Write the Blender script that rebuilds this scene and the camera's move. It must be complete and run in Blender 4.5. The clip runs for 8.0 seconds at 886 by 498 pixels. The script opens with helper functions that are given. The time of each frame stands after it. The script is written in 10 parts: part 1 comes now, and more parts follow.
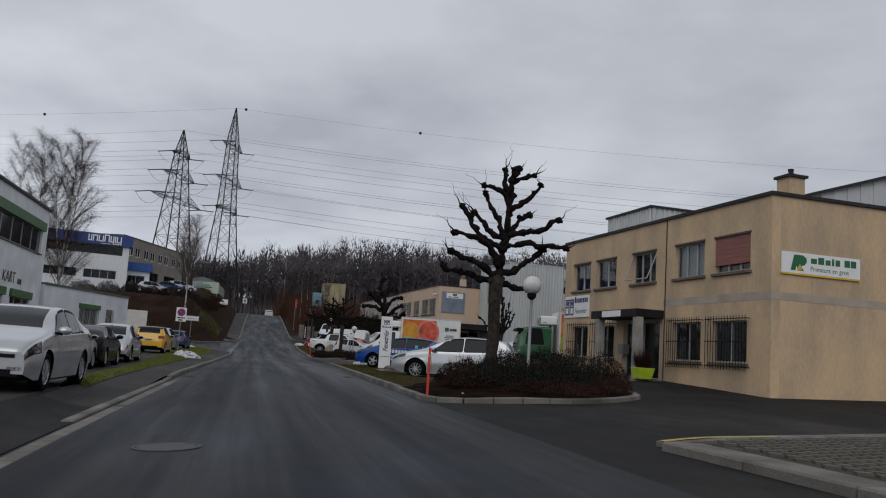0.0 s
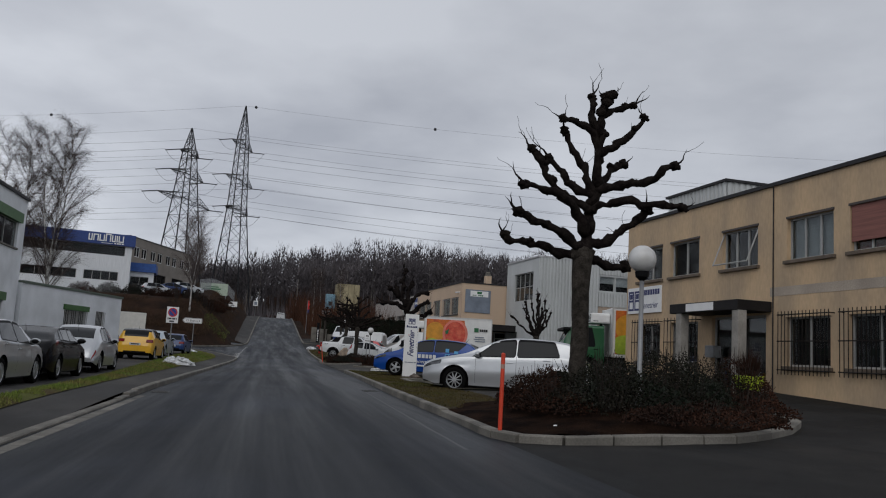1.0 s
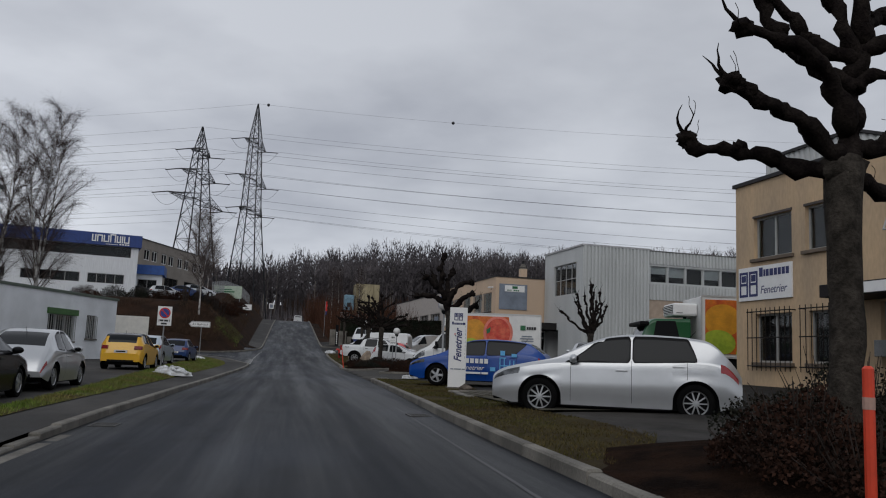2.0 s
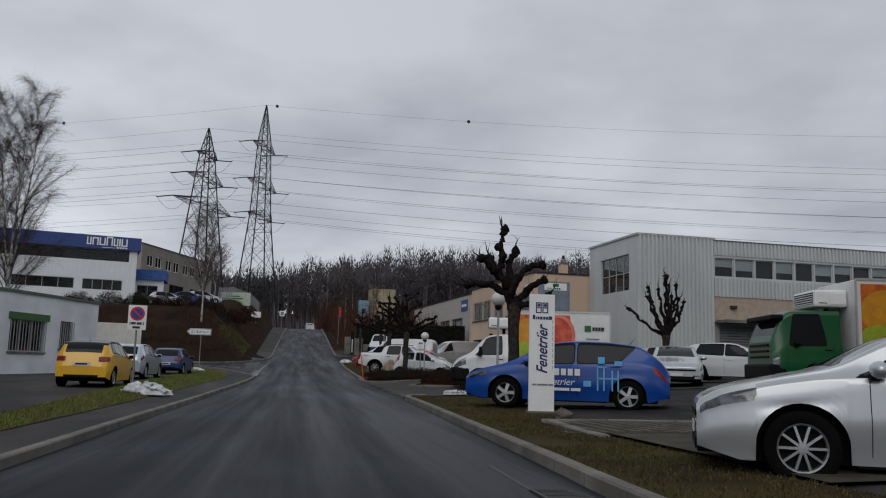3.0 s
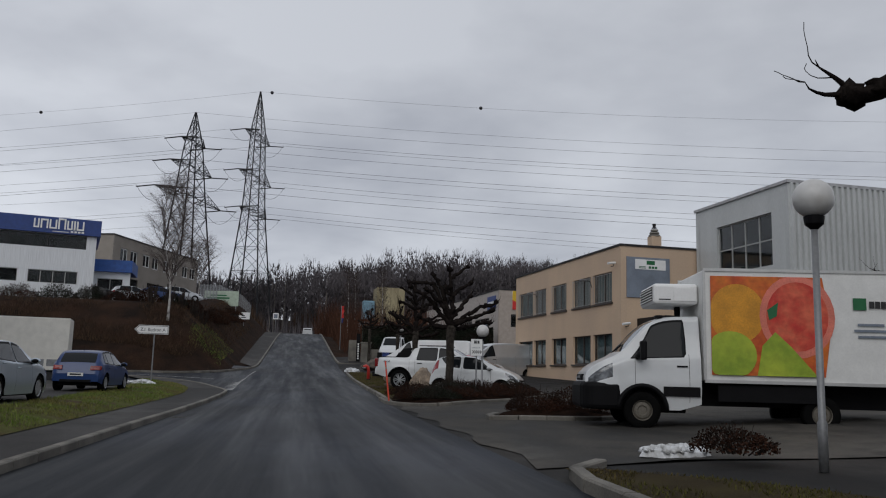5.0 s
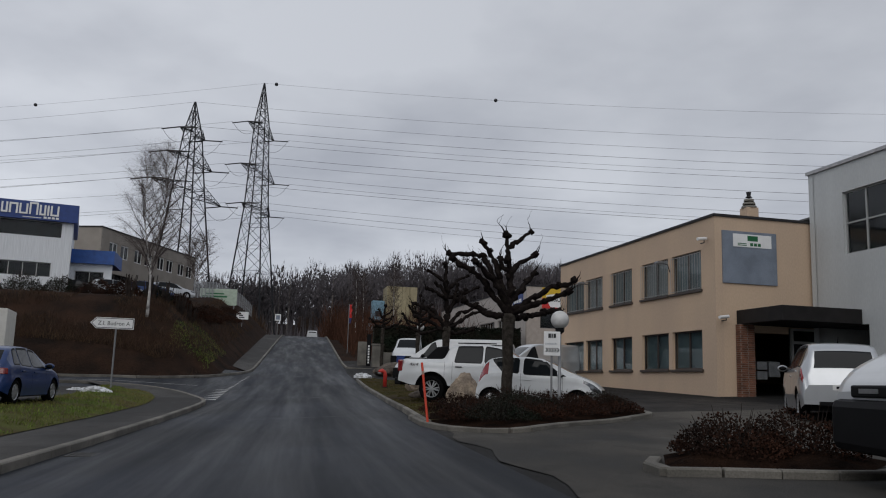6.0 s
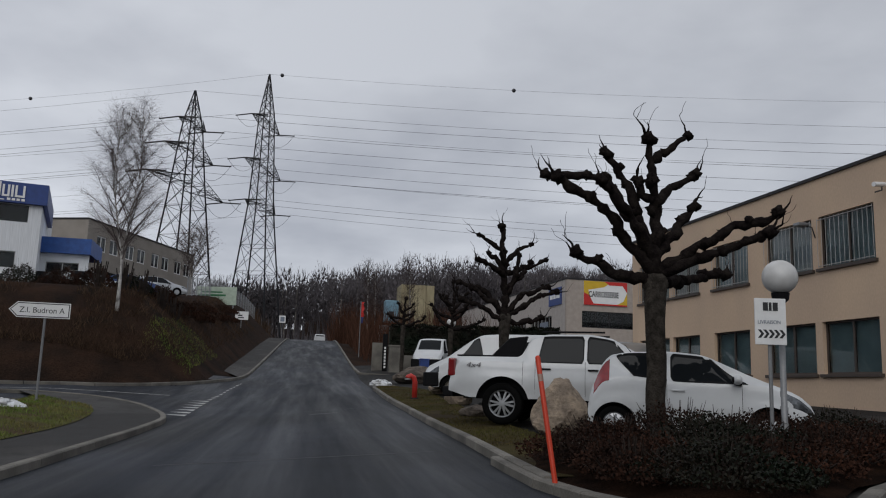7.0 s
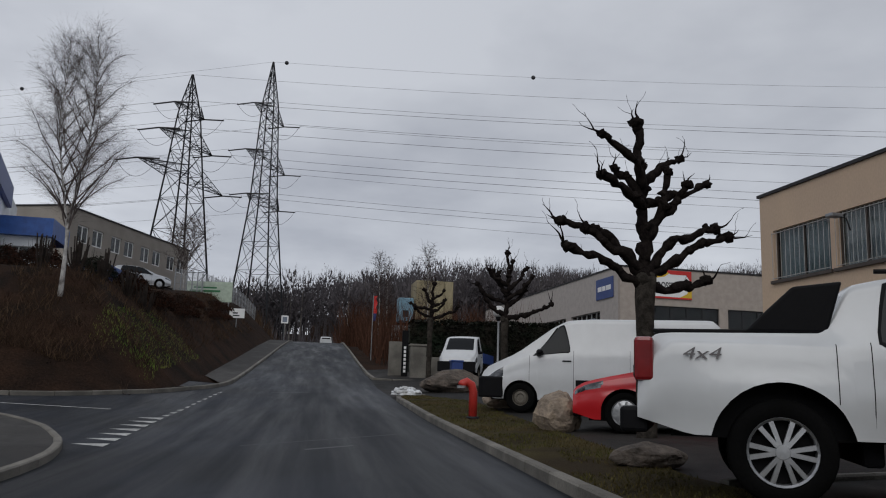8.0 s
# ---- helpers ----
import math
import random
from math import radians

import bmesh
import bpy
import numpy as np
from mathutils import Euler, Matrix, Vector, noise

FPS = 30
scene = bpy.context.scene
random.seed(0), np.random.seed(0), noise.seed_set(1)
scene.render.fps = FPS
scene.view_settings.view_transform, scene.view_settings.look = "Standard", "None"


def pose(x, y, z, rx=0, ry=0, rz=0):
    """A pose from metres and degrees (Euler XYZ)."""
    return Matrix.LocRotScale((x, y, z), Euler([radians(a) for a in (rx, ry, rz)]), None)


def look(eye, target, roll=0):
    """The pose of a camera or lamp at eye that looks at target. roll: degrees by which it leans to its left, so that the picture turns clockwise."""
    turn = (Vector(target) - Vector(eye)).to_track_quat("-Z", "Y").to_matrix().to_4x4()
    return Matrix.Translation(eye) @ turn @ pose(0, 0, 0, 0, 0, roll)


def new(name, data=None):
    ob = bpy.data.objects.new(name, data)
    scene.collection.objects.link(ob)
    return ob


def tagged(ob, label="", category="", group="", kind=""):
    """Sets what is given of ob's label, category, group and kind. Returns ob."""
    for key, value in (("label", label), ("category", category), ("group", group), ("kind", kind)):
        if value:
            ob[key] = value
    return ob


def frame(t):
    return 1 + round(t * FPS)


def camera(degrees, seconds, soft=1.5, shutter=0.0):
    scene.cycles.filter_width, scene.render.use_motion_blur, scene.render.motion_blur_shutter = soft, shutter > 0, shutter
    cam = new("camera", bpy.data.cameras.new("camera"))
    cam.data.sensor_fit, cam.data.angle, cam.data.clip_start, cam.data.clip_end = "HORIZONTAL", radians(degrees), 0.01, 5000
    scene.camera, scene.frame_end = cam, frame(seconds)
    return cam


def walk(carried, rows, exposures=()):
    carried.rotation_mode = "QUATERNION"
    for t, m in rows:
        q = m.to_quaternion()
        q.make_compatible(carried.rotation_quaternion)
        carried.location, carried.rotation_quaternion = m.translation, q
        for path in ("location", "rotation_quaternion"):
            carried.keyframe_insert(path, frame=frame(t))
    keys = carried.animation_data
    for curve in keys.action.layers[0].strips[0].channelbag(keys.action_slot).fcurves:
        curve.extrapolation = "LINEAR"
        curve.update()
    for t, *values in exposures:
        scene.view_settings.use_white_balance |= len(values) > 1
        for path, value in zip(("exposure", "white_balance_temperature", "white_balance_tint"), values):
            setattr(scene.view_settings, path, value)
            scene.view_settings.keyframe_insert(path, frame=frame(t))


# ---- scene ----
cam = camera(55.8, 8.0, soft=1.1)
METRES, EYE, TILT, LEAN, TURN = 70.0, 1.35, 0.0, 0.0, -13.6
PATH = [
    (0, (0.832, 2.578, 1.386), (1.263, 4.514, 1.643), 3.7),
    (0.5, (1.16, 5.717, 1.436), (1.589, 7.653, 1.694), 3.5),
    (1, (1.429, 8.9, 1.451), (1.829, 10.842, 1.712), 3.3),
    (1.5, (1.629, 12.157, 1.495), (2.009, 14.104, 1.753), 2.8),
    (3, (1.971, 23.373, 1.559), (2.305, 25.325, 1.838), 1.6),
    (3.5, (2.036, 27.356, 1.59), (2.366, 29.308, 1.874), 1.6),
    (4, (2.11, 31.356, 1.627), (2.448, 33.306, 1.916), 1.5),
    (5.5, (2.571, 43.976, 1.607), (2.904, 45.924, 1.912), 1.6),
    (6, (2.708, 48.576, 1.628), (3.03, 50.525, 1.941), 1.8),
    (6.5, (2.865, 53.291, 1.632), (3.178, 55.24, 1.954), 1.8),
    (7, (2.974, 58.046, 1.663), (3.276, 59.996, 1.991), 1.8),
    (7.5, (3.063, 63.012, 1.677), (3.355, 64.962, 2.013), 1.7),
    (8, (3.191, 68.051, 1.752), (3.476, 70.0, 2.094), 1.9),
]
walk(cam, [(t, look(eye, target, roll)) for t, eye, target, roll in PATH])
# ---- light ----
world = bpy.data.worlds.new("overcast_sky")
scene.world = world
world.use_nodes = True
wn, wl = world.node_tree.nodes, world.node_tree.links
wn.clear()


def sky_nodes():
    """A high grey cloud deck with darker and brighter rolls, over a little clear-sky blue."""
    out = wn.new("ShaderNodeOutputWorld")
    bg = wn.new("ShaderNodeBackground")
    sky = wn.new("ShaderNodeTexSky")
    sky.sky_type = "NISHITA"
    sky.sun_disc = False
    sky.sun_elevation = radians(40)
    sky.sun_rotation = radians(204)
    co = wn.new("ShaderNodeTexCoord")
    sep = wn.new("ShaderNodeSeparateXYZ")
    wl.new(co.outputs["Generated"], sep.inputs[0])
    # flatten the dome so that cloud rolls narrow towards the horizon
    zz = wn.new("ShaderNodeMath"); zz.operation = "MAXIMUM"; zz.inputs[1].default_value = 0.0
    wl.new(sep.outputs["Z"], zz.inputs[0])
    za = wn.new("ShaderNodeMath"); za.operation = "ADD"; za.inputs[1].default_value = 0.16
    wl.new(zz.outputs[0], za.inputs[0])
    div = wn.new("ShaderNodeVectorMath"); div.operation = "DIVIDE"
    comb = wn.new("ShaderNodeCombineXYZ")
    for k in range(3):
        wl.new(za.outputs[0], comb.inputs[k])
    wl.new(co.outputs["Generated"], div.inputs[0])
    wl.new(comb.outputs[0], div.inputs[1])
    n1 = wn.new("ShaderNodeTexNoise"); n1.inputs["Scale"].default_value = 0.9; n1.inputs["Detail"].default_value = 6.0
    n1.inputs["Roughness"].default_value = 0.5
    n2 = wn.new("ShaderNodeTexNoise"); n2.inputs["Scale"].default_value = 2.6; n2.inputs["Detail"].default_value = 5.0
    for n in (n1, n2):
        wl.new(div.outputs[0], n.inputs["Vector"])
    add = wn.new("ShaderNodeMath"); add.operation = "MULTIPLY_ADD"; add.inputs[1].default_value = 0.3
    wl.new(n2.outputs[0], add.inputs[0]); wl.new(n1.outputs[0], add.inputs[2])
    ramp = wn.new("ShaderNodeValToRGB")
    ramp.color_ramp.elements[0].position, ramp.color_ramp.elements[0].color = 0.50, (0.40, 0.42, 0.475, 1)
    ramp.color_ramp.elements[1].position, ramp.color_ramp.elements[1].color = 0.80, (0.63, 0.655, 0.71, 1)
    wl.new(add.outputs[0], ramp.inputs[0])
    # brighter band low over the horizon
    hz = wn.new("ShaderNodeMapRange")
    hz.inputs["From Min"].default_value, hz.inputs["From Max"].default_value = 0.0, 0.32
    hz.inputs["To Min"].default_value, hz.inputs["To Max"].default_value = 1.18, 0.96
    wl.new(zz.outputs[0], hz.inputs[0])
    mul = wn.new("ShaderNodeVectorMath"); mul.operation = "SCALE"
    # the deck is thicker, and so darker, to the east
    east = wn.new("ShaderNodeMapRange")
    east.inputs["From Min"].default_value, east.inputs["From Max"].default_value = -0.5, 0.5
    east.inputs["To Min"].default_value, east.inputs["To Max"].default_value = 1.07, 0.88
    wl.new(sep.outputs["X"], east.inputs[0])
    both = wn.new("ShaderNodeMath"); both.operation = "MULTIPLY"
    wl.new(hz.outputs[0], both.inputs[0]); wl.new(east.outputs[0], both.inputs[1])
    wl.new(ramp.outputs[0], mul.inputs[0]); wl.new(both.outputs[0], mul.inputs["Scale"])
    dim = wn.new("ShaderNodeVectorMath"); dim.operation = "SCALE"; dim.inputs["Scale"].default_value = 0.1
    wl.new(sky.outputs[0], dim.inputs[0])
    mix = wn.new("ShaderNodeMix"); mix.data_type = "RGBA"; mix.inputs["Factor"].default_value = 0.06
    wl.new(mul.outputs[0], mix.inputs["A"]); wl.new(dim.outputs[0], mix.inputs["B"])
    wl.new(mix.outputs["Result"], bg.inputs["Color"])
    bg.inputs["Strength"].default_value = 1.0
    wl.new(bg.outputs[0], out.inputs[0])


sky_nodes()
sun = new("sun", bpy.data.lights.new("sun", "SUN"))
sun.data.energy, sun.data.angle, sun.data.color = 0.8, radians(50), (1.0, 0.98, 0.95)
sun.matrix_basis = look((0, 0, 60), (30, 66, 0))

# ---- builders ----


class Mesh:
    """Collects vertices and faces of one mesh."""

    def __init__(self):
        self.v, self.f = [], []

    def add(self, pts, faces):
        n = len(self.v)
        self.v.extend(tuple(p) for p in pts)
        self.f.extend(tuple(n + i for i in f) for f in faces)
        return self

    def face(self, *pts):
        return self.add(pts, [tuple(range(len(pts)))])

    def box(self, a, b, m=None):
        x0, y0, z0 = a
        x1, y1, z1 = b
        p = [Vector(q) for q in ((x0, y0, z0), (x1, y0, z0), (x1, y1, z0), (x0, y1, z0), (x0, y0, z1), (x1, y0, z1), (x1, y1, z1), (x0, y1, z1))]
        if m is not None:
            p = [m @ q for q in p]
        return self.add(p, [(3, 2, 1, 0), (4, 5, 6, 7), (0, 1, 5, 4), (1, 2, 6, 5), (2, 3, 7, 6), (3, 0, 4, 7)])

    def prism(self, pts, z0, z1):
        n = len(pts)
        self.add([(x, y, z0) for x, y in pts] + [(x, y, z1) for x, y in pts],
                 [tuple(range(n))[::-1], tuple(range(n, 2 * n))] + [(i, (i + 1) % n, n + (i + 1) % n, n + i) for i in range(n)])
        return self

    def tube(self, path, radii, n=8, cap=True):
        path = [Vector(p) for p in path]
        rings, up = [], None
        for i, p in enumerate(path):
            d = (path[min(i + 1, len(path) - 1)] - path[max(i - 1, 0)])
            d = d.normalized() if d.length > 1e-9 else Vector((0, 0, 1))
            if up is None:
                up = Vector((1, 0, 0)) if abs(d.z) > 0.9 else Vector((0, 0, 1))
            a = d.cross(up).normalized()
            b = a.cross(d).normalized()
            up = b
            r = radii[i] if isinstance(radii, (list, tuple)) else radii
            rings.append([p + r * (math.cos(2 * math.pi * k / n) * a + math.sin(2 * math.pi * k / n) * b) for k in range(n)])
        pts = [q for ring in rings for q in ring]
        faces = [(i * n + k, i * n + (k + 1) % n, (i + 1) * n + (k + 1) % n, (i + 1) * n + k) for i in range(len(path) - 1) for k in range(n)]
        if cap:
            faces += [tuple(range(n))[::-1], tuple(range((len(path) - 1) * n, len(path) * n))]
        return self.add(pts, faces)

    def lathe(self, profile, n=24, m=None):
        """Turns (radius, height) points round z."""
        pts = [Vector((r * math.cos(2 * math.pi * k / n), r * math.sin(2 * math.pi * k / n), z)) for r, z in profile for k in range(n)]
        if m is not None:
            pts = [m @ q for q in pts]
        return self.add(pts, [(i * n + k, i * n + (k + 1) % n, (i + 1) * n + (k + 1) % n, (i + 1) * n + k) for i in range(len(profile) - 1) for k in range(n)])

    def blob(self, c, r, sub=2, rough=0.0, squash=(1, 1, 1), seed=0.0, freq=1.5):
        bm = bmesh.new()
        bmesh.ops.create_icosphere(bm, subdivisions=sub, radius=1.0)
        idx = {v: i for i, v in enumerate(bm.verts)}
        pts = []
        for v in bm.verts:
            k = 1 + rough * noise.noise(v.co * freq + Vector((seed, seed * 1.7, -seed))) + 0.4 * rough * noise.noise(v.co * freq * 3.1 + Vector((seed, 0, seed)))
            pts.append((c[0] + v.co.x * r * k * squash[0], c[1] + v.co.y * r * k * squash[1], c[2] + v.co.z * r * k * squash[2]))
        faces = [tuple(idx[v] for v in f.verts) for f in bm.faces]
        bm.free()
        return self.add(pts, faces)

    def data(self, name, material, smooth=False):
        me = bpy.data.meshes.new(name)
        me.from_pydata(self.v, [], self.f)
        if material is not None:
            me.materials.append(material)
        if smooth:
            me.polygons.foreach_set("use_smooth", [True] * len(me.polygons))
        me.update()
        return me


def part(name, mb, material, parent=None, label="", m=None, smooth=False, bevel=0.0):
    ob = new(name, mb.data(name, material, smooth) if isinstance(mb, Mesh) else mb)
    if parent is not None:
        ob.parent = parent
    if m is not None:
        ob.matrix_basis = m
    if bevel:
        mod = ob.modifiers.new("bevel", "BEVEL")
        mod.width, mod.segments, mod.limit_method = bevel, 2, "ANGLE"
    return tagged(ob, label) if label else ob


def thing(name, label, category, m=None, group="", kind=""):
    ob = new(name)
    ob.empty_display_size = 0.2
    if m is not None:
        ob.matrix_basis = m
    return tagged(ob, label, category, group, kind)


def setting(name, mb, material, label, category, smooth=False, kind="structure"):
    return tagged(part(name, mb, material, smooth=smooth), label, category, "", kind)


# ---- materials ----


def mat(name, base, rough=0.6, metal=0.0, var=0.12, scale=3.0, fine=30.0, bump=0.15, second=None, stretch=(1, 1, 1), spec=0.5, coat=0.0, vary=0.0, detail=6.0, bdist=0.01):
    """A painted or natural surface: broad and fine variation of the base colour, a second colour in patches, fine relief."""
    m = bpy.data.materials.new(name)
    m.use_nodes = True
    n, l = m.node_tree.nodes, m.node_tree.links
    b = n["Principled BSDF"]
    b.inputs["Roughness"].default_value, b.inputs["Metallic"].default_value = rough, metal
    b.inputs["Specular IOR Level"].default_value = spec
    b.inputs["Coat Weight"].default_value = coat
    co = n.new("ShaderNodeTexCoord")
    mp = n.new("ShaderNodeMapping")
    mp.inputs["Scale"].default_value = stretch
    l.new(co.outputs["Object"], mp.inputs[0])
    big = n.new("ShaderNodeTexNoise"); big.inputs["Scale"].default_value = scale; big.inputs["Detail"].default_value = detail
    sml = n.new("ShaderNodeTexNoise"); sml.inputs["Scale"].default_value = fine; sml.inputs["Detail"].default_value = 4.0
    l.new(mp.outputs[0], big.inputs["Vector"]); l.new(mp.outputs[0], sml.inputs["Vector"])
    other = second if second else tuple(c * (1 - 2.2 * var) for c in base)
    ramp = n.new("ShaderNodeValToRGB")
    ramp.color_ramp.elements[0].position, ramp.color_ramp.elements[1].position = 0.36, 0.64
    ramp.color_ramp.elements[0].color = (*other, 1)
    ramp.color_ramp.elements[1].color = (*base, 1)
    l.new(big.outputs[0], ramp.inputs[0])
    hsv = n.new("ShaderNodeHueSaturation")
    mr = n.new("ShaderNodeMapRange")
    mr.inputs["From Min"].default_value, mr.inputs["From Max"].default_value = 0.3, 0.7
    mr.inputs["To Min"].default_value, mr.inputs["To Max"].default_value = 1 - var, 1 + var
    l.new(sml.outputs[0], mr.inputs[0])
    l.new(ramp.outputs[0], hsv.inputs["Color"])
    val = mr.outputs[0]
    if vary:
        info = n.new("ShaderNodeObjectInfo")
        geo = n.new("ShaderNodeNewGeometry")
        both = n.new("ShaderNodeMath"); both.operation = "ADD"
        l.new(info.outputs["Random"], both.inputs[0]); l.new(geo.outputs["Random Per Island"], both.inputs[1])
        fr = n.new("ShaderNodeMath"); fr.operation = "FRACT"
        l.new(both.outputs[0], fr.inputs[0])
        r2 = n.new("ShaderNodeMapRange")
        r2.inputs["To Min"].default_value, r2.inputs["To Max"].default_value = 1 - vary, 1 + vary
        l.new(fr.outputs[0], r2.inputs[0])
        mu = n.new("ShaderNodeMath"); mu.operation = "MULTIPLY"
        l.new(val, mu.inputs[0]); l.new(r2.outputs[0], mu.inputs[1])
        val = mu.outputs[0]
    l.new(val, hsv.inputs["Value"])
    l.new(hsv.outputs[0], b.inputs["Base Color"])
    if bump:
        bp = n.new("ShaderNodeBump"); bp.inputs["Strength"].default_value = bump; bp.inputs["Distance"].default_value = bdist
        l.new(sml.outputs[0], bp.inputs["Height"]); l.new(bp.outputs[0], b.inputs["Normal"])
    return m


def glass(name, tint=(0.8, 0.84, 0.84), rough=0.02):
    m = bpy.data.materials.new(name)
    m.use_nodes = True
    b = m.node_tree.nodes["Principled BSDF"]
    b.inputs["Base Color"].default_value = (*tint, 1)
    b.inputs["Roughness"].default_value = rough
    b.inputs["Transmission Weight"].default_value = 1.0
    b.inputs["IOR"].default_value = 1.3
    return m


def asphalt(name, light, mid, dark, along, rough, spec):
    """Worn asphalt: long wheel streaks, broad damp and dry patches, fine stones; damp parts shine a little more."""
    m = bpy.data.materials.new(name)
    m.use_nodes = True
    n, l = m.node_tree.nodes, m.node_tree.links
    b = n["Principled BSDF"]
    b.inputs["Specular IOR Level"].default_value = spec
    co = n.new("ShaderNodeTexCoord")

    def noise_at(scale, stretch, det=5.0, rg=0.55):
        mp = n.new("ShaderNodeMapping"); mp.inputs["Scale"].default_value = stretch
        t = n.new("ShaderNodeTexNoise"); t.inputs["Scale"].default_value = scale; t.inputs["Detail"].default_value = det; t.inputs["Roughness"].default_value = rg
        l.new(co.outputs["Object"], mp.inputs[0]); l.new(mp.outputs[0], t.inputs["Vector"])
        return t.outputs[0]

    def ramp(src, a, b2, lo, hi):
        r = n.new("ShaderNodeMapRange"); r.clamp = True
        for k, v in (("From Min", a), ("From Max", b2), ("To Min", lo), ("To Max", hi)):
            r.inputs[k].default_value = v
        l.new(src, r.inputs[0])
        return r.outputs[0]

    def blend(f, a, b2):
        x = n.new("ShaderNodeMix"); x.data_type = "RGBA"
        l.new(f, x.inputs["Factor"])
        for v, k in ((a, "A"), (b2, "B")):
            if isinstance(v, tuple):
                x.inputs[k].default_value = (*v, 1)
            else:
                l.new(v, x.inputs[k])
        return x.outputs["Result"]
    streak = noise_at(1.15, (1.0, along, 1), 7, 0.62)
    patch = noise_at(0.22, (1, 0.5, 1), 4)
    blot = noise_at(1.7, (1, 0.7, 1), 6, 0.65)
    stone = noise_at(85.0, (1, 1, 1), 2)
    c = blend(ramp(streak, 0.38, 0.66, 0, 1), dark, mid)
    c = blend(ramp(patch, 0.46, 0.62, 0, 0.85), c, light)
    c = blend(ramp(blot, 0.50, 0.68, 0, 0.6), c, dark)
    h = n.new("ShaderNodeHueSaturation")
    l.new(c, h.inputs["Color"]); l.new(ramp(stone, 0.25, 0.75, 0.5, 1.5), h.inputs["Value"])
    l.new(h.outputs[0], b.inputs["Base Color"])
    l.new(ramp(streak, 0.35, 0.65, rough - 0.14, rough + 0.12), b.inputs["Roughness"])
    bp = n.new("ShaderNodeBump"); bp.inputs["Strength"].default_value = 0.5; bp.inputs["Distance"].default_value = 0.008
    l.new(stone, bp.inputs["Height"]); l.new(bp.outputs[0], b.inputs["Normal"])
    return m


ASPHALT = asphalt("road_asphalt", (0.025, 0.029, 0.039), (0.011, 0.0133, 0.0185), (0.003, 0.004, 0.006), 0.03, 0.56, 0.13)
LOT_ASPHALT = asphalt("lot_asphalt", (0.044, 0.040, 0.036), (0.024, 0.023, 0.022), (0.009, 0.009, 0.009), 0.5, 0.78, 0.12)
LOT_PALE = asphalt("apron_asphalt", (0.105, 0.096, 0.083), (0.070, 0.065, 0.058), (0.030, 0.029, 0.027), 0.4, 0.8, 0.12)
PAVE = asphalt("pavement_asphalt", (0.080, 0.076, 0.072), (0.057, 0.054, 0.052), (0.030, 0.029, 0.028), 0.35, 0.82, 0.15)
CONCRETE = mat("kerb_concrete", (0.185, 0.172, 0.148), 0.85, var=0.2, scale=1.3, fine=45, bump=0.4, second=(0.10, 0.093, 0.08), vary=0.12)
GRASS = mat("winter_lawn", (0.095, 0.105, 0.027), 0.9, var=0.4, scale=1.1, fine=70, bump=0.9, second=(0.075, 0.052, 0.026), bdist=0.03, spec=0.12)
LAWN = mat("trodden_lawn", (0.062, 0.050, 0.018), 0.9, var=0.4, scale=0.9, fine=70, bump=0.9, second=(0.036, 0.026, 0.014), bdist=0.03, spec=0.08)
LAWNBLADE = mat("dull_grass_blade", (0.066, 0.068, 0.018), 0.8, var=0.25, scale=0.7, fine=5, bump=0, second=(0.080, 0.058, 0.026), vary=0.45, spec=0.06)
BLADE = mat("grass_blade", (0.115, 0.180, 0.030), 0.8, var=0.2, scale=0.7, fine=5, bump=0, second=(0.165, 0.140, 0.050), vary=0.5, spec=0.12)
SOIL = mat("leaf_litter", (0.026, 0.014, 0.009), 0.95, var=0.45, scale=2.4, fine=45, bump=1.0, second=(0.008, 0.005, 0.004), bdist=0.05, spec=0.02)
BANK = mat("bank_earth", (0.036, 0.020, 0.013), 0.95, var=0.4, scale=0.5, fine=14, bump=1.0, second=(0.014, 0.010, 0.008), bdist=0.06, spec=0.05)
OCHRE = mat("ochre_render", (0.59, 0.42, 0.255), 0.85, var=0.09, scale=0.9, fine=14, bump=0.25, second=(0.42, 0.315, 0.21), stretch=(1, 1, 0.35), detail=9)
PEACH = mat("peach_render", (0.58, 0.43, 0.30), 0.85, var=0.06, scale=0.5, fine=25, bump=0.2, second=(0.51, 0.38, 0.275), stretch=(1, 1, 0.45))
WHITEWALL = mat("white_render", (0.82, 0.84, 0.86), 0.8, var=0.05, scale=0.6, fine=22, bump=0.15, second=(0.66, 0.68, 0.69))
GREYCLAD = mat("grey_cladding", (0.51, 0.525, 0.52), 0.5, var=0.06, scale=0.7, fine=20, bump=0.05, metal=0.0, stretch=(1, 1, 0.3))
TAUPE = mat("taupe_render", (0.30, 0.27, 0.235), 0.85, var=0.08, scale=0.6, fine=20, bump=0.2)
DARKROOF = mat("dark_roof_edge", (0.035, 0.034, 0.036), 0.6, var=0.15, scale=3, fine=30, bump=0.1, spec=0.2)
GRAVELROOF = mat("roof_felt", (0.13, 0.13, 0.125), 0.9, var=0.2, scale=1, fine=30, bump=0.3)
WINFRAME = mat("window_frame_grey", (0.36, 0.36, 0.35), 0.5, var=0.05, bump=0.05)
BROWNFRAME = mat("window_frame_brown", (0.06, 0.045, 0.037), 0.55, var=0.1, bump=0.08)
SILL = mat("stone_sill", (0.15, 0.115, 0.085), 0.8, var=0.15, bump=0.2)
IRON = mat("black_iron", (0.022, 0.018, 0.016), 0.55, metal=0.4, var=0.2, bump=0.1, spec=0.2)
PANE = glass("window_pane", (0.62, 0.66, 0.67))
BLIND = mat("closed_blind", (0.52, 0.55, 0.55), 0.7, var=0.05, fine=8, bump=0.1, stretch=(0.2, 0.2, 6))
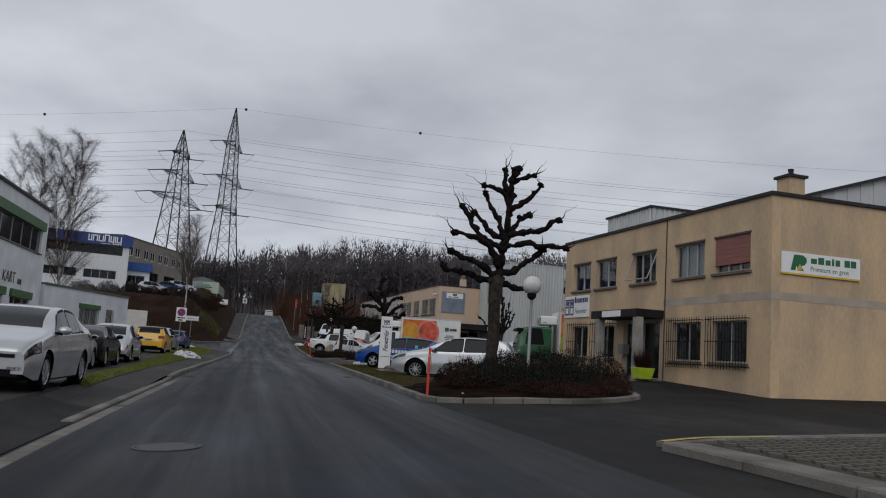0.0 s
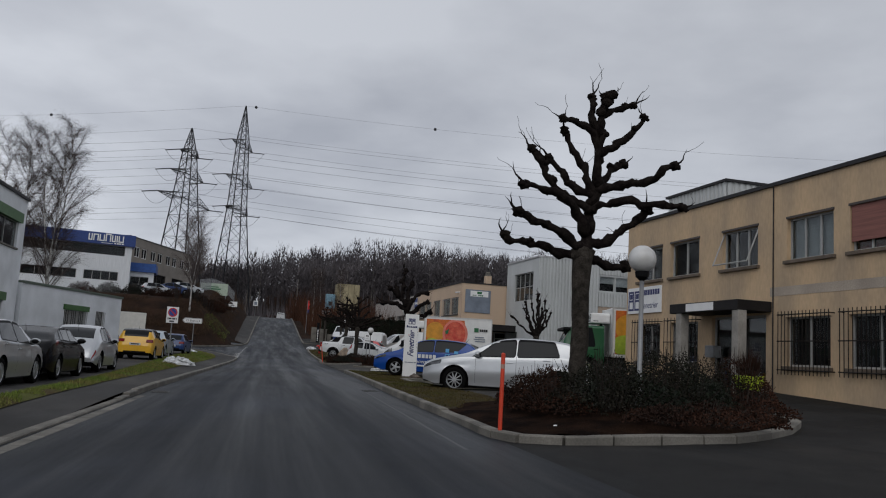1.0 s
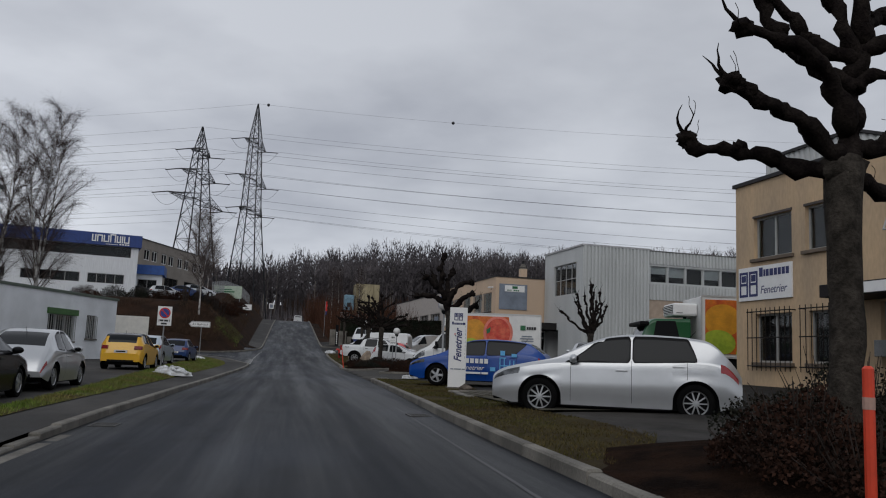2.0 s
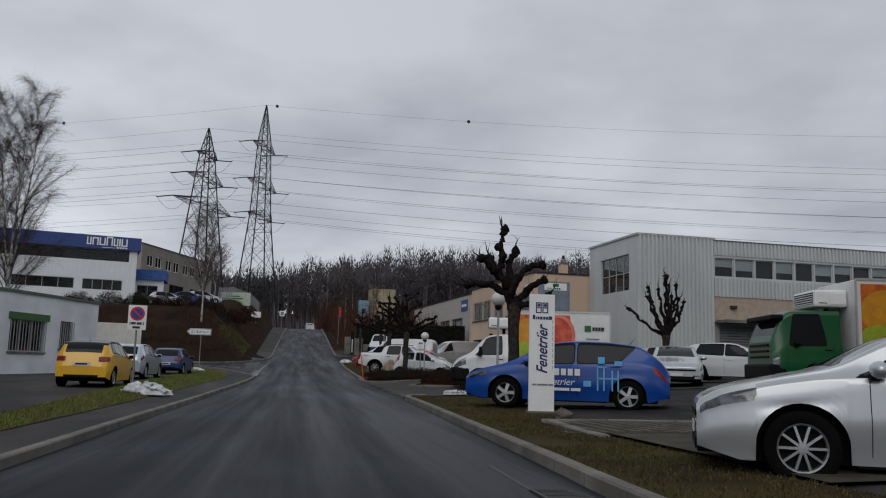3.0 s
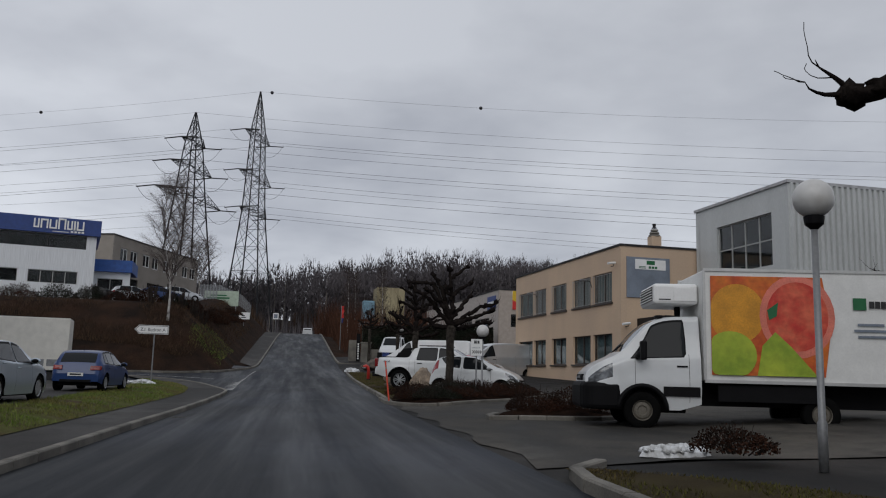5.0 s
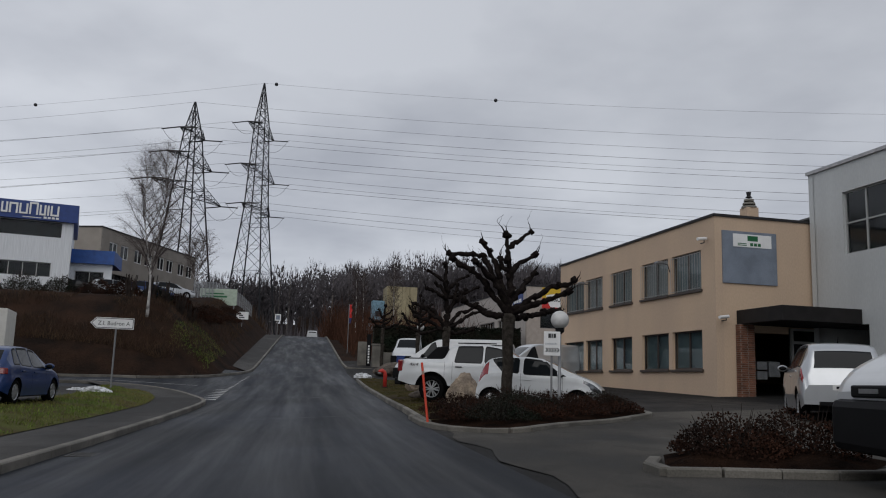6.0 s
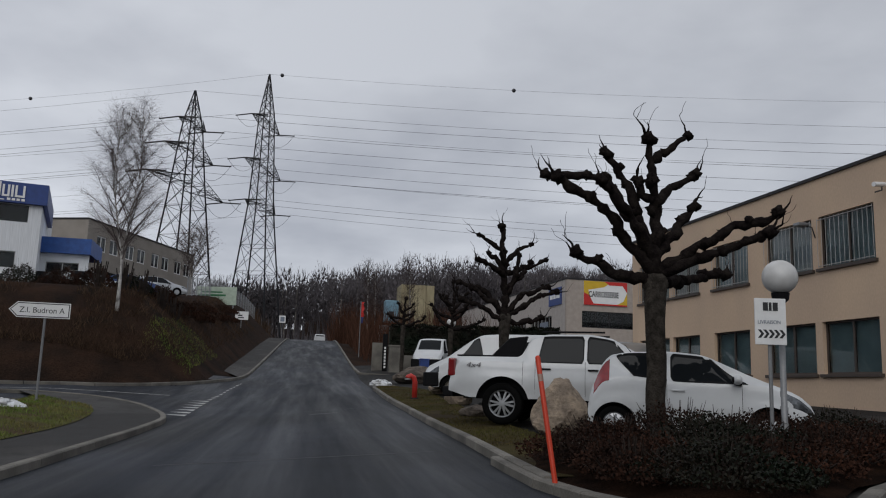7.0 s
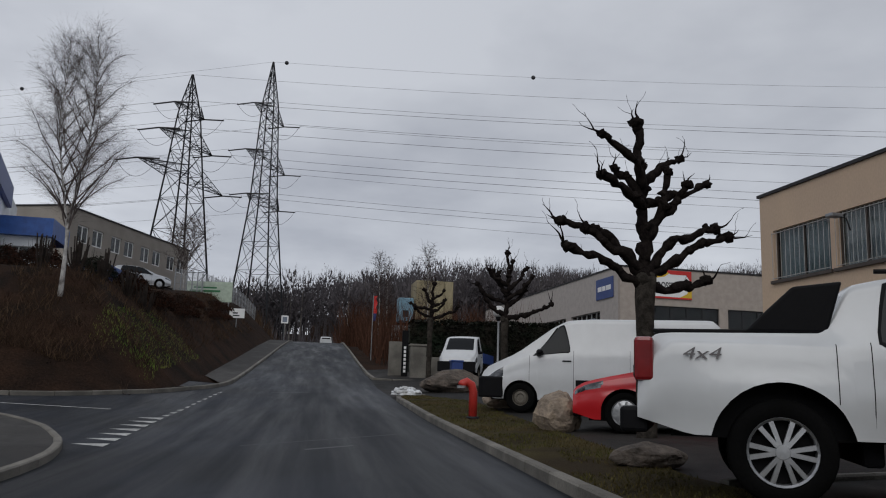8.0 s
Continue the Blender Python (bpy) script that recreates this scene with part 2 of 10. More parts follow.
REDBLIND = mat("rust_red_shutter", (0.26, 0.105, 0.085), 0.7, var=0.1, fine=6, bump=0.25, stretch=(0.2, 0.2, 5))
# near-black colour of flat sheets that stand in for the shade of unlit rooms
ROOMSHADE = mat("room_shade_sheet", (0.03, 0.03, 0.032), 0.9, var=0.2, bump=0)
BLUE = mat("blue_fascia", (0.022, 0.055, 0.22), 0.45, var=0.08, bump=0.05)
WHITE = mat("white_paint", (0.80, 0.80, 0.79), 0.45, var=0.03, bump=0.04)
STEEL = mat("galvanised_steel", (0.30, 0.31, 0.32), 0.5, metal=0.7, var=0.12, bump=0.1)
PYLON = mat("weathered_lattice_steel", (0.028, 0.029, 0.032), 0.7, metal=0.2, var=0.15, bump=0.05, spec=0.2)
WIRE = mat("overhead_wire", (0.11, 0.11, 0.12), 0.6, metal=0.3, var=0.05, bump=0)

# ---- the lie of the land ----


def lerp(y, ys, zs):
    return float(np.interp(y, ys, zs))


def smooth(a, b, t):
    t = min(1.0, max(0.0, (t - a) / (b - a)))
    return t * t * (3 - 2 * t)


def x_left(y):
    return lerp(y, (-60, 11, 16.5, 27.5, 35, 43, 55, 62, 70, 76, 84, 94, 104, 126, 165, 300), (-1.6, -1.34, -1.30, -1.16, -1.03, -1.0, -0.80, -0.68, -0.5, -0.5, -0.55, -0.42, -0.3, -0.1, 0.3, 1.0))


def x_right(y):
    return lerp(y, (-60, 10, 19, 25, 30, 34, 38, 44, 50, 67, 71, 78, 87, 94, 112, 165, 300), (4.0, 4.26, 4.32, 4.36, 4.44, 4.62, 4.78, 5.02, 5.14, 5.40, 5.52, 5.56, 5.6, 5.74, 5.9, 6.0, 6.8))


def profile(y):
    return lerp(y, (-60, 2.7, 12, 23.5, 31, 44, 53, 63, 68, 76, 85, 94, 104, 114, 125, 144, 162, 170, 178, 200, 300, 400), (0.1, 0.34, 0.40, 0.45, 0.50, 0.48, 0.49, 0.53, 0.58, 0.70, 0.88, 1.26, 1.85, 2.65, 3.62, 5.4, 6.95, 7.35, 7.5, 6.9, 8.0, 14.0))


def road_z(x, y):
    c = lerp(y, (2, 24, 35, 60, 68, 76, 85, 94, 104, 118), (0.18, 0.16, 0.14, 0.13, 0.14, 0.20, 0.29, 0.22, 0.06, 0.0))
    return profile(y) + c * max(-3.2, min(3.2, x - 2.7)) / 3.0


LOT_Y = (10, 18, 23.5, 29.5, 37, 54, 64, 76, 95, 110)


def lot_near(y):
    """Cross-fall of the yards over their first four metres."""
    return lerp(y, LOT_Y, (0.005, 0.01, 0.02, 0.025, 0.028, 0.006, 0.012, 0.036, 0.03, 0.02))


def lot_z(x, y):
    """The yards on the building side, rising away from the street."""
    k = 18 * lerp(y, LOT_Y, (0.005, 0.01, 0.02, 0.048, 0.062, 0.046, 0.042, 0.036, 0.03, 0.02))
    near = lot_near(y)
    e = min(max(x - x_right(y), 0), 18)
    return road_z(x_right(y), y) + 0.1 * smooth(0, 2.0, e) + near * min(e, 4) + (k - 4 * near) / 14 * max(0, e - 4)


def yard_z(x, y):
    """The yard on the other side, a little over the road."""
    return lerp(y, (-20, 15, 19, 25, 31, 36, 41, 46, 52, 60, 72, 80, 85, 95, 104), (0.15, 0.39, 0.40, 0.34, 0.32, 0.36, 0.45, 0.55, 0.63, 0.70, 0.79, 0.88, 0.93, 1.15, 1.8))


def side_z(x, y):
    """The side street climbs a little away from the main one."""
    return road_z(x_left(y), y) + 0.05 * min(6.0, max(0.0, x_left(y) - x)) * smooth(77, 83, y)


def bank_top(y):
    return lerp(y, (96, 112, 120, 150, 190, 220, 260, 310), (6.2, 6.8, 7.4, 10.6, 12.2, 10.5, 8.0, 6.5))


def bank_z(x, y):
    base = road_z(x_left(y), y) + (side_z(x, y) - road_z(x_left(y), y)) * (1 - smooth(100, 112, y))
    foot = lerp(x, (-14, -8, -5.6, -4.1, -3.2, -2.2, -1.5), (93.3, 94.1, 95.0, 96.4, 98.0, 99.5, 101.5))
    d1, d2 = max(0.0, y - foot - 0.35), max(0.0, -1.95 - x)
    d2b = d2 * 0.95 if y > 100 else d2
    rise = min(0.46 * d1, d2b)
    top = bank_top(y)
    z = base + rise
    return z if z < top - 0.6 else top - 0.6 * math.exp(-(z - top + 0.6) / 0.6)


def hill_z(x, y):
    """The wooded hill that closes the view."""
    far = smooth(205, 330, y)
    return far * (6 + 0.045 * max(-40, min(200, x)) + 15 * smooth(330, 440, y)) + 1.6 * far * noise.noise(Vector((x * 0.02, y * 0.02, 0)))


def verge_x0(y):
    return lerp(y, (17, 21, 24, 30, 42, 52, 66, 78, 83, 86.3), (-2.45, -2.75, -2.95, -3.1, -3.4, -3.6, -4.2, -4.6, -5.2, -5.6))


def verge_x1(y):
    return lerp(y, (17, 21, 24, 29, 44, 60, 70, 76, 79, 81, 83, 84.7, 86.3), (-2.35, -2.4, -2.4, -2.25, -2.22, -2.18, -2.02, -2.1, -2.25, -2.45, -2.85, -3.4, -5.2))


def land_z(x, y):
    near = y < 96
    if x < x_left(y) - 0.2:
        z = yard_z(x, y) - 0.16 if near else bank_z(x, y) + (0.06 if x < -1.75 and (y > 106 or bank_z(x, y) > side_z(x, y) + 0.04) else -0.08)
        if near and x > verge_x0(y) - 0.6:
            z = min(z, side_z(x, y) - 0.16)
    elif x > x_right(y) + 0.2:
        z = lot_z(x, min(y, 118)) - 0.16 if y < 118 else max(lot_z(x, 118) - 0.16, profile(y) - 0.3) + 0.02 * min(60, max(0, x - 8)) * smooth(118, 200, y)
    else:
        z = road_z(x, y) - 0.16
    return z + hill_z(x, y)


def walk_z(x, y):
    return side_z(x, y) + 0.012 + 0.088 * smooth(20, 28, y)


def steps(*runs):
    out = []
    for a, b, s in runs:
        n = max(1, round((b - a) / s))
        out += [a + (b - a) * i / n for i in range(n)]
    return out + [runs[-1][1]]


def sheet(name, xs, ys, z, material, label, category, keep=None):
    """A sheet over a net of places."""
    mb = Mesh()
    mb.v = [(x, y, z(x, y)) for y in ys for x in xs]
    w = len(xs)
    mb.f = [(j * w + i, j * w + i + 1, (j + 1) * w + i + 1, (j + 1) * w + i) for j in range(len(ys) - 1) for i in range(w - 1)
            if keep is None or keep((xs[i] + xs[i + 1]) / 2, (ys[j] + ys[j + 1]) / 2)]
    return setting(name, mb, material, label, category, smooth=True)


def strip(name, x0, x1, ys, z, material, label, category, n=6):
    """A sheet between two edges that follow y."""
    mb = Mesh()
    mb.v = [(x0(y) + (x1(y) - x0(y)) * i / n, y, z(x0(y) + (x1(y) - x0(y)) * i / n, y)) for y in ys for i in range(n + 1)]
    w = n + 1
    mb.f = [(j * w + i, j * w + i + 1, (j + 1) * w + i + 1, (j + 1) * w + i) for j in range(len(ys) - 1) for i in range(n)]
    return setting(name, mb, material, label, category, smooth=True)


gx = steps((-900, -200, 70), (-200, -60, 14), (-60, -30, 5), (-30, 30, 1.0), (30, 60, 3), (60, 200, 14), (200, 1000, 80))
gy = steps((-400, -60, 34), (-60, -10, 5), (-10, 130, 1.25), (130, 240, 4), (240, 400, 16), (400, 1500, 110))
sheet("ground", gx, gy, land_z, BANK, "bare winter earth and leaf litter of bank and hill", "ground")

strip("road", x_left, x_right, steps((-60, 0, 3), (0, 180, 1.0), (180, 300, 6)), road_z, ASPHALT, "dark worn asphalt street rising to a crest", "road", n=12)
strip("side_road", lambda y: -45.0, lambda y: x_left(y) + 0.02, steps((80.5, 105, 0.75)), lambda x, y: side_z(x, y) - 0.004, ASPHALT, "asphalt side street joining at a give-way line", "road", n=30)
strip("parking_yard", lambda y: x_right(y) - 0.02, lambda y: 70.0, steps((-60, 4, 4), (4, 118, 1.0)), lambda x, y: lot_z(x, y) - 0.006, LOT_ASPHALT, "worn grey asphalt of the parking yard", "yard", n=60)
strip("yard_apron", lambda y: x_right(y) + 0.03 + 0.25 * math.sin(y * 0.9) ** 2, lambda y: 19.0, steps((48.9, 69.0, 0.8)), lambda x, y: lot_z(x, y) + 0.014, LOT_PALE, "paler worn asphalt apron of the yard entrance", "yard", n=16)
strip("yard_entrance", lambda y: -2.45, lambda y: x_left(y) - 0.0, steps((-60, 4, 4), (4, 17.05, 0.8)), lambda x, y: yard_z(-2.4, y) + (road_z(x_left(y), y) + 0.006 - yard_z(-2.4, y)) * smooth(-2.45, x_left(y) - 0.3, x) + 0.004, LOT_ASPHALT, "worn asphalt yard entrance beside the street", "yard", n=8)
strip("yard_edge", lambda y: -2.45, lambda y: -2.17, steps((17.0, 20.8, 0.6)), lambda x, y: yard_z(-2.4, y) + (walk_z(x, y) - 0.002 - yard_z(-2.4, y)) * (x + 2.45) / 0.28 + 0.003, PAVE, "sloping asphalt edge of the pavement", "pavement", n=3)
strip("kart_yard", lambda y: -40.0, lambda y: -2.4 if y < 20.4 else verge_x0(y) + 0.03, steps((-60, 4, 4), (4, 20.4, 1.5), (20.4, 86.3, 1.5)), yard_z, PAVE, "asphalt yard in front of the white hall", "yard", n=24)


def verge_z(x, y):
    a, b = verge_x0(y), verge_x1(y)
    t = (x - a) / max(0.05, b - a)
    return yard_z(x, y) * (1 - t) + (walk_z(x, y) + 0.015) * t + 0.07 * math.sin(math.pi * min(1, max(0, t)))


strip("grass_verge", verge_x0, verge_x1, steps((20.5, 86.3, 0.6)), verge_z, GRASS, "patchy winter grass verge beside the pavement", "grass", n=6)


def walk_x1(y):
    """Edge of the pavement, turning into the side street."""
    if y < 77:
        return x_left(y) - 0.14
    return lerp(y, (77, 80, 81.4, 82.4, 84, 85.3, 87.1, 88.4, 89.2), (x_left(77) - 0.14, -0.72, -0.8, -0.94, -1.26, -1.66, -2.5, -3.6, -5.0))


strip("pavement", lambda y: min(verge_x1(y) - 0.14, walk_x1(y) - 0.02) if y < 86.3 else lerp(y, (86.3, 89.2), (-5.2, -7.0)), walk_x1, steps((17, 89.2, 0.45)), walk_z, PAVE, "grey asphalt pavement with a stone kerb", "pavement", n=5)
strip("pavement_upper", lambda y: max(-1.95, x_left(y) - 0.2 - 0.3 * (y - 103.8)), lambda y: x_left(y) - 0.14, steps((104, 190, 1.5)), lambda x, y: road_z(x_left(y), y) + 0.09, PAVE, "grey asphalt pavement climbing beside the bank", "pavement", n=3)


strip("road_apron", lambda y: walk_x1(y) + 0.02, lambda y: x_left(y) + 0.01, steps((76.5, 81.0, 0.5)), lambda x, y: side_z(x, y) - 0.003, ASPHALT, "asphalt bell-mouth of the side street", "road", n=5)

# kerbs: one stone a metre


def kerb(name, path, z, label, width=0.15, height=0.13, piece=0.98, lowered=None):
    """Kerb stones laid end to end along a line on the ground."""
    root = thing(name, label, "kerb", kind="structure")
    pts = [Vector((x, y)) for x, y in path]
    run = [0.0]
    for a, b in zip(pts, pts[1:]):
        run.append(run[-1] + (b - a).length)
    n = max(1, round(run[-1] / piece))
    xs, ys = [p.x for p in pts], [p.y for p in pts]

    def where(s):
        return Vector((lerp(s, run, xs), lerp(s, run, ys)))
    for i in range(n):
        a, b = where(run[-1] * (i + 0.008) / n), where(run[-1] * (i + 0.992) / n)
        d = (b - a).normalized()
        o = Vector((d.y, -d.x)) * width / 2
        za, zb = z(a.x, a.y), z(b.x, b.y)
        h = height if lowered is None else height * lowered(*((a + b) / 2))
        j = 0.004 * math.sin(i * 12.9)
        mb = Mesh()
        c = 0.02
        low, ring = [], []
        for p, zz, s in ((a, za, 1), (b, zb, 1), (b, zb, -1), (a, za, -1)):
            q = p + o * s
            low.append((q.x, q.y, zz - 0.12))
        for p, zz, s in ((a, za, 1), (b, zb, 1), (b, zb, -1), (a, za, -1)):
            q = p + o * s
            ring.append((q.x, q.y, zz + h - c + j))
        top = []
        for p, zz, s, e in ((a, za, 1, 1), (b, zb, 1, -1), (b, zb, -1, -1), (a, za, -1, 1)):
            q = p + o * s * (1 - 2 * c / width) + d * c * 0.5 * e
            top.append((q.x, q.y, zz + h + j))
        mb.add(low + ring + top, [(0, 1, 5, 4), (1, 2, 6, 5), (2, 3, 7, 6), (3, 0, 4, 7), (4, 5, 9, 8), (5, 6, 10, 9), (6, 7, 11, 10), (7, 4, 8, 11), (8, 9, 10, 11)])
        part("kerb_stone", mb, CONCRETE, root)
    return root


base_l = side_z
base_r = lambda x, y: road_z(x_right(y), y)
left_line = [(x_left(y) - 0.07, y) for y in steps((14.5, 74, 2))]
tip = [(walk_x1(y) + 0.07, y - 0.03 * max(0, y - 84)) for y in (75, 76, 77, 78, 79, 80, 81, 82, 82.8, 83.6, 84.4, 85.2, 86, 86.8, 87.6, 88.2, 88.8)]
kerb("kerb_1", left_line + tip + [(-5.3, 88.75), (-7, 88.7), (-10, 88.2), (-16, 87.2)], base_l, "pale concrete kerb along the pavement, lowered at the yard entrance", lowered=lambda x, y: 0.3 + 0.7 * smooth(26.0, 28.6, y))
kerb("kerb_2", [(-30, 91.5), (-14, 92.8), (-8, 93.6), (-5.6, 94.4), (-4.1, 95.7), (-3.2, 97.2), (-2.2, 98.7), (-1.5, 100.7), (-0.8, 102.6), (-0.42, 105)] + [(x_left(y) - 0.07, y) for y in steps((107, 185, 4))], base_l, "weathered kerb round the foot of the bank", piece=1.3)
kerb("kerb_3", [(x_right(y) + 0.07, y) for y in steps((22.5, 47.5, 2.5))] + [(5.42, 48.4), (5.9, 48.9)], base_r, "concrete kerb along the lawn strip")
kerb("kerb_4", [(x_right(y) + 0.07, y) for y in steps((66.5, 95, 2.5))] + [(6.2, 96.2), (6.9, 96.8)], base_r, "concrete kerb along the grass by the parked cars")
kerb("kerb_5", [(9.5, 108.5), (6.6, 108.6), (6.05, 109.4), (6.02, 111)] + [(x_right(y) + 0.07, y) for y in steps((113, 185, 4))], base_r, "kerb climbing beside the gate wall", piece=1.3)


def lawn_z(x, y):
    e = x - x_right(y)
    return road_z(x_right(y), y) + 0.105 + lot_near(y) * max(e, 0) + 0.03 * noise.noise(Vector((x * 0.7, y * 0.7, 3)))


def lawn_x1(y):
    return lerp(y, (22, 26, 30, 37, 38.5, 41, 44.5, 46.5, 48.2), (4.7, 6.6, 6.1, 5.9, 7.2, 7.0, 7.6, 7.0, 5.6))


strip("lawn_strip", lambda y: x_right(y) + 0.13, lawn_x1, steps((22.6, 48.2, 0.5)), lawn_z, LAWN, "patchy trodden winter lawn strip with bare soil", "grass", n=6)
strip("lawn_strip_upper", lambda y: x_right(y) + 0.13, lambda y: lerp(y, (66, 70, 76, 84, 92, 96.5), (5.6, 6.9, 6.9, 7.3, 7.8, 6.6)), steps((66.5, 96.5, 0.5)), lawn_z, LAWN, "patchy trodden lawn by the parked cars", "grass", n=6)

# ---- buildings ----


def wall_mesh(length, z0, z1, holes, thick=0.3, end0=0.0, end1=0.0):
    """A wall along x, its outer face at y = 0, with openings (u0, u1, w0, w1) cut through."""
    mb = Mesh()
    us = sorted({end0, length - end1, *[h[0] for h in holes], *[h[1] for h in holes]})
    ws = sorted({z0, z1, *[h[2] for h in holes], *[h[3] for h in holes]})
    for a, b in zip(us, us[1:]):
        for c, d in zip(ws, ws[1:]):
            if any(h[0] <= (a + b) / 2 <= h[1] and h[2] <= (c + d) / 2 <= h[3] for h in holes):
                continue
            mb.face((a, 0, c), (b, 0, c), (b, 0, d), (a, 0, d))
            mb.face((b, thick, c), (a, thick, c), (a, thick, d), (b, thick, d))
    for a, b, c, d in holes:
        mb.face((a, 0, c), (a, thick, c), (b, thick, c), (b, 0, c))
        mb.face((a, 0, d), (b, 0, d), (b, thick, d), (a, thick, d))
        mb.face((a, 0, c), (a, 0, d), (a, thick, d), (a, thick, c))
        mb.face((b, 0, c), (b, thick, c), (b, thick, d), (b, 0, d))
    u0, u1 = us[0], us[-1]
    mb.face((u0, 0, z1), (u1, 0, z1), (u1, thick, z1), (u0, thick, z1))
    mb.face((u0, 0, z0), (u0, 0, z1), (u0, thick, z1), (u0, thick, z0))
    mb.face((u1, 0, z0), (u1, thick, z0), (u1, thick, z1), (u1, 0, z1))
    return mb


def rib_mesh(length, z0, z1, pitch=0.3, depth=0.09, back=0.25):
    """A wall of trapezoid sheet cladding: one folded sheet with standing ribs, closed at the back."""
    n = int(length / pitch)
    w = pitch * 0.22
    line = [(0.0, 0.0)]
    for i in range(n):
        u = (i + 0.5) * length / n
        line += [(u - w * 1.5, 0.0), (u - w, -depth), (u + w, -depth), (u + w * 1.5, 0.0)]
    line += [(length, 0.0)]
    k = len(line)
    mb = Mesh()
    mb.v = [(x, y, z) for z in (z0, z1) for x, y in line] + [(x, back, z) for z in (z0, z1) for x, y in line]
    mb.f = [(i, i + 1, k + i + 1, k + i) for i in range(k - 1)] + [(2 * k + i + 1, 2 * k + i, 3 * k + i, 3 * k + i + 1) for i in range(k - 1)]
    mb.f += [(k + i, k + i + 1, 3 * k + i + 1, 3 * k + i) for i in range(k - 1)] + [(i + 1, i, 2 * k + i, 2 * k + i + 1) for i in range(k - 1)]
    mb.f += [(0, k, 3 * k, 2 * k), (k - 1, 3 * k - 1, 4 * k - 1, 2 * k - 1)]
    return mb


def window(parent, m, u0, u1, w0, w1, panes=2, frame=WINFRAME, rows=1, sill=SILL, depth=0.14, bar=0.05, blind=None, drop=1.0, glassm=PANE, name="window", label=""):
    """A window set back in its opening: frame with mullions, one pane a field, a sill, and behind it a blind or a dark
    sheet painted as the room's shade.
    """
    win = part(name, Mesh().box((u0, depth + 0.09, w0), (u1, depth + 0.095, w1)), ROOMSHADE if blind is None else blind, parent, label, m)
    fr = Mesh()
    fr.box((u0, depth - 0.03, w0), (u0 + bar, depth + 0.04, w1)).box((u1 - bar, depth - 0.03, w0), (u1, depth + 0.04, w1))
    fr.box((u0 + bar, depth - 0.03, w0), (u1 - bar, depth + 0.04, w0 + bar)).box((u0 + bar, depth - 0.03, w1 - bar), (u1 - bar, depth + 0.04, w1))
    for k in range(1, panes):
        u = u0 + (u1 - u0) * k / panes
        fr.box((u - bar * 0.6, depth - 0.032, w0 + bar), (u + bar * 0.6, depth + 0.038, w1 - bar))
    for k in range(1, rows):
        w = w0 + (w1 - w0) * k / rows
        fr.box((u0 + bar, depth - 0.026, w - bar * 0.5), (u1 - bar, depth + 0.034, w + bar * 0.5))
    part("frame", fr, frame, win)
    for i in range(panes):
        for k in range(rows):
            a, b = u0 + (u1 - u0) * i / panes + bar * 0.6, u0 + (u1 - u0) * (i + 1) / panes - bar * 0.6
            c, d = w0 + (w1 - w0) * k / rows + bar * 0.6, w0 + (w1 - w0) * (k + 1) / rows - bar * 0.6
            part("pane", Mesh().box((a, depth, c), (b, depth + 0.012, d)), glassm, win)
    if sill is not None:
        part("sill", Mesh().box((u0 - 0.08, -0.09, w0 - 0.09), (u1 + 0.08, depth - 0.03, w0 - 0.002)), sill, win, bevel=0.008)
    return win


def bars_of(text_w, h, rows, material, parent, m, name="lettering", label=""):
    """Plain bars in place of writing: (x, z, width, height) in fractions."""
    mb = Mesh()
    for x, z, w, hh in rows:
        mb.box((x * text_w, -0.006, z * h), ((x + w) * text_w, 0, (z + hh) * h))
    return part(name, mb, material, parent, label, m)


def words(body, size, material, parent, m, name="lettering", label="", shear=0.0, width=1.0, depth=0.003, weight=0.0):
    """Writing that stands in the plane x-z of m, from the start at its origin."""
    cu = bpy.data.curves.new(name, "FONT")
    cu.body, cu.size, cu.shear, cu.extrude, cu.offset = body, size, shear, depth, weight
    tmp = bpy.data.objects.new("tmp", cu)
    scene.collection.objects.link(tmp)
    bpy.context.view_layer.update()
    me = bpy.data.meshes.new_from_object(tmp.evaluated_get(bpy.context.evaluated_depsgraph_get()))
    bpy.data.objects.remove(tmp)
    me.materials.clear()
    me.materials.append(material)
    me.transform(Matrix.Diagonal((width, 1, 1, 1)))
    me.name = name
    return part(name, me, material, parent, label, m @ pose(0, 0, 0, 90, 0, 0))


INK = mat("navy_ink", (0.018, 0.025, 0.12), 0.5, var=0.03, bump=0)
BLACKINK = mat("black_ink", (0.02, 0.02, 0.022), 0.5, var=0.03, bump=0)
GREENINK = mat("green_ink", (0.012, 0.13, 0.045), 0.5, var=0.05, bump=0)
YELLOWINK = mat("yellow_ink", (0.65, 0.42, 0.02), 0.5, var=0.05, bump=0)
REDINK = mat("red_ink", (0.55, 0.02, 0.015), 0.5, var=0.05, bump=0)
SIGNGREY = mat("blue_grey_panel", (0.20, 0.235, 0.29), 0.6, var=0.12, scale=1.5, bump=0.1)
BRICK = mat("red_brick", (0.20, 0.085, 0.05), 0.85, var=0.2, fine=20, bump=0.3, vary=0.25)
MORTAR = mat("mortar", (0.25, 0.22, 0.19), 0.9, var=0.1, bump=0.2)
CANOPY = mat("canopy_dark_metal", (0.018, 0.016, 0.016), 0.6, var=0.15, bump=0.1, spec=0.2)
PAVER = mat("paver_concrete", (0.105, 0.097, 0.078), 0.9, var=0.2, fine=40, bump=0.4, vary=0.2)
LIME = mat("lime_plastic", (0.42, 0.55, 0.03), 0.45, var=0.05, bump=0.05)
TURN_B = 4.2


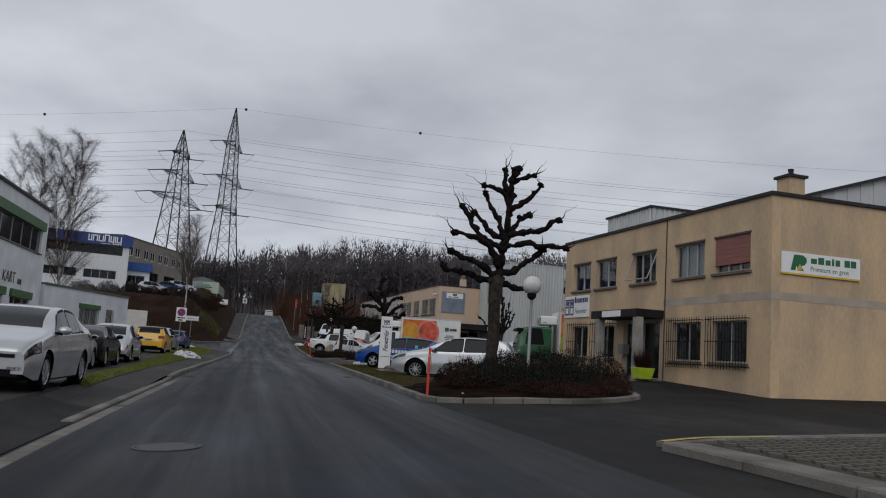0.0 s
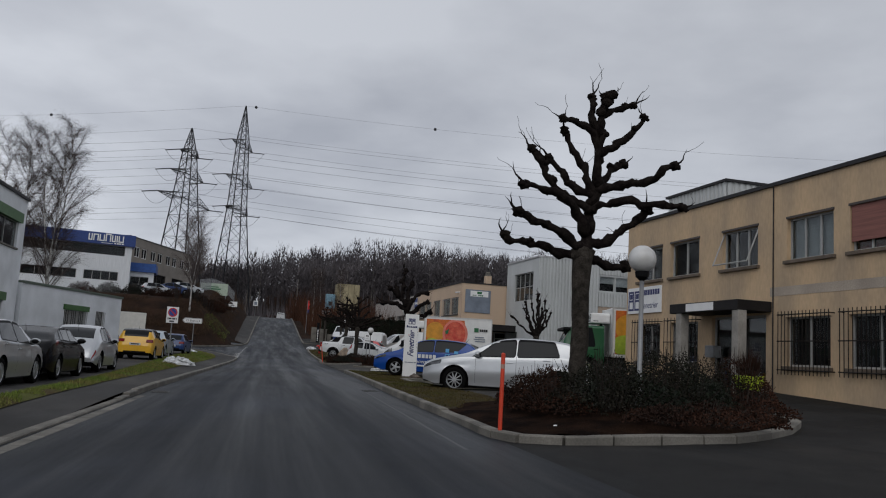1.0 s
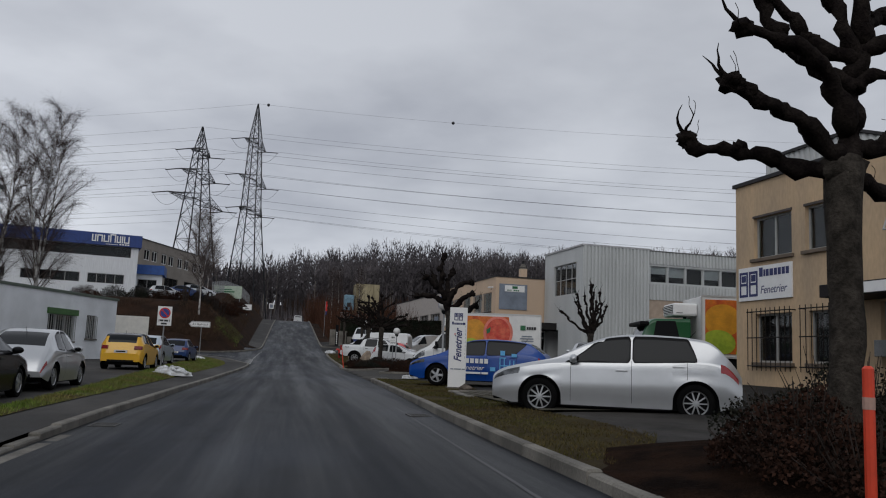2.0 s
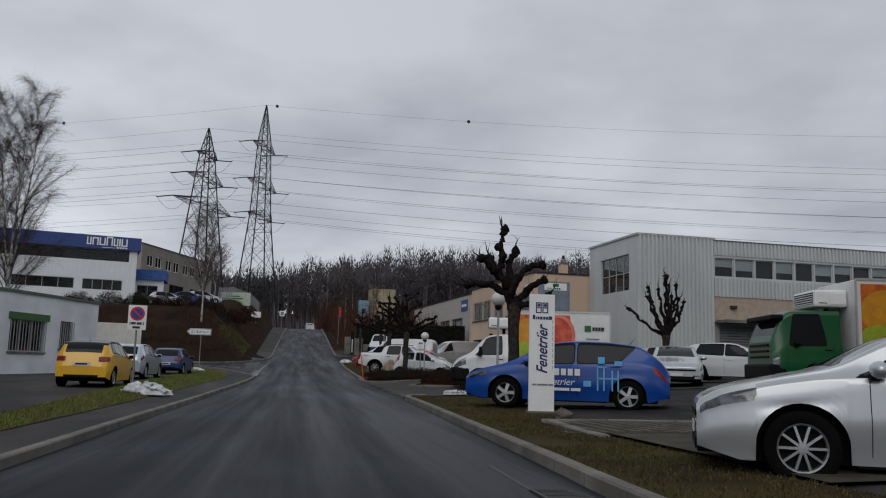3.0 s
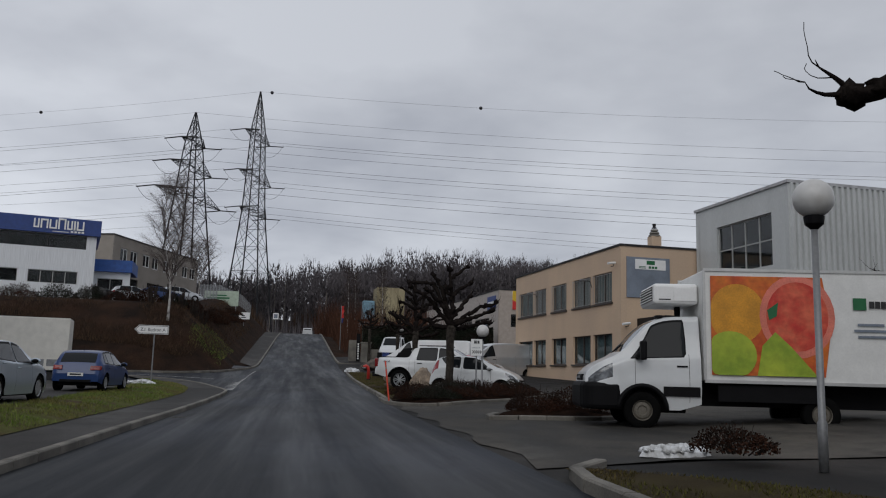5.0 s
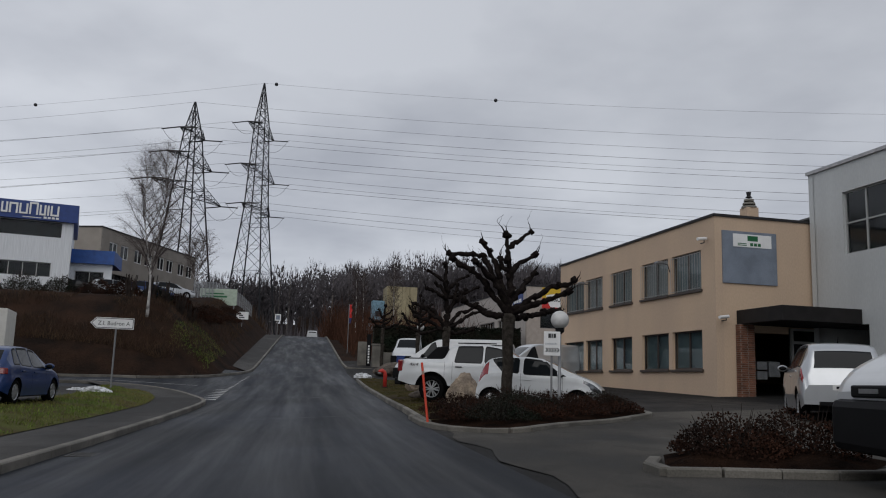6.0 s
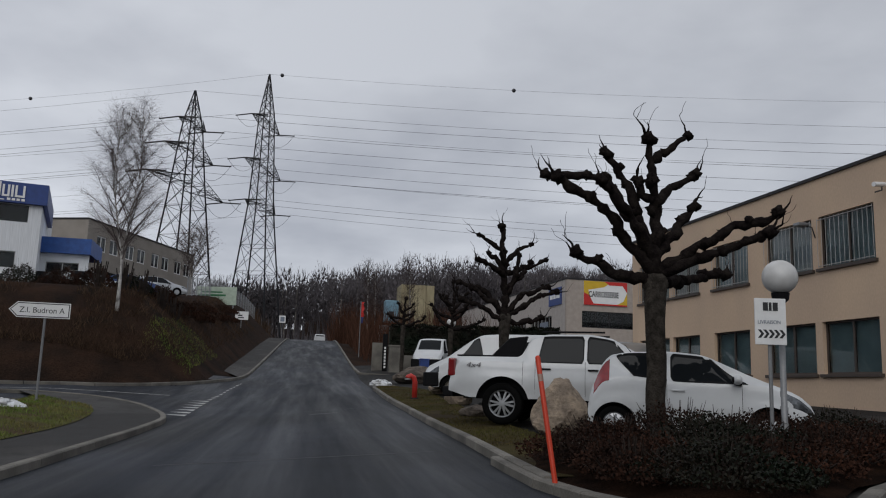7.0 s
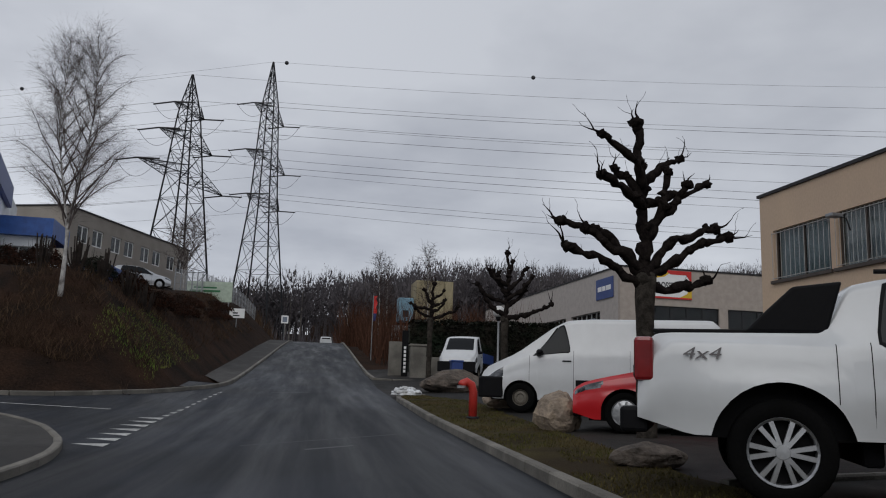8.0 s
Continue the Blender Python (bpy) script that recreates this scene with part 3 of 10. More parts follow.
def ochre_building():
    """The two-storey office in ochre render at the yard entrance."""
    m0 = pose(15.05, 23.5, 0, 0, 0, 90 + TURN_B)  # x runs along the facade, y goes out to the street
    b = thing("office_building", "two-storey ochre rendered office building with barred ground-floor windows", "building", m0 @ pose(0, 0, 0))
    # facade along local x (away from the camera), the street on the side of +y; mirrored so that the outer face looks at the street
    L, D, z0, z1 = 13.5, 16.0, 0.3, 6.62
    up = [(0.94, 2.69), (3.23, 4.92), (6.13, 7.78), (8.98, 10.63), (11.14, 12.69)]
    ups = [(a, c, 4.53, 5.64) for a, c in up]
    low = [(1.05, 2.75), (3.35, 4.95), (8.98, 10.55), (11.18, 12.65)]
    lows = [(a, c, 1.78, 3.05) for a, c in low]
    door = (5.76, 8.26, 1.05, 3.15)
    fm = pose(L, 0, 0, 0, 0, 180)  # wall space: outer face towards +y of the building

    def flip(h):
        return (L - h[1], L - h[0], h[2], h[3])
    holes = [flip(h) for h in ups + lows + [door]]
    part("wall", wall_mesh(L, z0, z1, holes), OCHRE, b, "", fm)
    part("wall", wall_mesh(D, z0, z1, [], 0.3, 0.3, 0.3), OCHRE, b, "", pose(0, 0, 0, 0, 0, 180 + 90) @ pose(0, 0, 0))
    part("wall", wall_mesh(D, z0, z1, [], 0.3, 0.3, 0.3), OCHRE, b, "", pose(L, -D, 0, 0, 0, 90))
    part("wall", wall_mesh(L, z0, z1, []), OCHRE, b, "", pose(0, -D, 0))
    part("roof", Mesh().box((0.3, -D + 0.3, z1 - 0.35), (L - 0.3, -0.3, z1 - 0.1)), GRAVELROOF, b)
    cp = Mesh()
    cp.box((-0.07, -0.34, z1), (L + 0.07, 0.07, z1 + 0.1)).box((-0.07, -D - 0.07, z1), (L + 0.07, -D + 0.34, z1 + 0.1))
    cp.box((-0.07, -D + 0.34, z1), (0.34, -0.34, z1 + 0.1)).box((L - 0.34, -D + 0.34, z1), (L + 0.07, -0.34, z1 + 0.1))
    part("coping", cp, DARKROOF, b, "dark metal roof edge")
    part("plinth_line", Mesh().box((-0.02, 0.0, z0), (L + 0.02, 0.02, 0.86)).box((-0.02, -D, z0), (-0.0, 0.02, 0.80)), mat("base_dirt", (0.10, 0.075, 0.055), 0.9, var=0.3, bump=0.3), b)
    band = mat("grey_joint_render", (0.44, 0.37, 0.30), 0.85, var=0.12, scale=0.8, bump=0.2)
    part("joint_band", Mesh().box((0, 0, 3.62), (5.6, 0.006, 3.86)).box((-0.006, -D, 3.62), (0, 0.006, 3.84)), band, b, "faded grey band between the storeys")
    fac = b
    # upper windows
    for i, h in enumerate(ups):
        f = flip(h)
        if i == 0:
            w = window(fac, fm, *f, panes=3, frame=WINFRAME, blind=REDBLIND, label="window with a rust-red roller shutter almost down")
            part("shutter", Mesh().box((f[0] + 0.02, 0.03, f[2] + 0.24), (f[1] - 0.02, 0.06, f[3])), REDBLIND, w)
        else:
            w = window(fac, fm, *f, panes=3 if i in (1, 2) else 2, frame=WINFRAME, blind=BLIND if i in (1,) else None)
        # dark bar over the window: the shadow line at its head, painted as colour
        part("lintel", Mesh().box((f[0] - 0.03, -0.02, f[3]), (f[1] + 0.03, 0.02, f[3] + 0.06)), BROWNFRAME, w)
        if i == 2:
            # sash tilted out at the foot
            q = Mesh()
            a, c = f[0] + 0.03, f[1] - 0.03
            for p1, p2 in (((a, 0.05, f[3] - 0.06), (a, -0.34, f[2] + 0.1)), ((c, 0.05, f[3] - 0.06), (c, -0.34, f[2] + 0.1)), ((a, -0.34, f[2] + 0.1), (c, -0.34, f[2] + 0.1))):
                q.tube([p1, p2], 0.022, 6)
            part("casement", q, WINFRAME, w)
    for i, h in enumerate(lows):
        f = flip(h)
        w = window(fac, fm, *f, panes=2, frame=WINFRAME)
        g = Mesh()
        n = 14 if i < 2 else 9
        for k in range(n + 1):
            u = f[0] - 0.12 + (f[1] - f[0] + 0.24) * k / n
            g.tube([(u, -0.16, f[2] - 0.22), (u, -0.16, f[3] + 0.14)], 0.012, 5)
        for zz in (f[2] - 0.1, (f[2] + f[3]) / 2, f[3] + 0.05):
            g.tube([(f[0] - 0.16, -0.16, zz), (f[1] + 0.16, -0.16, zz)], 0.016, 5)
        for u in (f[0] - 0.14, f[1] + 0.14):
            for zz in (f[2] - 0.1, f[3] + 0.05):
                g.tube([(u, -0.16, zz), (u, 0.02, zz)], 0.014, 5)
        part("window_grille", g, IRON, w, "black iron window bars")
    # entrance under a canopy on two posts
    f = flip(door)
    # the dark sheet behind the panes paints the shade of the entrance
    dr = part("door", Mesh().box((f[0], 0.2, f[2]), (f[1], 0.24, f[3])), ROOMSHADE, fac, "dark glazed entrance door", fm)
    fr = Mesh()
    for u in (f[0], (f[0] + f[1]) / 2 - 0.03, f[1] - 0.06):
        fr.box((u, 0.12, f[2]), (u + 0.06, 0.18, f[3]))
    fr.box((f[0], 0.12, f[3] - 0.07), (f[1], 0.18, f[3])).box((f[0], 0.12, f[2]), (f[1], 0.18, f[2] + 0.1))
    part("frame", fr, WINFRAME, dr)
    for k in range(2):
        a = f[0] + (f[1] - f[0]) * k / 2 + 0.07
        part("pane", Mesh().box((a, 0.14, f[2] + 0.1), (a + (f[1] - f[0]) / 2 - 0.14, 0.15, f[3] - 0.07)), PANE, dr)
    can = part("canopy", Mesh().box((5.52, 0.006, 3.2), (8.85, 1.08, 3.48)), CANOPY, b, "dark metal entrance canopy", bevel=0.015)
    part("fascia_panel", Mesh().box((6.6, 1.08, 3.23), (7.95, 1.095, 3.45)), WHITE, can)
    for u in (5.66, 8.4):
        part("post", Mesh().box((u - 0.14, 0.78, 0.5), (u + 0.14, 1.05, 3.2)), mat("concrete_post", (0.32, 0.30, 0.27), 0.85, var=0.12, bump=0.25), b, bevel=0.015)
    part("letter_box", Mesh().box((7.75, 0.02, 1.95), (8.15, 0.3, 2.3)), STEEL, b, bevel=0.01)
    part("doorstep", Mesh().box((5.3, 0.02, 0.6), (9.2, 1.5, 1.1)), CONCRETE, b)
    part("downpipe", Mesh().tube([(5.46, 0.02, 0.9), (5.46, 0.02, 6.6)], 0.018, 6), DARKROOF, b, "thin dark downpipe")
    # rooftop: chimney and a lantern box
    ch = part("chimney", Mesh().box((0.4, -1.45, z1), (0.95, -0.9, z1 + 0.72)), OCHRE, b, "rendered chimney with a dark pot")
    part("cap", Mesh().box((0.33, -1.52, z1 + 0.72), (1.02, -0.83, z1 + 0.8)), DARKROOF, ch)
    part("pot", Mesh().lathe([(0.0, z1 + 1.02), (0.09, z1 + 1.02), (0.07, z1 + 0.9), (0.13, z1 + 0.88), (0.12, z1 + 0.8)], 12, pose(0.67, -1.17, 0)), DARKROOF, ch)
    # firm signs: the one on the yard side, and the one by the entrance
    sg = thing("wall_sign", "white firm sign with green and yellow emblem on ochre wall", "sign", m0 @ pose(0, 0, 0, 0, 0, 90) @ pose(-2.95, -0.0, 0, 0, 0, 0))
    sg.matrix_basis = m0 @ Matrix(((0, 1, 0, -0.008), (-1, 0, 0, -0.3), (0, 0, 1, 4.42), (0, 0, 0, 1)))
    part("board", Mesh().box((0, -0.04, 0), (2.75, 0, 0.6)), WHITE, sg, bevel=0.006)
    part("yellow_strip", Mesh().box((0, -0.044, -0.05), (2.75, 0, -0.001)), YELLOWINK, sg)
    e = Mesh()
    e.prism([(0.30, 0), (0.42, 0.45), (0.72, 0.45), (0.84, 0.38), (0.86, 0.27), (0.78, 0.17), (0.66, 0.13), (0.76, 0), (0.56, 0), (0.5, 0.14), (0.46, 0)], 0, 0.004)
    part("emblem", e, GREENINK, sg, "", pose(0, -0.041, 0.08, 90, 0, 0))
    part("emblem_inset", Mesh().prism([(0.50, 0.02), (0.62, 0.2), (0.70, 0.02)], 0, 0.003), YELLOWINK, sg, "", pose(0, -0.046, 0.08, 90, 0, 0))
    bars_of(1.6, 0.2, [(0, 0, 0.13, 0.75), (0.16, 0, 0.13, 1), (0.32, 0, 0.11, 0.75), (0.46, 0, 0.05, 1), (0.54, 0, 0.1, 0.9), (0.74, 0, 0.12, 1), (0.88, 0, 0.12, 1)], GREENINK, sg, pose(1.0, -0.04, 0.32), label="green bars of lettering")
    words("Primeurs en gros", 0.2, GREENINK, sg, pose(0.98, -0.041, 0.1), width=0.98)
    s2 = thing("facade_sign", "white firm sign with a navy twin-window emblem", "sign")
    s2.matrix_basis = m0 @ fm @ pose(L - 13.32, -0.03, 3.42)
    part("board", Mesh().box((0, -0.02, 0), (2.22, 0.02, 0.9)), WHITE, s2)
    twin_emblem(s2, pose(0.05, -0.021, 0.1), 0.68)
    bars_of(1.2, 0.3, [(0, 0.2, 0.12, 0.8), (0.15, 0.2, 0.06, 0.6), (0.23, 0.2, 0.1, 0.6), (0.36, 0.2, 0.12, 0.6), (0.51, 0.2, 0.1, 0.6), (0.64, 0.2, 0.1, 0.6), (0.77, 0.2, 0.1, 0.6), (0.9, 0.2, 0.1, 0.6)], INK, s2, pose(0.92, -0.021, 0.55))
    words("Fenetrier", 0.3, INK, s2, pose(0.95, -0.021, 0.16), shear=0.25, width=0.95)
    # a taller ribbed block beyond the office, and a hall with a shallow gable behind it
    blk = thing("rear_block", "pale ribbed-metal block rising behind the ochre office", "building", m0 @ pose(18.4, -4.56, 0, 0, 0, 180))
    part("wall", rib_mesh(4.2, 0.6, 8.95, pitch=0.26, depth=0.05), GREYCLAD, blk)
    part("wall", rib_mesh(7.0, 0.6, 8.95, pitch=0.26, depth=0.05), GREYCLAD, blk, "", pose(4.2, 0, 0, 0, 0, 90))
    part("wall", Mesh().box((0.0, 0.05, 0.6), (0.2, 7.0, 8.95)).box((0.2, 6.8, 0.6), (4.15, 7.0, 8.95)), GREYCLAD, blk, "plain rear wall")
    part("roof", Mesh().box((-0.08, -0.12, 8.95), (4.32, 7.1, 9.05)), DARKROOF, blk)
    hall = thing("rear_hall", "grey ribbed-metal hall with a shallow gable behind the office", "building", pose(23.5, 40.2, 0))
    part("wall", rib_mesh(25, 0.6, 9.4, pitch=0.4), GREYCLAD, hall)
    gab = Mesh()
    for k in range(62):
        a = k * 0.4 + 0.1
        gab.box((a, -0.02 if k % 2 else -0.06, 9.4), (a + 0.4, 0.25, 9.4 + 0.314 * (12.5 - abs(a + 0.2 - 12.5))))
    part("gable", gab, GREYCLAD, hall)
    part("wall", Mesh().box((0.0, 0.3, 0.6), (0.25, 5.0, 9.3)).box((0.25, 4.75, 0.6), (24.75, 5.0, 9.3)).box((24.75, 0.3, 0.6), (25.0, 5.0, 9.3)), GREYCLAD, hall, "plain rear walls")
    part("gable", Mesh().add([(0, 4.9, 9.3), (25, 4.9, 9.3), (12.5, 4.9, 13.2)], [(0, 1, 2)]), GREYCLAD, hall)
    part("roof", Mesh().add([(-0.3, -0.3, 9.42), (12.5, -0.3, 13.42), (12.5, 5, 13.42), (-0.3, 5, 9.42), (25.3, -0.3, 9.42), (25.3, 5, 9.42), (-0.3, -0.3, 9.26), (12.5, -0.3, 13.26), (25.3, -0.3, 9.26)], [(0, 1, 2, 3), (1, 4, 5, 2), (6, 7, 1, 0), (7, 8, 4, 1)]), DARKROOF, hall)
    return m0


def twin_emblem(parent, m, h, material=None):
    """Two navy window-like shapes side by side."""
    ink = material or INK
    mb = Mesh()
    for k in range(2):
        x = k * h * 0.62
        for a, b in ((0.0, 0.1), (0.45, 0.55)):
            mb.box((x + a * h, -0.004, 0), (x + b * h, 0, h))
        for c, d in ((0.0, 0.1), (0.45, 0.55), (0.9, 1.0)):
            mb.box((x + 0.1 * h, -0.004, c * h), (x + 0.45 * h, 0, d * h))
        mb.box((x + 0.14 * h, -0.004, 0.6 * h), (x + 0.42 * h, 0, 0.86 * h))
    return part("emblem", mb, ink, parent, "", m)


M_OCHRE = ochre_building()


def peach_building():
    """The second office, peach render, with a porch under a dark canopy."""
    m0 = pose(17.1, 76.1, 0, 0, 0, 90 + TURN_B)
    b = thing("office_building", "two-storey peach rendered office building with blue-grey glazing", "building", m0)
    L, D, z0, z1 = 14.72, 4.9, 0.6, 7.82
    fm = pose(L, 0, 0, 0, 0, 180)

    def flip(h):
        return (L - h[1], L - h[0], h[2], h[3])
    us = [(0.93, 3.08), (3.37, 5.58), (6.5, 8.57), (9.5, 11.4), (11.65, 14.1)]
    ups = [(a, c, 5.26, 6.72) for a, c in us]
    lows = [(a, c, 2.36, 3.78) for a, c in us]
    part("wall", wall_mesh(L, z0, z1, [flip(h) for h in ups + lows]), PEACH, b, "", fm)
    part("wall", wall_mesh(D, z0, z1, [(1.2, 4.4, 1.35, 3.7)], 0.3, 0.3, 0.0), PEACH, b, "", pose(0, 0, 0, 0, 0, 270))
    part("wall", wall_mesh(14, z0, z1, [], 0.3, 0.3, 0.3), PEACH, b, "", pose(L, -14, 0, 0, 0, 90))
    part("wall", wall_mesh(L, z0, z1, []), PEACH, b, "", pose(0, -14, 0))
    part("roof", Mesh().box((0.3, -13.7, z1 - 0.35), (L - 0.3, -0.3, z1 - 0.1)), GRAVELROOF, b)
    cp = Mesh().box((-0.06, -0.34, z1), (L + 0.06, 0.06, z1 + 0.09)).box((-0.06, -14, z1), (0.34, -0.34, z1 + 0.09)).box((L - 0.34, -14, z1), (L + 0.06, -0.34, z1 + 0.09))
    part("coping", cp, DARKROOF, b, "thin dark roof edge")
    teal = mat("teal_blind", (0.22, 0.31, 0.325), 0.6, var=0.08, bump=0.05)
    for i, h in enumerate(ups):
        w = window(b, fm, *flip(h), panes=2, frame=BROWNFRAME, blind=BLIND if i in (1, 3) else teal, sill=BROWNFRAME)
        f = flip(h)
        g = Mesh()
        for k in range(13):
            u = f[0] + (f[1] - f[0]) * k / 12
            g.tube([(u, -0.05, f[2] + 0.02), (u, -0.05, f[3] - 0.05)], 0.008, 4)
        g.tube([(f[0], -0.05, f[2] + 0.06), (f[1], -0.05, f[2] + 0.06)], 0.012, 4)
        g.tube([(f[0], -0.05, f[3] - 0.1), (f[1], -0.05, f[3] - 0.1)], 0.012, 4)
        part("window_grille", g, WINFRAME, w)
    for h in lows:
        window(b, fm, *flip(h), panes=2, frame=BROWNFRAME, blind=teal, sill=BROWNFRAME)
    # porch on the yard side
    pm = pose(0, 0, 0, 0, 0, 270)
    can = part("canopy", Mesh().box((0.8, -2.6, 3.95), (10.6, -0.01, 4.45)), CANOPY, b, "dark flat porch canopy", pm, bevel=0.02)
    pil = part("brick_pillar", Mesh().box((0.75, -0.32, 1.0), (1.3, -0.02, 3.95)), MORTAR, b, "red brick porch pillar", pm)
    row = 0
    z = 1.02
    while z < 3.9:
        off = 0.06 if row % 2 else 0.0
        for k in range(2):
            a = 0.745 + k * 0.28 + off * 0.4
            part("brick", Mesh().box((a, -0.33, z), (a + 0.255, -0.31, z + 0.062)), BRICK, pil)
        part("brick", Mesh().box((0.74, -0.30, z), (0.755, -0.05, z + 0.062)), BRICK, pil)
        z += 0.075
        row += 1
    p2 = part("brick_pillar", Mesh().box((4.62, -2.5, 1.0), (5.12, -2.05, 3.95)), MORTAR, b, "red brick porch pillar", pm)
    z = 1.02
    while z < 3.9:
        for k in range(2):
            part("brick", Mesh().box((4.615 + k * 0.26, -2.515, z), (4.86 + k * 0.26, -2.495, z + 0.062)), BRICK, p2)
        part("brick", Mesh().box((4.605, -2.48, z), (4.625, -2.07, z + 0.062)), BRICK, p2)
        z += 0.075
    # dark backing sheet: shade behind the porch glazing put into its colour
    dr = part("door", Mesh().box((2.9, -0.06, 1.35), (6.1, -0.02, 3.9)), ROOMSHADE, b, "glazed porch door in a grey frame", pm)
    fr = Mesh()
    for u in (2.9, 3.95, 5.0, 6.03):
        fr.box((u, -0.16, 1.35), (u + 0.09, -0.08, 3.9))
    fr.box((2.9, -0.16, 3.82), (6.1, -0.08, 3.9)).box((2.9, -0.16, 3.35), (6.1, -0.08, 3.45)).box((2.9, -0.16, 1.35), (6.1, -0.08, 1.45))
    part("frame", fr, WINFRAME, dr)
    for k in range(3):
        part("pane", Mesh().box((2.98 + 1.05 * k, -0.13, 1.45), (3.95 + 1.05 * k, -0.12, 3.82)), PANE, dr)
    for k in range(3):
        part("letter_box", Mesh().box((1.5 + (0.48 if k == 2 else 0), -0.14, 2.05 + 0.34 * (k % 2) + (0.1 if k == 2 else 0)), (1.9 + (0.52 if k == 2 else 0), -0.01, 2.34 + 0.34 * (k % 2) + (0.35 if k == 2 else 0))), STEEL, b, "", pm, bevel=0.01)
    part("doorstep", Mesh().box((0.8, -2.3, 0.8), (4.3, -0.01, 1.36)), CONCRETE, b, "", pm)
    ch = part("chimney", Mesh().box((2.0, -3.2, z1), (2.5, -2.7, z1 + 0.95)), PEACH, b, "rendered chimney with a ribbed cowl")
    for k in range(3):
        part("cowl_ring", Mesh().lathe([(0, z1 + 1.05 + 0.14 * k), (0.28 - 0.05 * k, z1 + 1.03 + 0.14 * k), (0.3 - 0.05 * k, z1 + 0.95 + 0.14 * k), (0, z1 + 0.95 + 0.14 * k)], 12, pose(2.25, -2.95, 0)), CONCRETE, ch)
    part("pot", Mesh().lathe([(0, z1 + 1.62), (0.1, z1 + 1.6), (0.07, z1 + 1.45), (0.14, z1 + 1.38), (0, z1 + 1.36)], 12, pose(2.25, -2.95, 0)), DARKROOF, ch)
    # sign panel on the yard wall
    sg = thing("wall_sign", "blue-grey panel with a small white and green firm sign", "sign", m0 @ pm @ pose(0.28, -0.03, 0))
    part("panel", Mesh().box((0, -0.03, 5.42), (2.2, 0.03, 7.32)), SIGNGREY, sg)
    part("plate", Mesh().box((0.42, -0.05, 6.75), (1.98, -0.031, 7.22)), WHITE, sg)
    part("emblem", Mesh().box((1.0, -0.056, 6.98), (1.42, -0.05, 7.17)), GREENINK, sg)
    bars_of(1.2, 0.12, [(0, 0, 0.3, 0.25), (0, 0.5, 0.3, 0.25), (0.42, 0, 0.1, 0.9), (0.55, 0, 0.1, 0.9), (0.68, 0, 0.1, 0.9)], GREENINK, sg, pose(0.6, -0.05, 6.8))
    # floodlights on short arms between the upper windows
    for u in (3.22, 10.9):
        fl = thing("wall_lamp", "small grey floodlight on a wall arm", "lamp", m0 @ pose(u, 0, 6.5), "floodlights on the office")
        part("arm", Mesh().tube([(0, 0, -0.35), (0, 0.1, -0.05), (0, 0.42, 0)], 0.018, 6), DARKROOF, fl)
        part("head", Mesh().box((-0.13, 0.3, -0.05), (0.13, 0.62, 0.05)), STEEL, fl, "", bevel=0.025)
    # cameras at the corner
    for (x, y, z) in ((0.4, 0.28, 7.05), (-0.28, -0.12, 4.2)):
        c = thing("security_camera", "white security camera on a wall bracket", "camera", m0 @ pose(x, y, z, 0, 0, 90))
        part("body", Mesh().tube([(-0.2, -0.02, 0), (0.22, 0.1, -0.06)], 0.06, 10), WHITE, c)
        part("bracket", Mesh().tube([(-0.1, 0, -0.02), (-0.1, 0.0, -0.16), (-0.1, -0.24, -0.16)] if x > 0 else [(-0.1, 0, -0.02), (-0.1, 0, -0.14), (-0.1, -0.3, -0.14)], 0.02, 6), DARKROOF, c)
    return m0


peach_building()


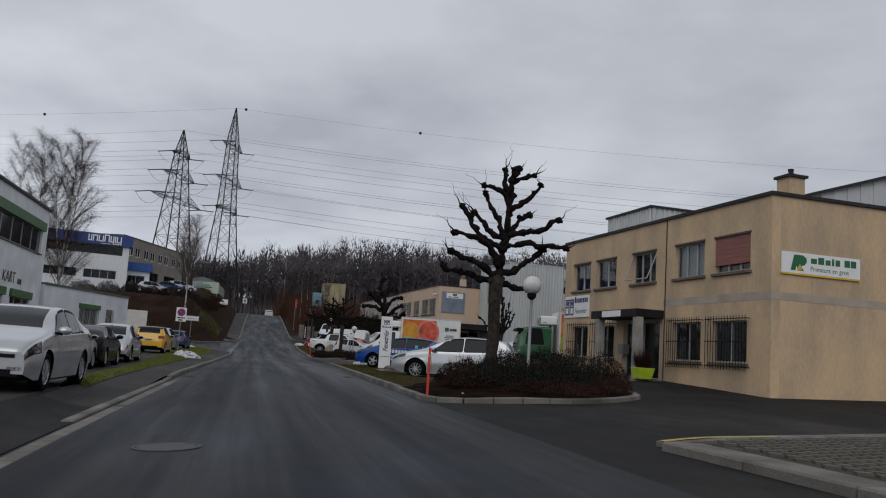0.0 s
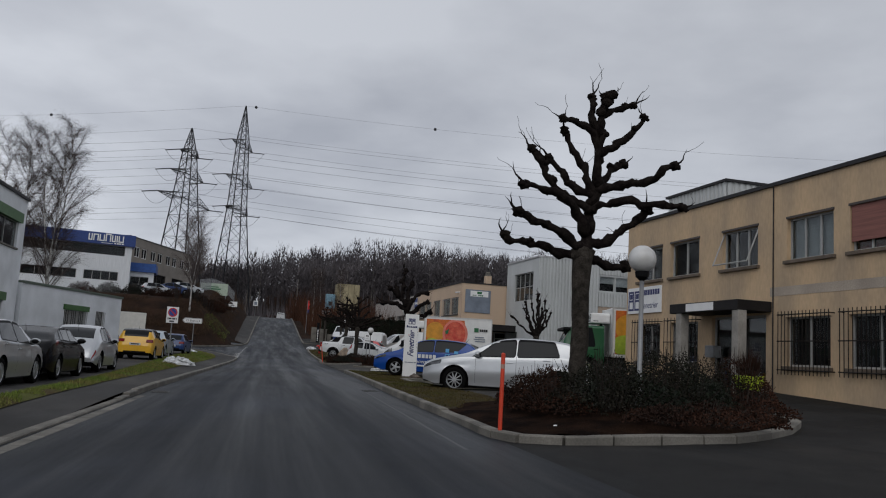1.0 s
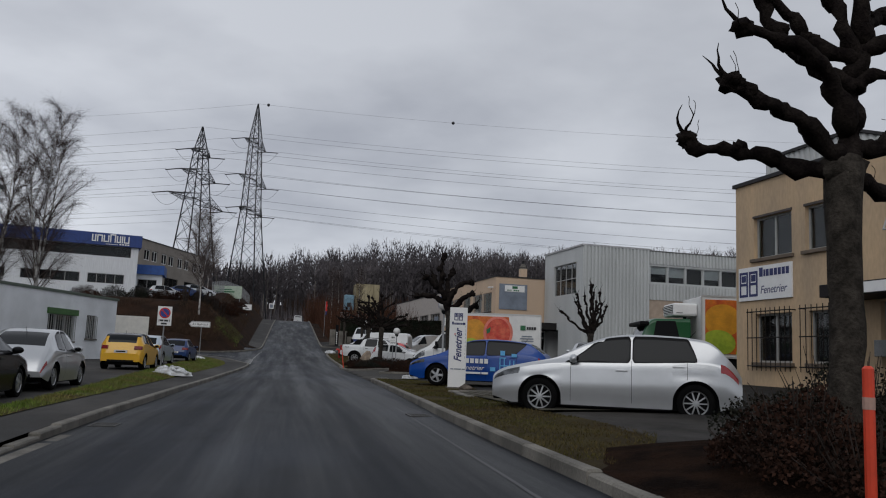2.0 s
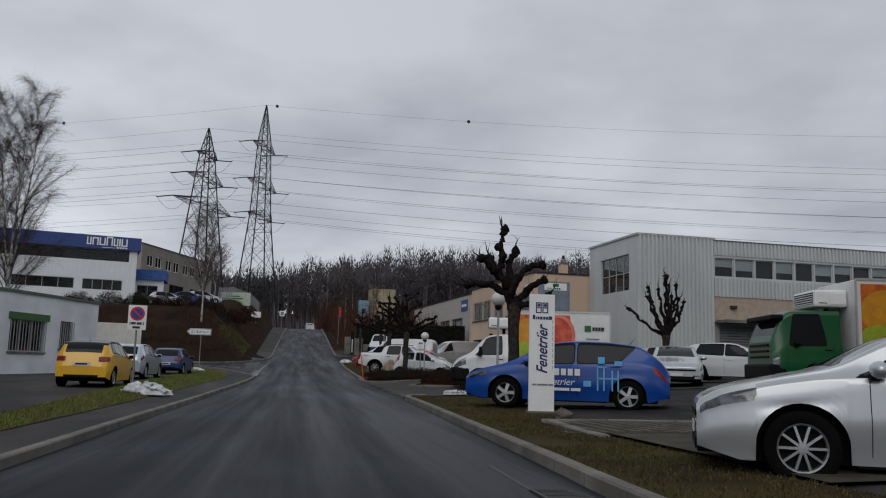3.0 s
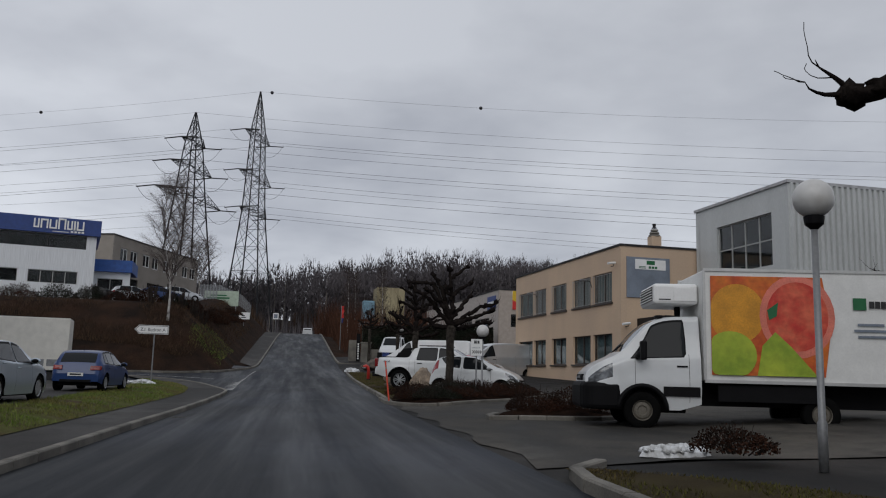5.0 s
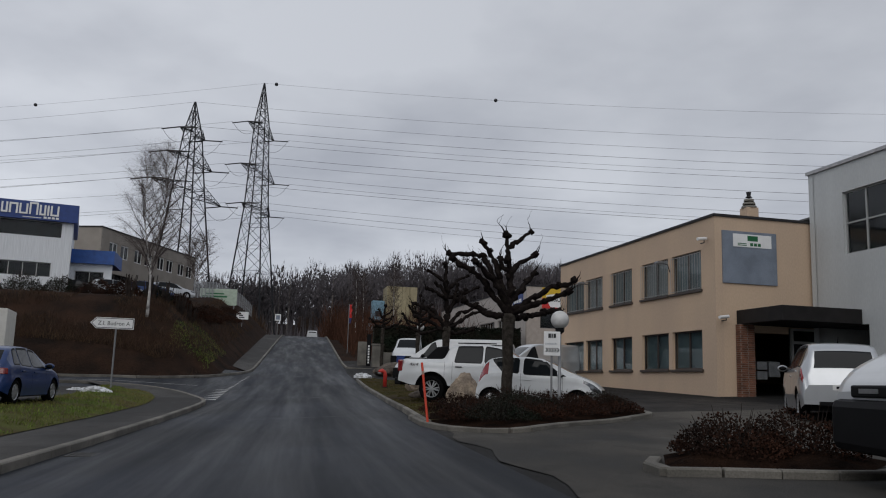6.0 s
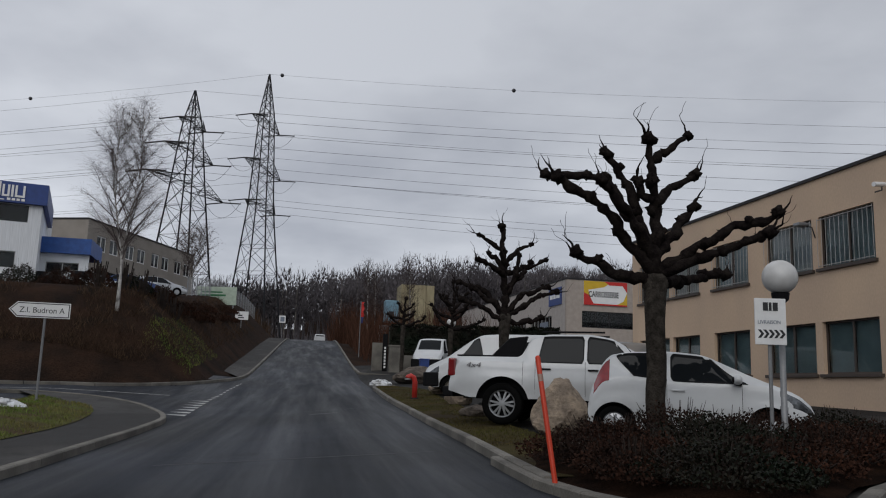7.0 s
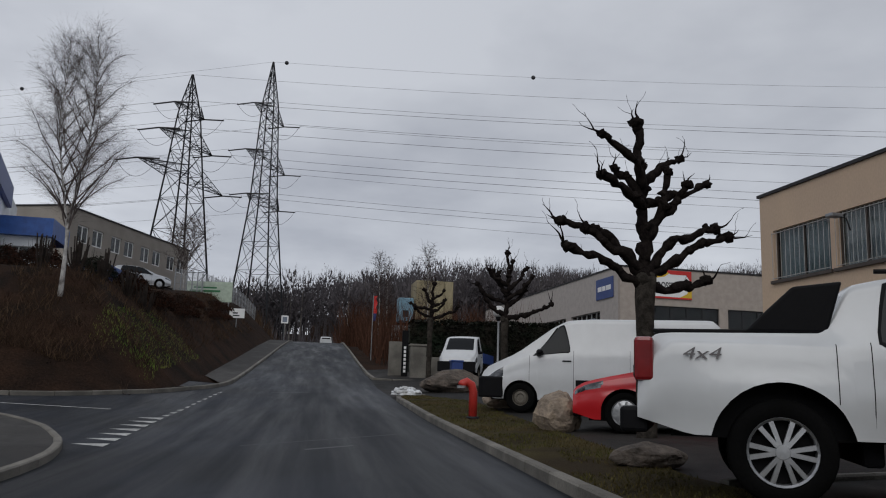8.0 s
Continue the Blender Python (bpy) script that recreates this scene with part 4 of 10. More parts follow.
def ribbed_building():
    """The grey hall with ribbed cladding: a tall head block and a long wing with a window band."""
    m0 = pose(21.45, 69.4, 0, 0, 0, TURN_B)
    b = thing("ribbed_hall", "pale grey ribbed-metal industrial hall with a taller stair block", "building", m0)
    z0 = 0.9
    # head block: front 5 m, street side 6 m
    part("wall", rib_mesh(5.0, z0, 9.6, pitch=0.26), GREYCLAD, b)
    sm = pose(0, 6.6, 0, 0, 0, -90)
    hole = (1.5, 5.5, 6.4, 8.6)
    part("wall", wall_mesh(6.6, z0, 9.6, [hole, (0.05, 2.5, 1.36, 3.95)], 0.25, 0, 0.25), GREYCLAD, b, "smooth grey sheet wall", sm)
    window(b, sm, *hole, panes=4, rows=2, frame=WINFRAME, sill=None, blind=None)
    part("wall", rib_mesh(6.6, 6.0, 9.6, pitch=0.26), GREYCLAD, b, "", pose(5.0, 0.25, 0, 0, 0, 90))
    part("wall", wall_mesh(5.0, z0, 9.6, []), GREYCLAD, b, "", pose(5.0, 6.85, 0, 0, 0, 180))
    part("roof", Mesh().box((-0.08, -0.08, 9.6), (5.08, 6.9, 9.72)), mat("light_roof_edge", (0.42, 0.42, 0.43), 0.5, bump=0.05), b)
    # wing
    wm = pose(5.0, 0.12, 0)
    L = 26.0
    wins = [(0.15 + 1.4 * k, 0.15 + 1.4 * k + 1.3, 7.4, 8.55) for k in range(17)]
    part("wall", rib_mesh(L, 8.7, 9.55, pitch=0.26), GREYCLAD, b, "", wm)
    part("wall", wall_mesh(L, 7.3, 8.7, wins), GREYCLAD, b, "grey frames of the window band", wm)
    part("wall", rib_mesh(L, 6.2, 7.3, pitch=0.26), GREYCLAD, b, "", wm)
    part("wall", wall_mesh(L, 4.7, 6.2, []), mat("beige_panel", (0.42, 0.33, 0.255), 0.8, var=0.08, bump=0.15), b, "beige wall band", wm)
    gates = [(0.5, 3.8, z0, 4.5), (4.3, 8.0, z0, 4.5), (8.6, 12.4, z0, 4.5)]
    part("wall", wall_mesh(L, z0, 4.7, gates), mat("grey_render", (0.34, 0.33, 0.32), 0.85, var=0.08, bump=0.15), b, "", pose(5.0, 0.3, 0))
    lv = mat("louvre_grey", (0.19, 0.19, 0.19), 0.6, var=0.1, bump=0.1)
    for a, c, d, e in gates[:2]:
        g = part("roller_gate", Mesh().box((a, 0.14, d), (c, 0.2, e)), lv, b, "grey slatted roller gate", pose(5.0, 0.3, 0))
        z = d + 0.1
        while z < e - 0.1:
            part("slat", Mesh().add([(a, 0.08, z), (c, 0.08, z), (c, 0.135, z + 0.1), (a, 0.135, z + 0.1)], [(0, 1, 2, 3)]).add([(a, 0.08, z), (c, 0.08, z), (c, 0.135, z - 0.02), (a, 0.135, z - 0.02)], [(3, 2, 1, 0)]), lv, g)
            z += 0.16
    a, c, d, e = gates[2]
    window(b, pose(5.0, 0.3, 0), a, c, d, e, panes=9, rows=1, sill=None)
    part("canopy", Mesh().box((0.2, -0.9, 4.6), (20, 0.29, 4.78)), CONCRETE, b, "thin concrete canopy over the gates", pose(5.0, 0.0, 0))
    for k, h in enumerate(wins):
        w = window(b, wm, *h, panes=1, frame=GREYCLAD, sill=None, bar=0.05, blind=None)
        if k % 5 in (0, 1, 3):
            part("roller_blind", Mesh().box((h[0] + 0.05, 0.17, h[2] + (0.45 if k % 2 else 0.62)), (h[1] - 0.05, 0.18, h[3] - 0.05)), WHITE, w)
    part("roof", Mesh().box((0, 0, 9.55), (L + 0.1, 14, 9.63)), GRAVELROOF, b, "", pose(5.0, 0.04, 0))
    part("wall", wall_mesh(L, z0, 9.5, []), GREYCLAD, b, "", pose(5.0 + L, 14, 0, 0, 0, 180))
    lampb = part("wall_lamp", Mesh().box((1.1, -0.2, 5.5), (1.5, 0.1, 5.68)), DARKROOF, b, "", wm, bevel=0.02)
    return m0


ribbed_building()


def kart_hall():
    """The white hall: a tall block with green lintels and a low wing."""
    ang = 90 - 16.5
    m0 = pose(-8.35, 69.9, 0, 0, 0, ang)  # local -x comes back towards the viewer, -y goes to the street
    b = thing("white_hall", "white rendered low hall wing with green window lintels", "building", m0)
    z0 = 0.3
    GREEN = mat("green_lintel", (0.045, 0.135, 0.03), 0.5, var=0.1, bump=0.1)
    L = 11.9
    fm = pose(-L, 0, 0)
    wins = [(4.6, 7.25, 1.72, 3.15), (8.5, 9.6, 1.92, 3.25)]
    part("wall", wall_mesh(L, z0, 4.3, wins), WHITEWALL, b, "", fm)
    part("wall", wall_mesh(14, z0, 4.3, [], 0.3, 0.3, 0.3), WHITEWALL, b, "", pose(0, 0, 0, 0, 0, 90))
    part("wall", wall_mesh(L, z0, 4.3, []), WHITEWALL, b, "", pose(0, 14, 0, 0, 0, 180))
    part("roof", Mesh().box((-L, 0.3, 4.0), (-0.3, 13.7, 4.15)), GRAVELROOF, b)
    part("coping", Mesh().box((-L, -0.08, 4.3), (0.08, 0.36, 4.44)).box((-0.36, 0.36, 4.3), (0.08, 14, 4.44)), mat("green_grey_coping", (0.10, 0.13, 0.10), 0.6, bump=0.1), b)
    for i, h in enumerate(wins):
        w = window(b, fm, *h, panes=3 if i == 0 else 1, frame=WINFRAME if i == 0 else BROWNFRAME, sill=CONCRETE)
        g = Mesh()
        n = 12 if i == 0 else 6
        for k in range(n + 1):
            u = h[0] + (h[1] - h[0]) * k / n
            g.tube([(u, -0.06, h[2]), (u, -0.06, h[3] - 0.05)], 0.02, 4)
        part("window_grille", g, WINFRAME, w)
        if i == 0:
            part("lintel", Mesh().box((h[0] - 0.15, -0.12, h[3] - 0.02), (h[1] + 0.15, 0.1, h[3] + 0.3)), GREEN, w, "green metal lintel")
    # tall block, standing a little proud
    t = thing("white_hall", "tall white rendered hall block with a green-framed window band", "building", pose(-11.95, 58.4, 0, 0, 0, 90))
    T = 34.0
    tm = pose(-T, 0, 0)
    bands = [(T - 13.5, T - 1.2, 6.05, 7.45), (T - 25, T - 14.5, 6.05, 7.45)]
    lows = [(T - 6.5, T - 2.5, 2.0, 3.2), (T - 13, T - 8, 2.0, 3.2), (T - 22, T - 16, 2.0, 3.2)]
    part("wall", wall_mesh(T, z0, 8.8, bands + lows), WHITEWALL, t, "", tm)
    part("wall", wall_mesh(20, z0, 8.8, [], 0.3, 0.3, 0.3), WHITEWALL, t, "", pose(0, 0, 0, 0, 0, 90))
    part("wall", wall_mesh(20, z0, 8.8, [], 0.3, 0.3, 0.3), WHITEWALL, t, "", pose(-T, 20, 0, 0, 0, -90))
    part("wall", wall_mesh(T, z0, 8.8, []), WHITEWALL, t, "", pose(0, 20, 0, 0, 0, 180))
    part("roof", Mesh().box((-T + 0.3, 0.3, 8.4), (-0.3, 19.7, 8.6)), GRAVELROOF, t)
    part("coping", Mesh().box((-T, -0.12, 8.8), (0.1, 0.4, 8.95)).box((-0.4, 0.4, 8.8), (0.1, 20, 8.95)), DARKROOF, t)
    for h in bands:
        w = window(t, tm, *h, panes=6, frame=WINFRAME, sill=CONCRETE)
        part("lintel", Mesh().box((h[0] - 0.3, -0.14, h[3] - 0.02), (h[1] + 0.3, 0.1, h[3] + 0.5)), GREEN, w, "green metal lintel")
    for h in lows:
        w = window(t, tm, *h, panes=3, frame=WINFRAME, sill=CONCRETE)
        part("lintel", Mesh().box((h[0] - 0.2, -0.14, h[3] - 0.02), (h[1] + 0.2, 0.1, h[3] + 0.4)), GREEN, w, "green metal lintel")
    sg = thing("wall_letters", "bronze metal letters on the white wall", "sign", pose(-11.96, 49.95, 3.92, 0, 0, 90))
    BRONZE = mat("bronze_letter", (0.085, 0.065, 0.045), 0.6, bump=0.1)
    words("KART", 0.85, BRONZE, sg, pose(0, -0.03, 0), "lettering", width=1.15)
    bars_of(0.8, 0.3, [(0, 0, 0.4, 1), (0.55, 0, 0.4, 1)], BRONZE, sg, pose(3.0, -0.03, 0), "small_lettering")
    # white box body parked beyond the wing
    tr = thing("box_trailer", "white box body standing behind the hall wing", "trailer", pose(-10.6, 82.3, 0.62, 0, 0, 10))
    part("box", Mesh().box((-2.4, 0, 0.75), (2.3, 2.4, 3.25)), mat("cream_box", (0.72, 0.70, 0.64), 0.5, var=0.05, bump=0.05), tr, bevel=0.03)
    part("frame", Mesh().box((-2.3, 0.3, 0.45), (2.2, 2.1, 0.745)), DARKROOF, tr)
    bars_of(2.4, 0.4, [(0, 0, 0.1, 0.8), (0.14, 0, 0.16, 0.8), (0.36, 0, 0.1, 0.8), (0.5, 0, 0.2, 0.8), (0.75, 0, 0.2, 0.8)], STEEL, tr, pose(-0.4, -0.002, 0.95))
    for x in (-1.6, 1.5):
        part("wheel", Mesh().lathe([(0, 0), (0.3, 0.0), (0.34, 0.05), (0.34, 0.2), (0.3, 0.25), (0, 0.25)], 20, pose(x, 0.32, 0.34, 90, 0, 0)), DARKROOF, tr)


kart_hall()


def blue_band_building():
    """The white showroom with a blue roof band, up on the bank."""
    m0 = pose(-15.3, 116.8, 0, 0, 0, 14)
    b = thing("showroom_building", "white showroom with a deep blue roof band on the bank", "building", m0)
    z0, z1 = 7.0, 14.2
    L, D = 30.0, 16.0
    fm = pose(-L, 0, 0)
    up = [(1.0, L - 0.8, 11.7, 12.85)]
    low = [(L - 5.2, L - 1.3, 8.6, 9.7), (L - 12, L - 6, 8.6, 9.7), (L - 20, L - 13.5, 8.6, 9.7)]
    part("wall", wall_mesh(L, z0, z1, up + low), mat("white_panel_cladding", (0.70, 0.72, 0.74), 0.6, var=0.05, fine=3, bump=0.2, stretch=(6, 1, 0.2)), b, "", fm)
    part("wall", wall_mesh(D, z0, z1, [], 0.3, 0.3, 0.3), WHITEWALL, b, "", pose(0, 0, 0, 0, 0, 90))
    part("wall", wall_mesh(L, z0, z1, []), WHITEWALL, b, "", pose(0, D, 0, 0, 0, 180))
    part("wall", wall_mesh(D, z0, z1, [], 0.3, 0.3, 0.3), WHITEWALL, b, "", pose(-L, D, 0, 0, 0, -90))
    part("roof", Mesh().box((-L + 0.3, 0.3, z1 - 0.4), (-0.3, D - 0.3, z1 - 0.2)), GRAVELROOF, b)
    fas = part("roof_band", Mesh().box((-L - 0.3, -0.35, 12.9), (0.3, -0.01, z1 + 0.1)).box((0.01, -0.01, 12.9), (0.3, 9.0, z1 + 0.1)), BLUE, b, "deep blue roof band", bevel=0.02)
    window(b, fm, *up[0], panes=18, frame=DARKROOF, sill=None)
    for h in low:
        window(b, fm, *h, panes=4, frame=WINFRAME, sill=None)
    sg = thing("roof_band_sign", "white block lettering shapes on the blue band", "sign", m0 @ pose(-5.1, -0.37, 13.15))
    mb = Mesh()
    x = 0.0
    for k, (w, h) in enumerate(((0.45, 0.8), (0.6, 0.8), (0.6, 0.8), (0.62, 0.95), (0.45, 0.8), (0.14, 0.8), (0.6, 0.8))):
        o = part("letter_block", Mesh().box((x, -0.05, 0.12), (x + 0.13, 0, 0.12 + h)).box((x + w - 0.13, -0.05, 0.12), (x + w, 0, 0.12 + h)).box((x + 0.13, -0.05, 0.12 if k % 2 == 0 else h - 0.02), (x + w - 0.13, 0, 0.25 if k % 2 == 0 else h + 0.12)) if w > 0.2 else Mesh().box((x, -0.05, 0.12), (x + w, 0, 0.12 + h)), WHITE, sg)
        x += w + 0.09
    bars_of(2.6, 0.16, [(0.0, 0, 0.5, 0.35), (0.56, 0, 0.08, 1), (0.67, 0, 0.08, 1), (0.78, 0, 0.08, 1), (0.89, 0, 0.08, 1)], WHITE, sg, pose(1.5, -0.002, -0.12))
    # entrance box beside it
    e = thing("entrance_annex", "low annex with a bright blue fascia and white posts", "building", pose(-16.3, 120.0, 0, 0, 0, 4))
    part("wall", wall_mesh(3.4, z0, 10.2, [(0.6, 2.8, z0, 9.6)]), WHITEWALL, e)
    part("fascia", Mesh().box((-0.1, -0.5, 10.2), (3.6, 4.0, 11.3)), mat("bright_blue", (0.02, 0.09, 0.34), 0.45, bump=0.05), e)
    window(e, pose(0, 0, 0), 0.6, 2.8, z0, 9.6, panes=2, sill=None)


blue_band_building()


def taupe_building():
    """The grey-brown block further up."""
    p, q = Vector((-21.0, 150.5)), Vector((-13.2, 174.5))
    ang = math.degrees(math.atan2(q.y - p.y, q.x - p.x))
    m0 = pose(q.x, q.y, 0, 0, 0, ang - 180)
    L, D, z0, z1 = (q - p).length, 14.0, 10.5, 18.3
    # seen from the street the facade's outer side looks to +x
    m0 = pose(p.x, p.y, 0, 0, 0, ang)
    b = thing("workshop_block", "grey-brown rendered two-storey workshop block with paired windows", "building", m0)
    ups = []
    for k in range(4):
        u = 1.9 + 6.0 * k
        ups += [(u, u + 1.9, 15.2, 16.9), (u + 2.6, u + 4.5, 15.2, 16.9)]
    ups = [h for h in ups if h[1] < L - 0.5]
    lows = [(2.0, 7.0, 11.4, 13.2), (9.5, 14.5, 11.4, 13.2), (17, 22, 11.4, 13.2)]
    part("wall", wall_mesh(L, z0, z1, ups + lows), TAUPE, b)
    part("wall", wall_mesh(D, z0, z1, [], 0.3, 0.3, 0.3), TAUPE, b, "", pose(0, D, 0, 0, 0, -90))
    part("wall", wall_mesh(D, z0, z1, [], 0.3, 0.3, 0.3), TAUPE, b, "", pose(L, 0, 0, 0, 0, 90))
    part("wall", wall_mesh(L, z0, z1, []), TAUPE, b, "", pose(L, D, 0, 0, 0, 180))
    part("roof", Mesh().box((0.3, 0.3, z1 - 0.4), (L - 0.3, D - 0.3, z1 - 0.2)), GRAVELROOF, b)
    part("coping", Mesh().box((-0.1, -0.1, z1), (L + 0.1, 0.4, z1 + 0.14)).box((-0.1, 0.4, z1), (0.4, D, z1 + 0.14)), DARKROOF, b)
    for h in ups:
        w = window(b, pose(0, 0, 0), *h, panes=2, frame=WHITE, sill=None, bar=0.12)
    for h in lows:
        window(b, pose(0, 0, 0), *h, panes=3, frame=BROWNFRAME, sill=None)
    part("vertical_strip", Mesh().box((0.0, -0.02, z0), (0.35, 0, z1)), mat("pale_corner", (0.34, 0.31, 0.27), 0.8, bump=0.1), b)


taupe_building()


def bodywork_shop():
    """The grey-beige body shop with its yellow and red sign."""
    m0 = pose(21.1, 116.1, 0, 0, 0, TURN_B)
    b = thing("body_shop", "grey-beige rendered body shop with dark strip windows", "building", m0)
    GB = mat("grey_beige_render", (0.40, 0.345, 0.30), 0.85, var=0.07, bump=0.15)
    z0, z1 = 2.6, 9.75
    s = [(1.2, 6.6, 6.3, 7.5), (7.2, 12.5, 6.3, 7.5), (13.5, 15.5, 6.3, 7.5)]
    part("wall", wall_mesh(22, z0, z1, s), GB, b)
    for h in s:
        window(b, pose(0, 0, 0), *h, panes=5 if h[1] - h[0] > 4 else 2, frame=DARKROOF, sill=None)
    wm = pose(0, 30, 0, 0, 0, -90)
    w = [(2.0, 8.0, 5.9, 7.3), (9.5, 15, 5.9, 7.3), (16, 21, 5.9, 7.3), (22.0, 27, 5.9, 7.3)]
    part("wall", wall_mesh(30, z0, z1, w, 0.3, 0, 0.3), mat("pale_shop_render", (0.44, 0.40, 0.37), 0.85, var=0.06, bump=0.15), b, "", wm)
    for h in w:
        window(b, wm, *h, panes=6, frame=WINFRAME, sill=None)
    part("roof", Mesh().box((-0.05, -0.05, z1), (22, 30, z1 + 0.1)), DARKROOF, b)
    part("wall", wall_mesh(30, z0, z1, []), GB, b, "", pose(22, 0, 0, 0, 0, 90))
    part("wall", wall_mesh(22, z0, z1, []), GB, b, "", pose(22, 30, 0, 0, 0, 180))
    sg = thing("body_shop_sign", "white sign with yellow and red corners reading CARROSSERIE", "sign", m0 @ pose(1.3, -0.02, 7.95))
    part("board", Mesh().box((0, -0.06, 0), (3.4, 0, 1.75)), WHITE, sg, bevel=0.01)
    part("yellow_corner", Mesh().prism([(0, 0.0), (0.7, 0), (0.35, 1.1), (1.6, 1.35), (2.2, 1.75), (0, 1.75)], 0, 0.004), YELLOWINK, sg, "", pose(0, -0.061, 0, 90, 0, 0))
    part("red_corner", Mesh().prism([(0.0, 0), (3.4, 0), (3.4, 0.1), (0.75, 0.12), (0.42, 0.7), (0, 0.9)], 0, 0.004), REDINK, sg, "", pose(0, -0.066, 0, 90, 0, 0))
    part("red_top", Mesh().prism([(1.6, 1.75), (3.4, 1.75), (3.4, 1.0), (3.05, 1.5), (2.0, 1.5)], 0, 0.004), REDINK, sg, "", pose(0, -0.0655, 0, 90, 0, 0))
    part("yellow_edge", Mesh().prism([(2.6, 0.1), (3.4, 0.1), (3.4, 1.0), (3.1, 0.35)], 0, 0.004), YELLOWINK, sg, "", pose(0, -0.0662, 0, 90, 0, 0))
    words("CARROSSERIE", 0.58, BLACKINK, sg, pose(0.36, -0.070, 0.60), width=0.66, weight=0.012)
    bl = thing("small_wall_sign", "small dark blue sign on the shop's street wall", "sign", m0 @ wm @ pose(26.5, -0.02, 8.0))
    part("board", Mesh().box((0, -0.05, 0), (2.6, 0, 1.3)), BLUE, bl)
    bars_of(2.0, 0.3, [(0, 0, 0.3, 1), (0.35, 0, 0.25, 1), (0.65, 0, 0.35, 1)], WHITE, bl, pose(0.3, -0.051, 0.5))
    part("small_unit", Mesh().box((0, 0, 0), (1.8, 0.02, 0.9)), SIGNGREY, bl, "", pose(-2, -0.01, -2))


bodywork_shop()


def silo():
    m0 = pose(15.0, 156, 0, 0, 0, 2)
    s = thing("silo", "stained cream panelled silo with a pale blue tank beside it", "silo", m0)
    CREAM = mat("stained_cream_panel", (0.36, 0.31, 0.19), 0.8, var=0.12, scale=0.7, fine=6, bump=0.1, second=(0.20, 0.165, 0.095), stretch=(1, 1, 0.25))
    for k in range(4):
        part("panel", Mesh().box((-1.95 + k * 0.98, -1.9, 8.6), (-1.95 + k * 0.98 + 0.95, 1.9, 13.4)), CREAM, s, bevel=0.03)
    part("stand", Mesh().box((-1.7, -1.6, 4.0), (1.7, 1.6, 8.6)), STEEL, s)
    part("tank", Mesh().box((-3.75, -1.8, 9.0), (-2.15, -0.3, 11.5)), mat("pale_blue_tank", (0.17, 0.30, 0.38), 0.6, var=0.12, bump=0.1), s, "pale blue boxy tank", bevel=0.12)
    part("slot", Mesh().box((-3.3, -1.83, 9.5), (-2.7, -1.79, 10.2)), DARKROOF, s, "dark opening in the tank")
    part("leg", Mesh().box((-4.2, -1.6, 4.0), (-2.4, -0.4, 8.6)), STEEL, s)


silo()

# ---- pylons and lines ----


def pylon(name, base, top, widths, arms, ax, label):
    """A lattice mast: four tapering legs, crossed braces, cross-arms along ax, a pointed head."""
    bx, by, bz = base
    root = thing(name, label, "pylon", pose(bx, by, bz))
    h = top - bz

    def half(z):
        return lerp(z, [w[0] for w in widths], [w[1] / 2 for w in widths])
    body, brace = Mesh(), Mesh()
    zs = [0.0]
    while zs[-1] < h - 1.2:
        zs.append(min(h, zs[-1] + max(1.4, 1.75 * half(zs[-1]))))
    zs[-1] = h
    q = math.atan2(ax[1], ax[0])
    cor = [(math.cos(q + a), math.sin(q + a)) for a in (math.pi / 4, 3 * math.pi / 4, 5 * math.pi / 4, 7 * math.pi / 4)]

    def corner(k, z):
        r = half(z) * math.sqrt(2)
        return Vector((cor[k % 4][0] * r, cor[k % 4][1] * r, z))
    for k in range(4):
        leg = Mesh().tube([corner(k, z) for z in zs], [0.16 - 0.07 * z / h for z in zs], 4)
        part("leg", leg, PYLON, root)
    for a, b in zip(zs, zs[1:]):
        for k in range(4):
            brace.tube([corner(k, a), corner(k + 1, b)], 0.055, 3, False)
            brace.tube([corner(k + 1, a), corner(k, b)], 0.055, 3, False)
            brace.tube([corner(k, b), corner(k + 1, b)], 0.05, 3, False)
    part("bracing", brace, PYLON, root)
    tips = []
    d = Vector((ax[0], ax[1], 0)).normalized()
    side = Vector((-d.y, d.x, 0))
    for z, reach, th in arms:
        for s in (-1, 1):
            am = Mesh()
            w = half(z)
            tip = d * (s * reach) + Vector((0, 0, z))
            roots = [d * (s * w) + side * (e * w) + Vector((0, 0, z + u)) for e in (-1, 1) for u in (0, th)]
            for r in roots:
                am.tube([r, tip], 0.07, 4)
            for j in range(1, 5):
                t = j / 5
                ps = [r.lerp(tip, t) for r in roots]
                pn = [r.lerp(tip, t - 0.2) for r in roots]
                for i1, i2 in ((0, 1), (2, 3), (0, 2), (1, 3)):
                    am.tube([ps[i1], ps[i2]], 0.035, 3, False)
                    am.tube([pn[i1], ps[i2]], 0.035, 3, False)
            part("cross_arm", am, PYLON, root)
            tips.append(Vector((bx, by, bz)) + tip)
    return root, tips


RB, LB = (-7.7, 218.0, 9.0), (-17.2, 190.0, 11.5)
pyl_r, tips_r = pylon("pylon", RB, 61.3, [(0, 8.0), (26, 3.6), (44, 2.2), (52.3, 0.12)], [(25.6, 7.2, 1.2), (33.0, 8.8, 1.4), (42.0, 6.8, 1.3)], (2.4, 6.6), "tall grey lattice power pylon with three cross-arms")
pyl_l, tips_l = pylon("pylon", LB, 47.1, [(0, 7.4), (20, 3.8), (30, 2.2), (35.6, 0.12)], [(19.8, 11.0, 1.4), (25.2, 7.0, 1.2), (30.0, 4.0, 0.9)], (4.4, 10.0), "second lattice power pylon with long lower cross-arms")

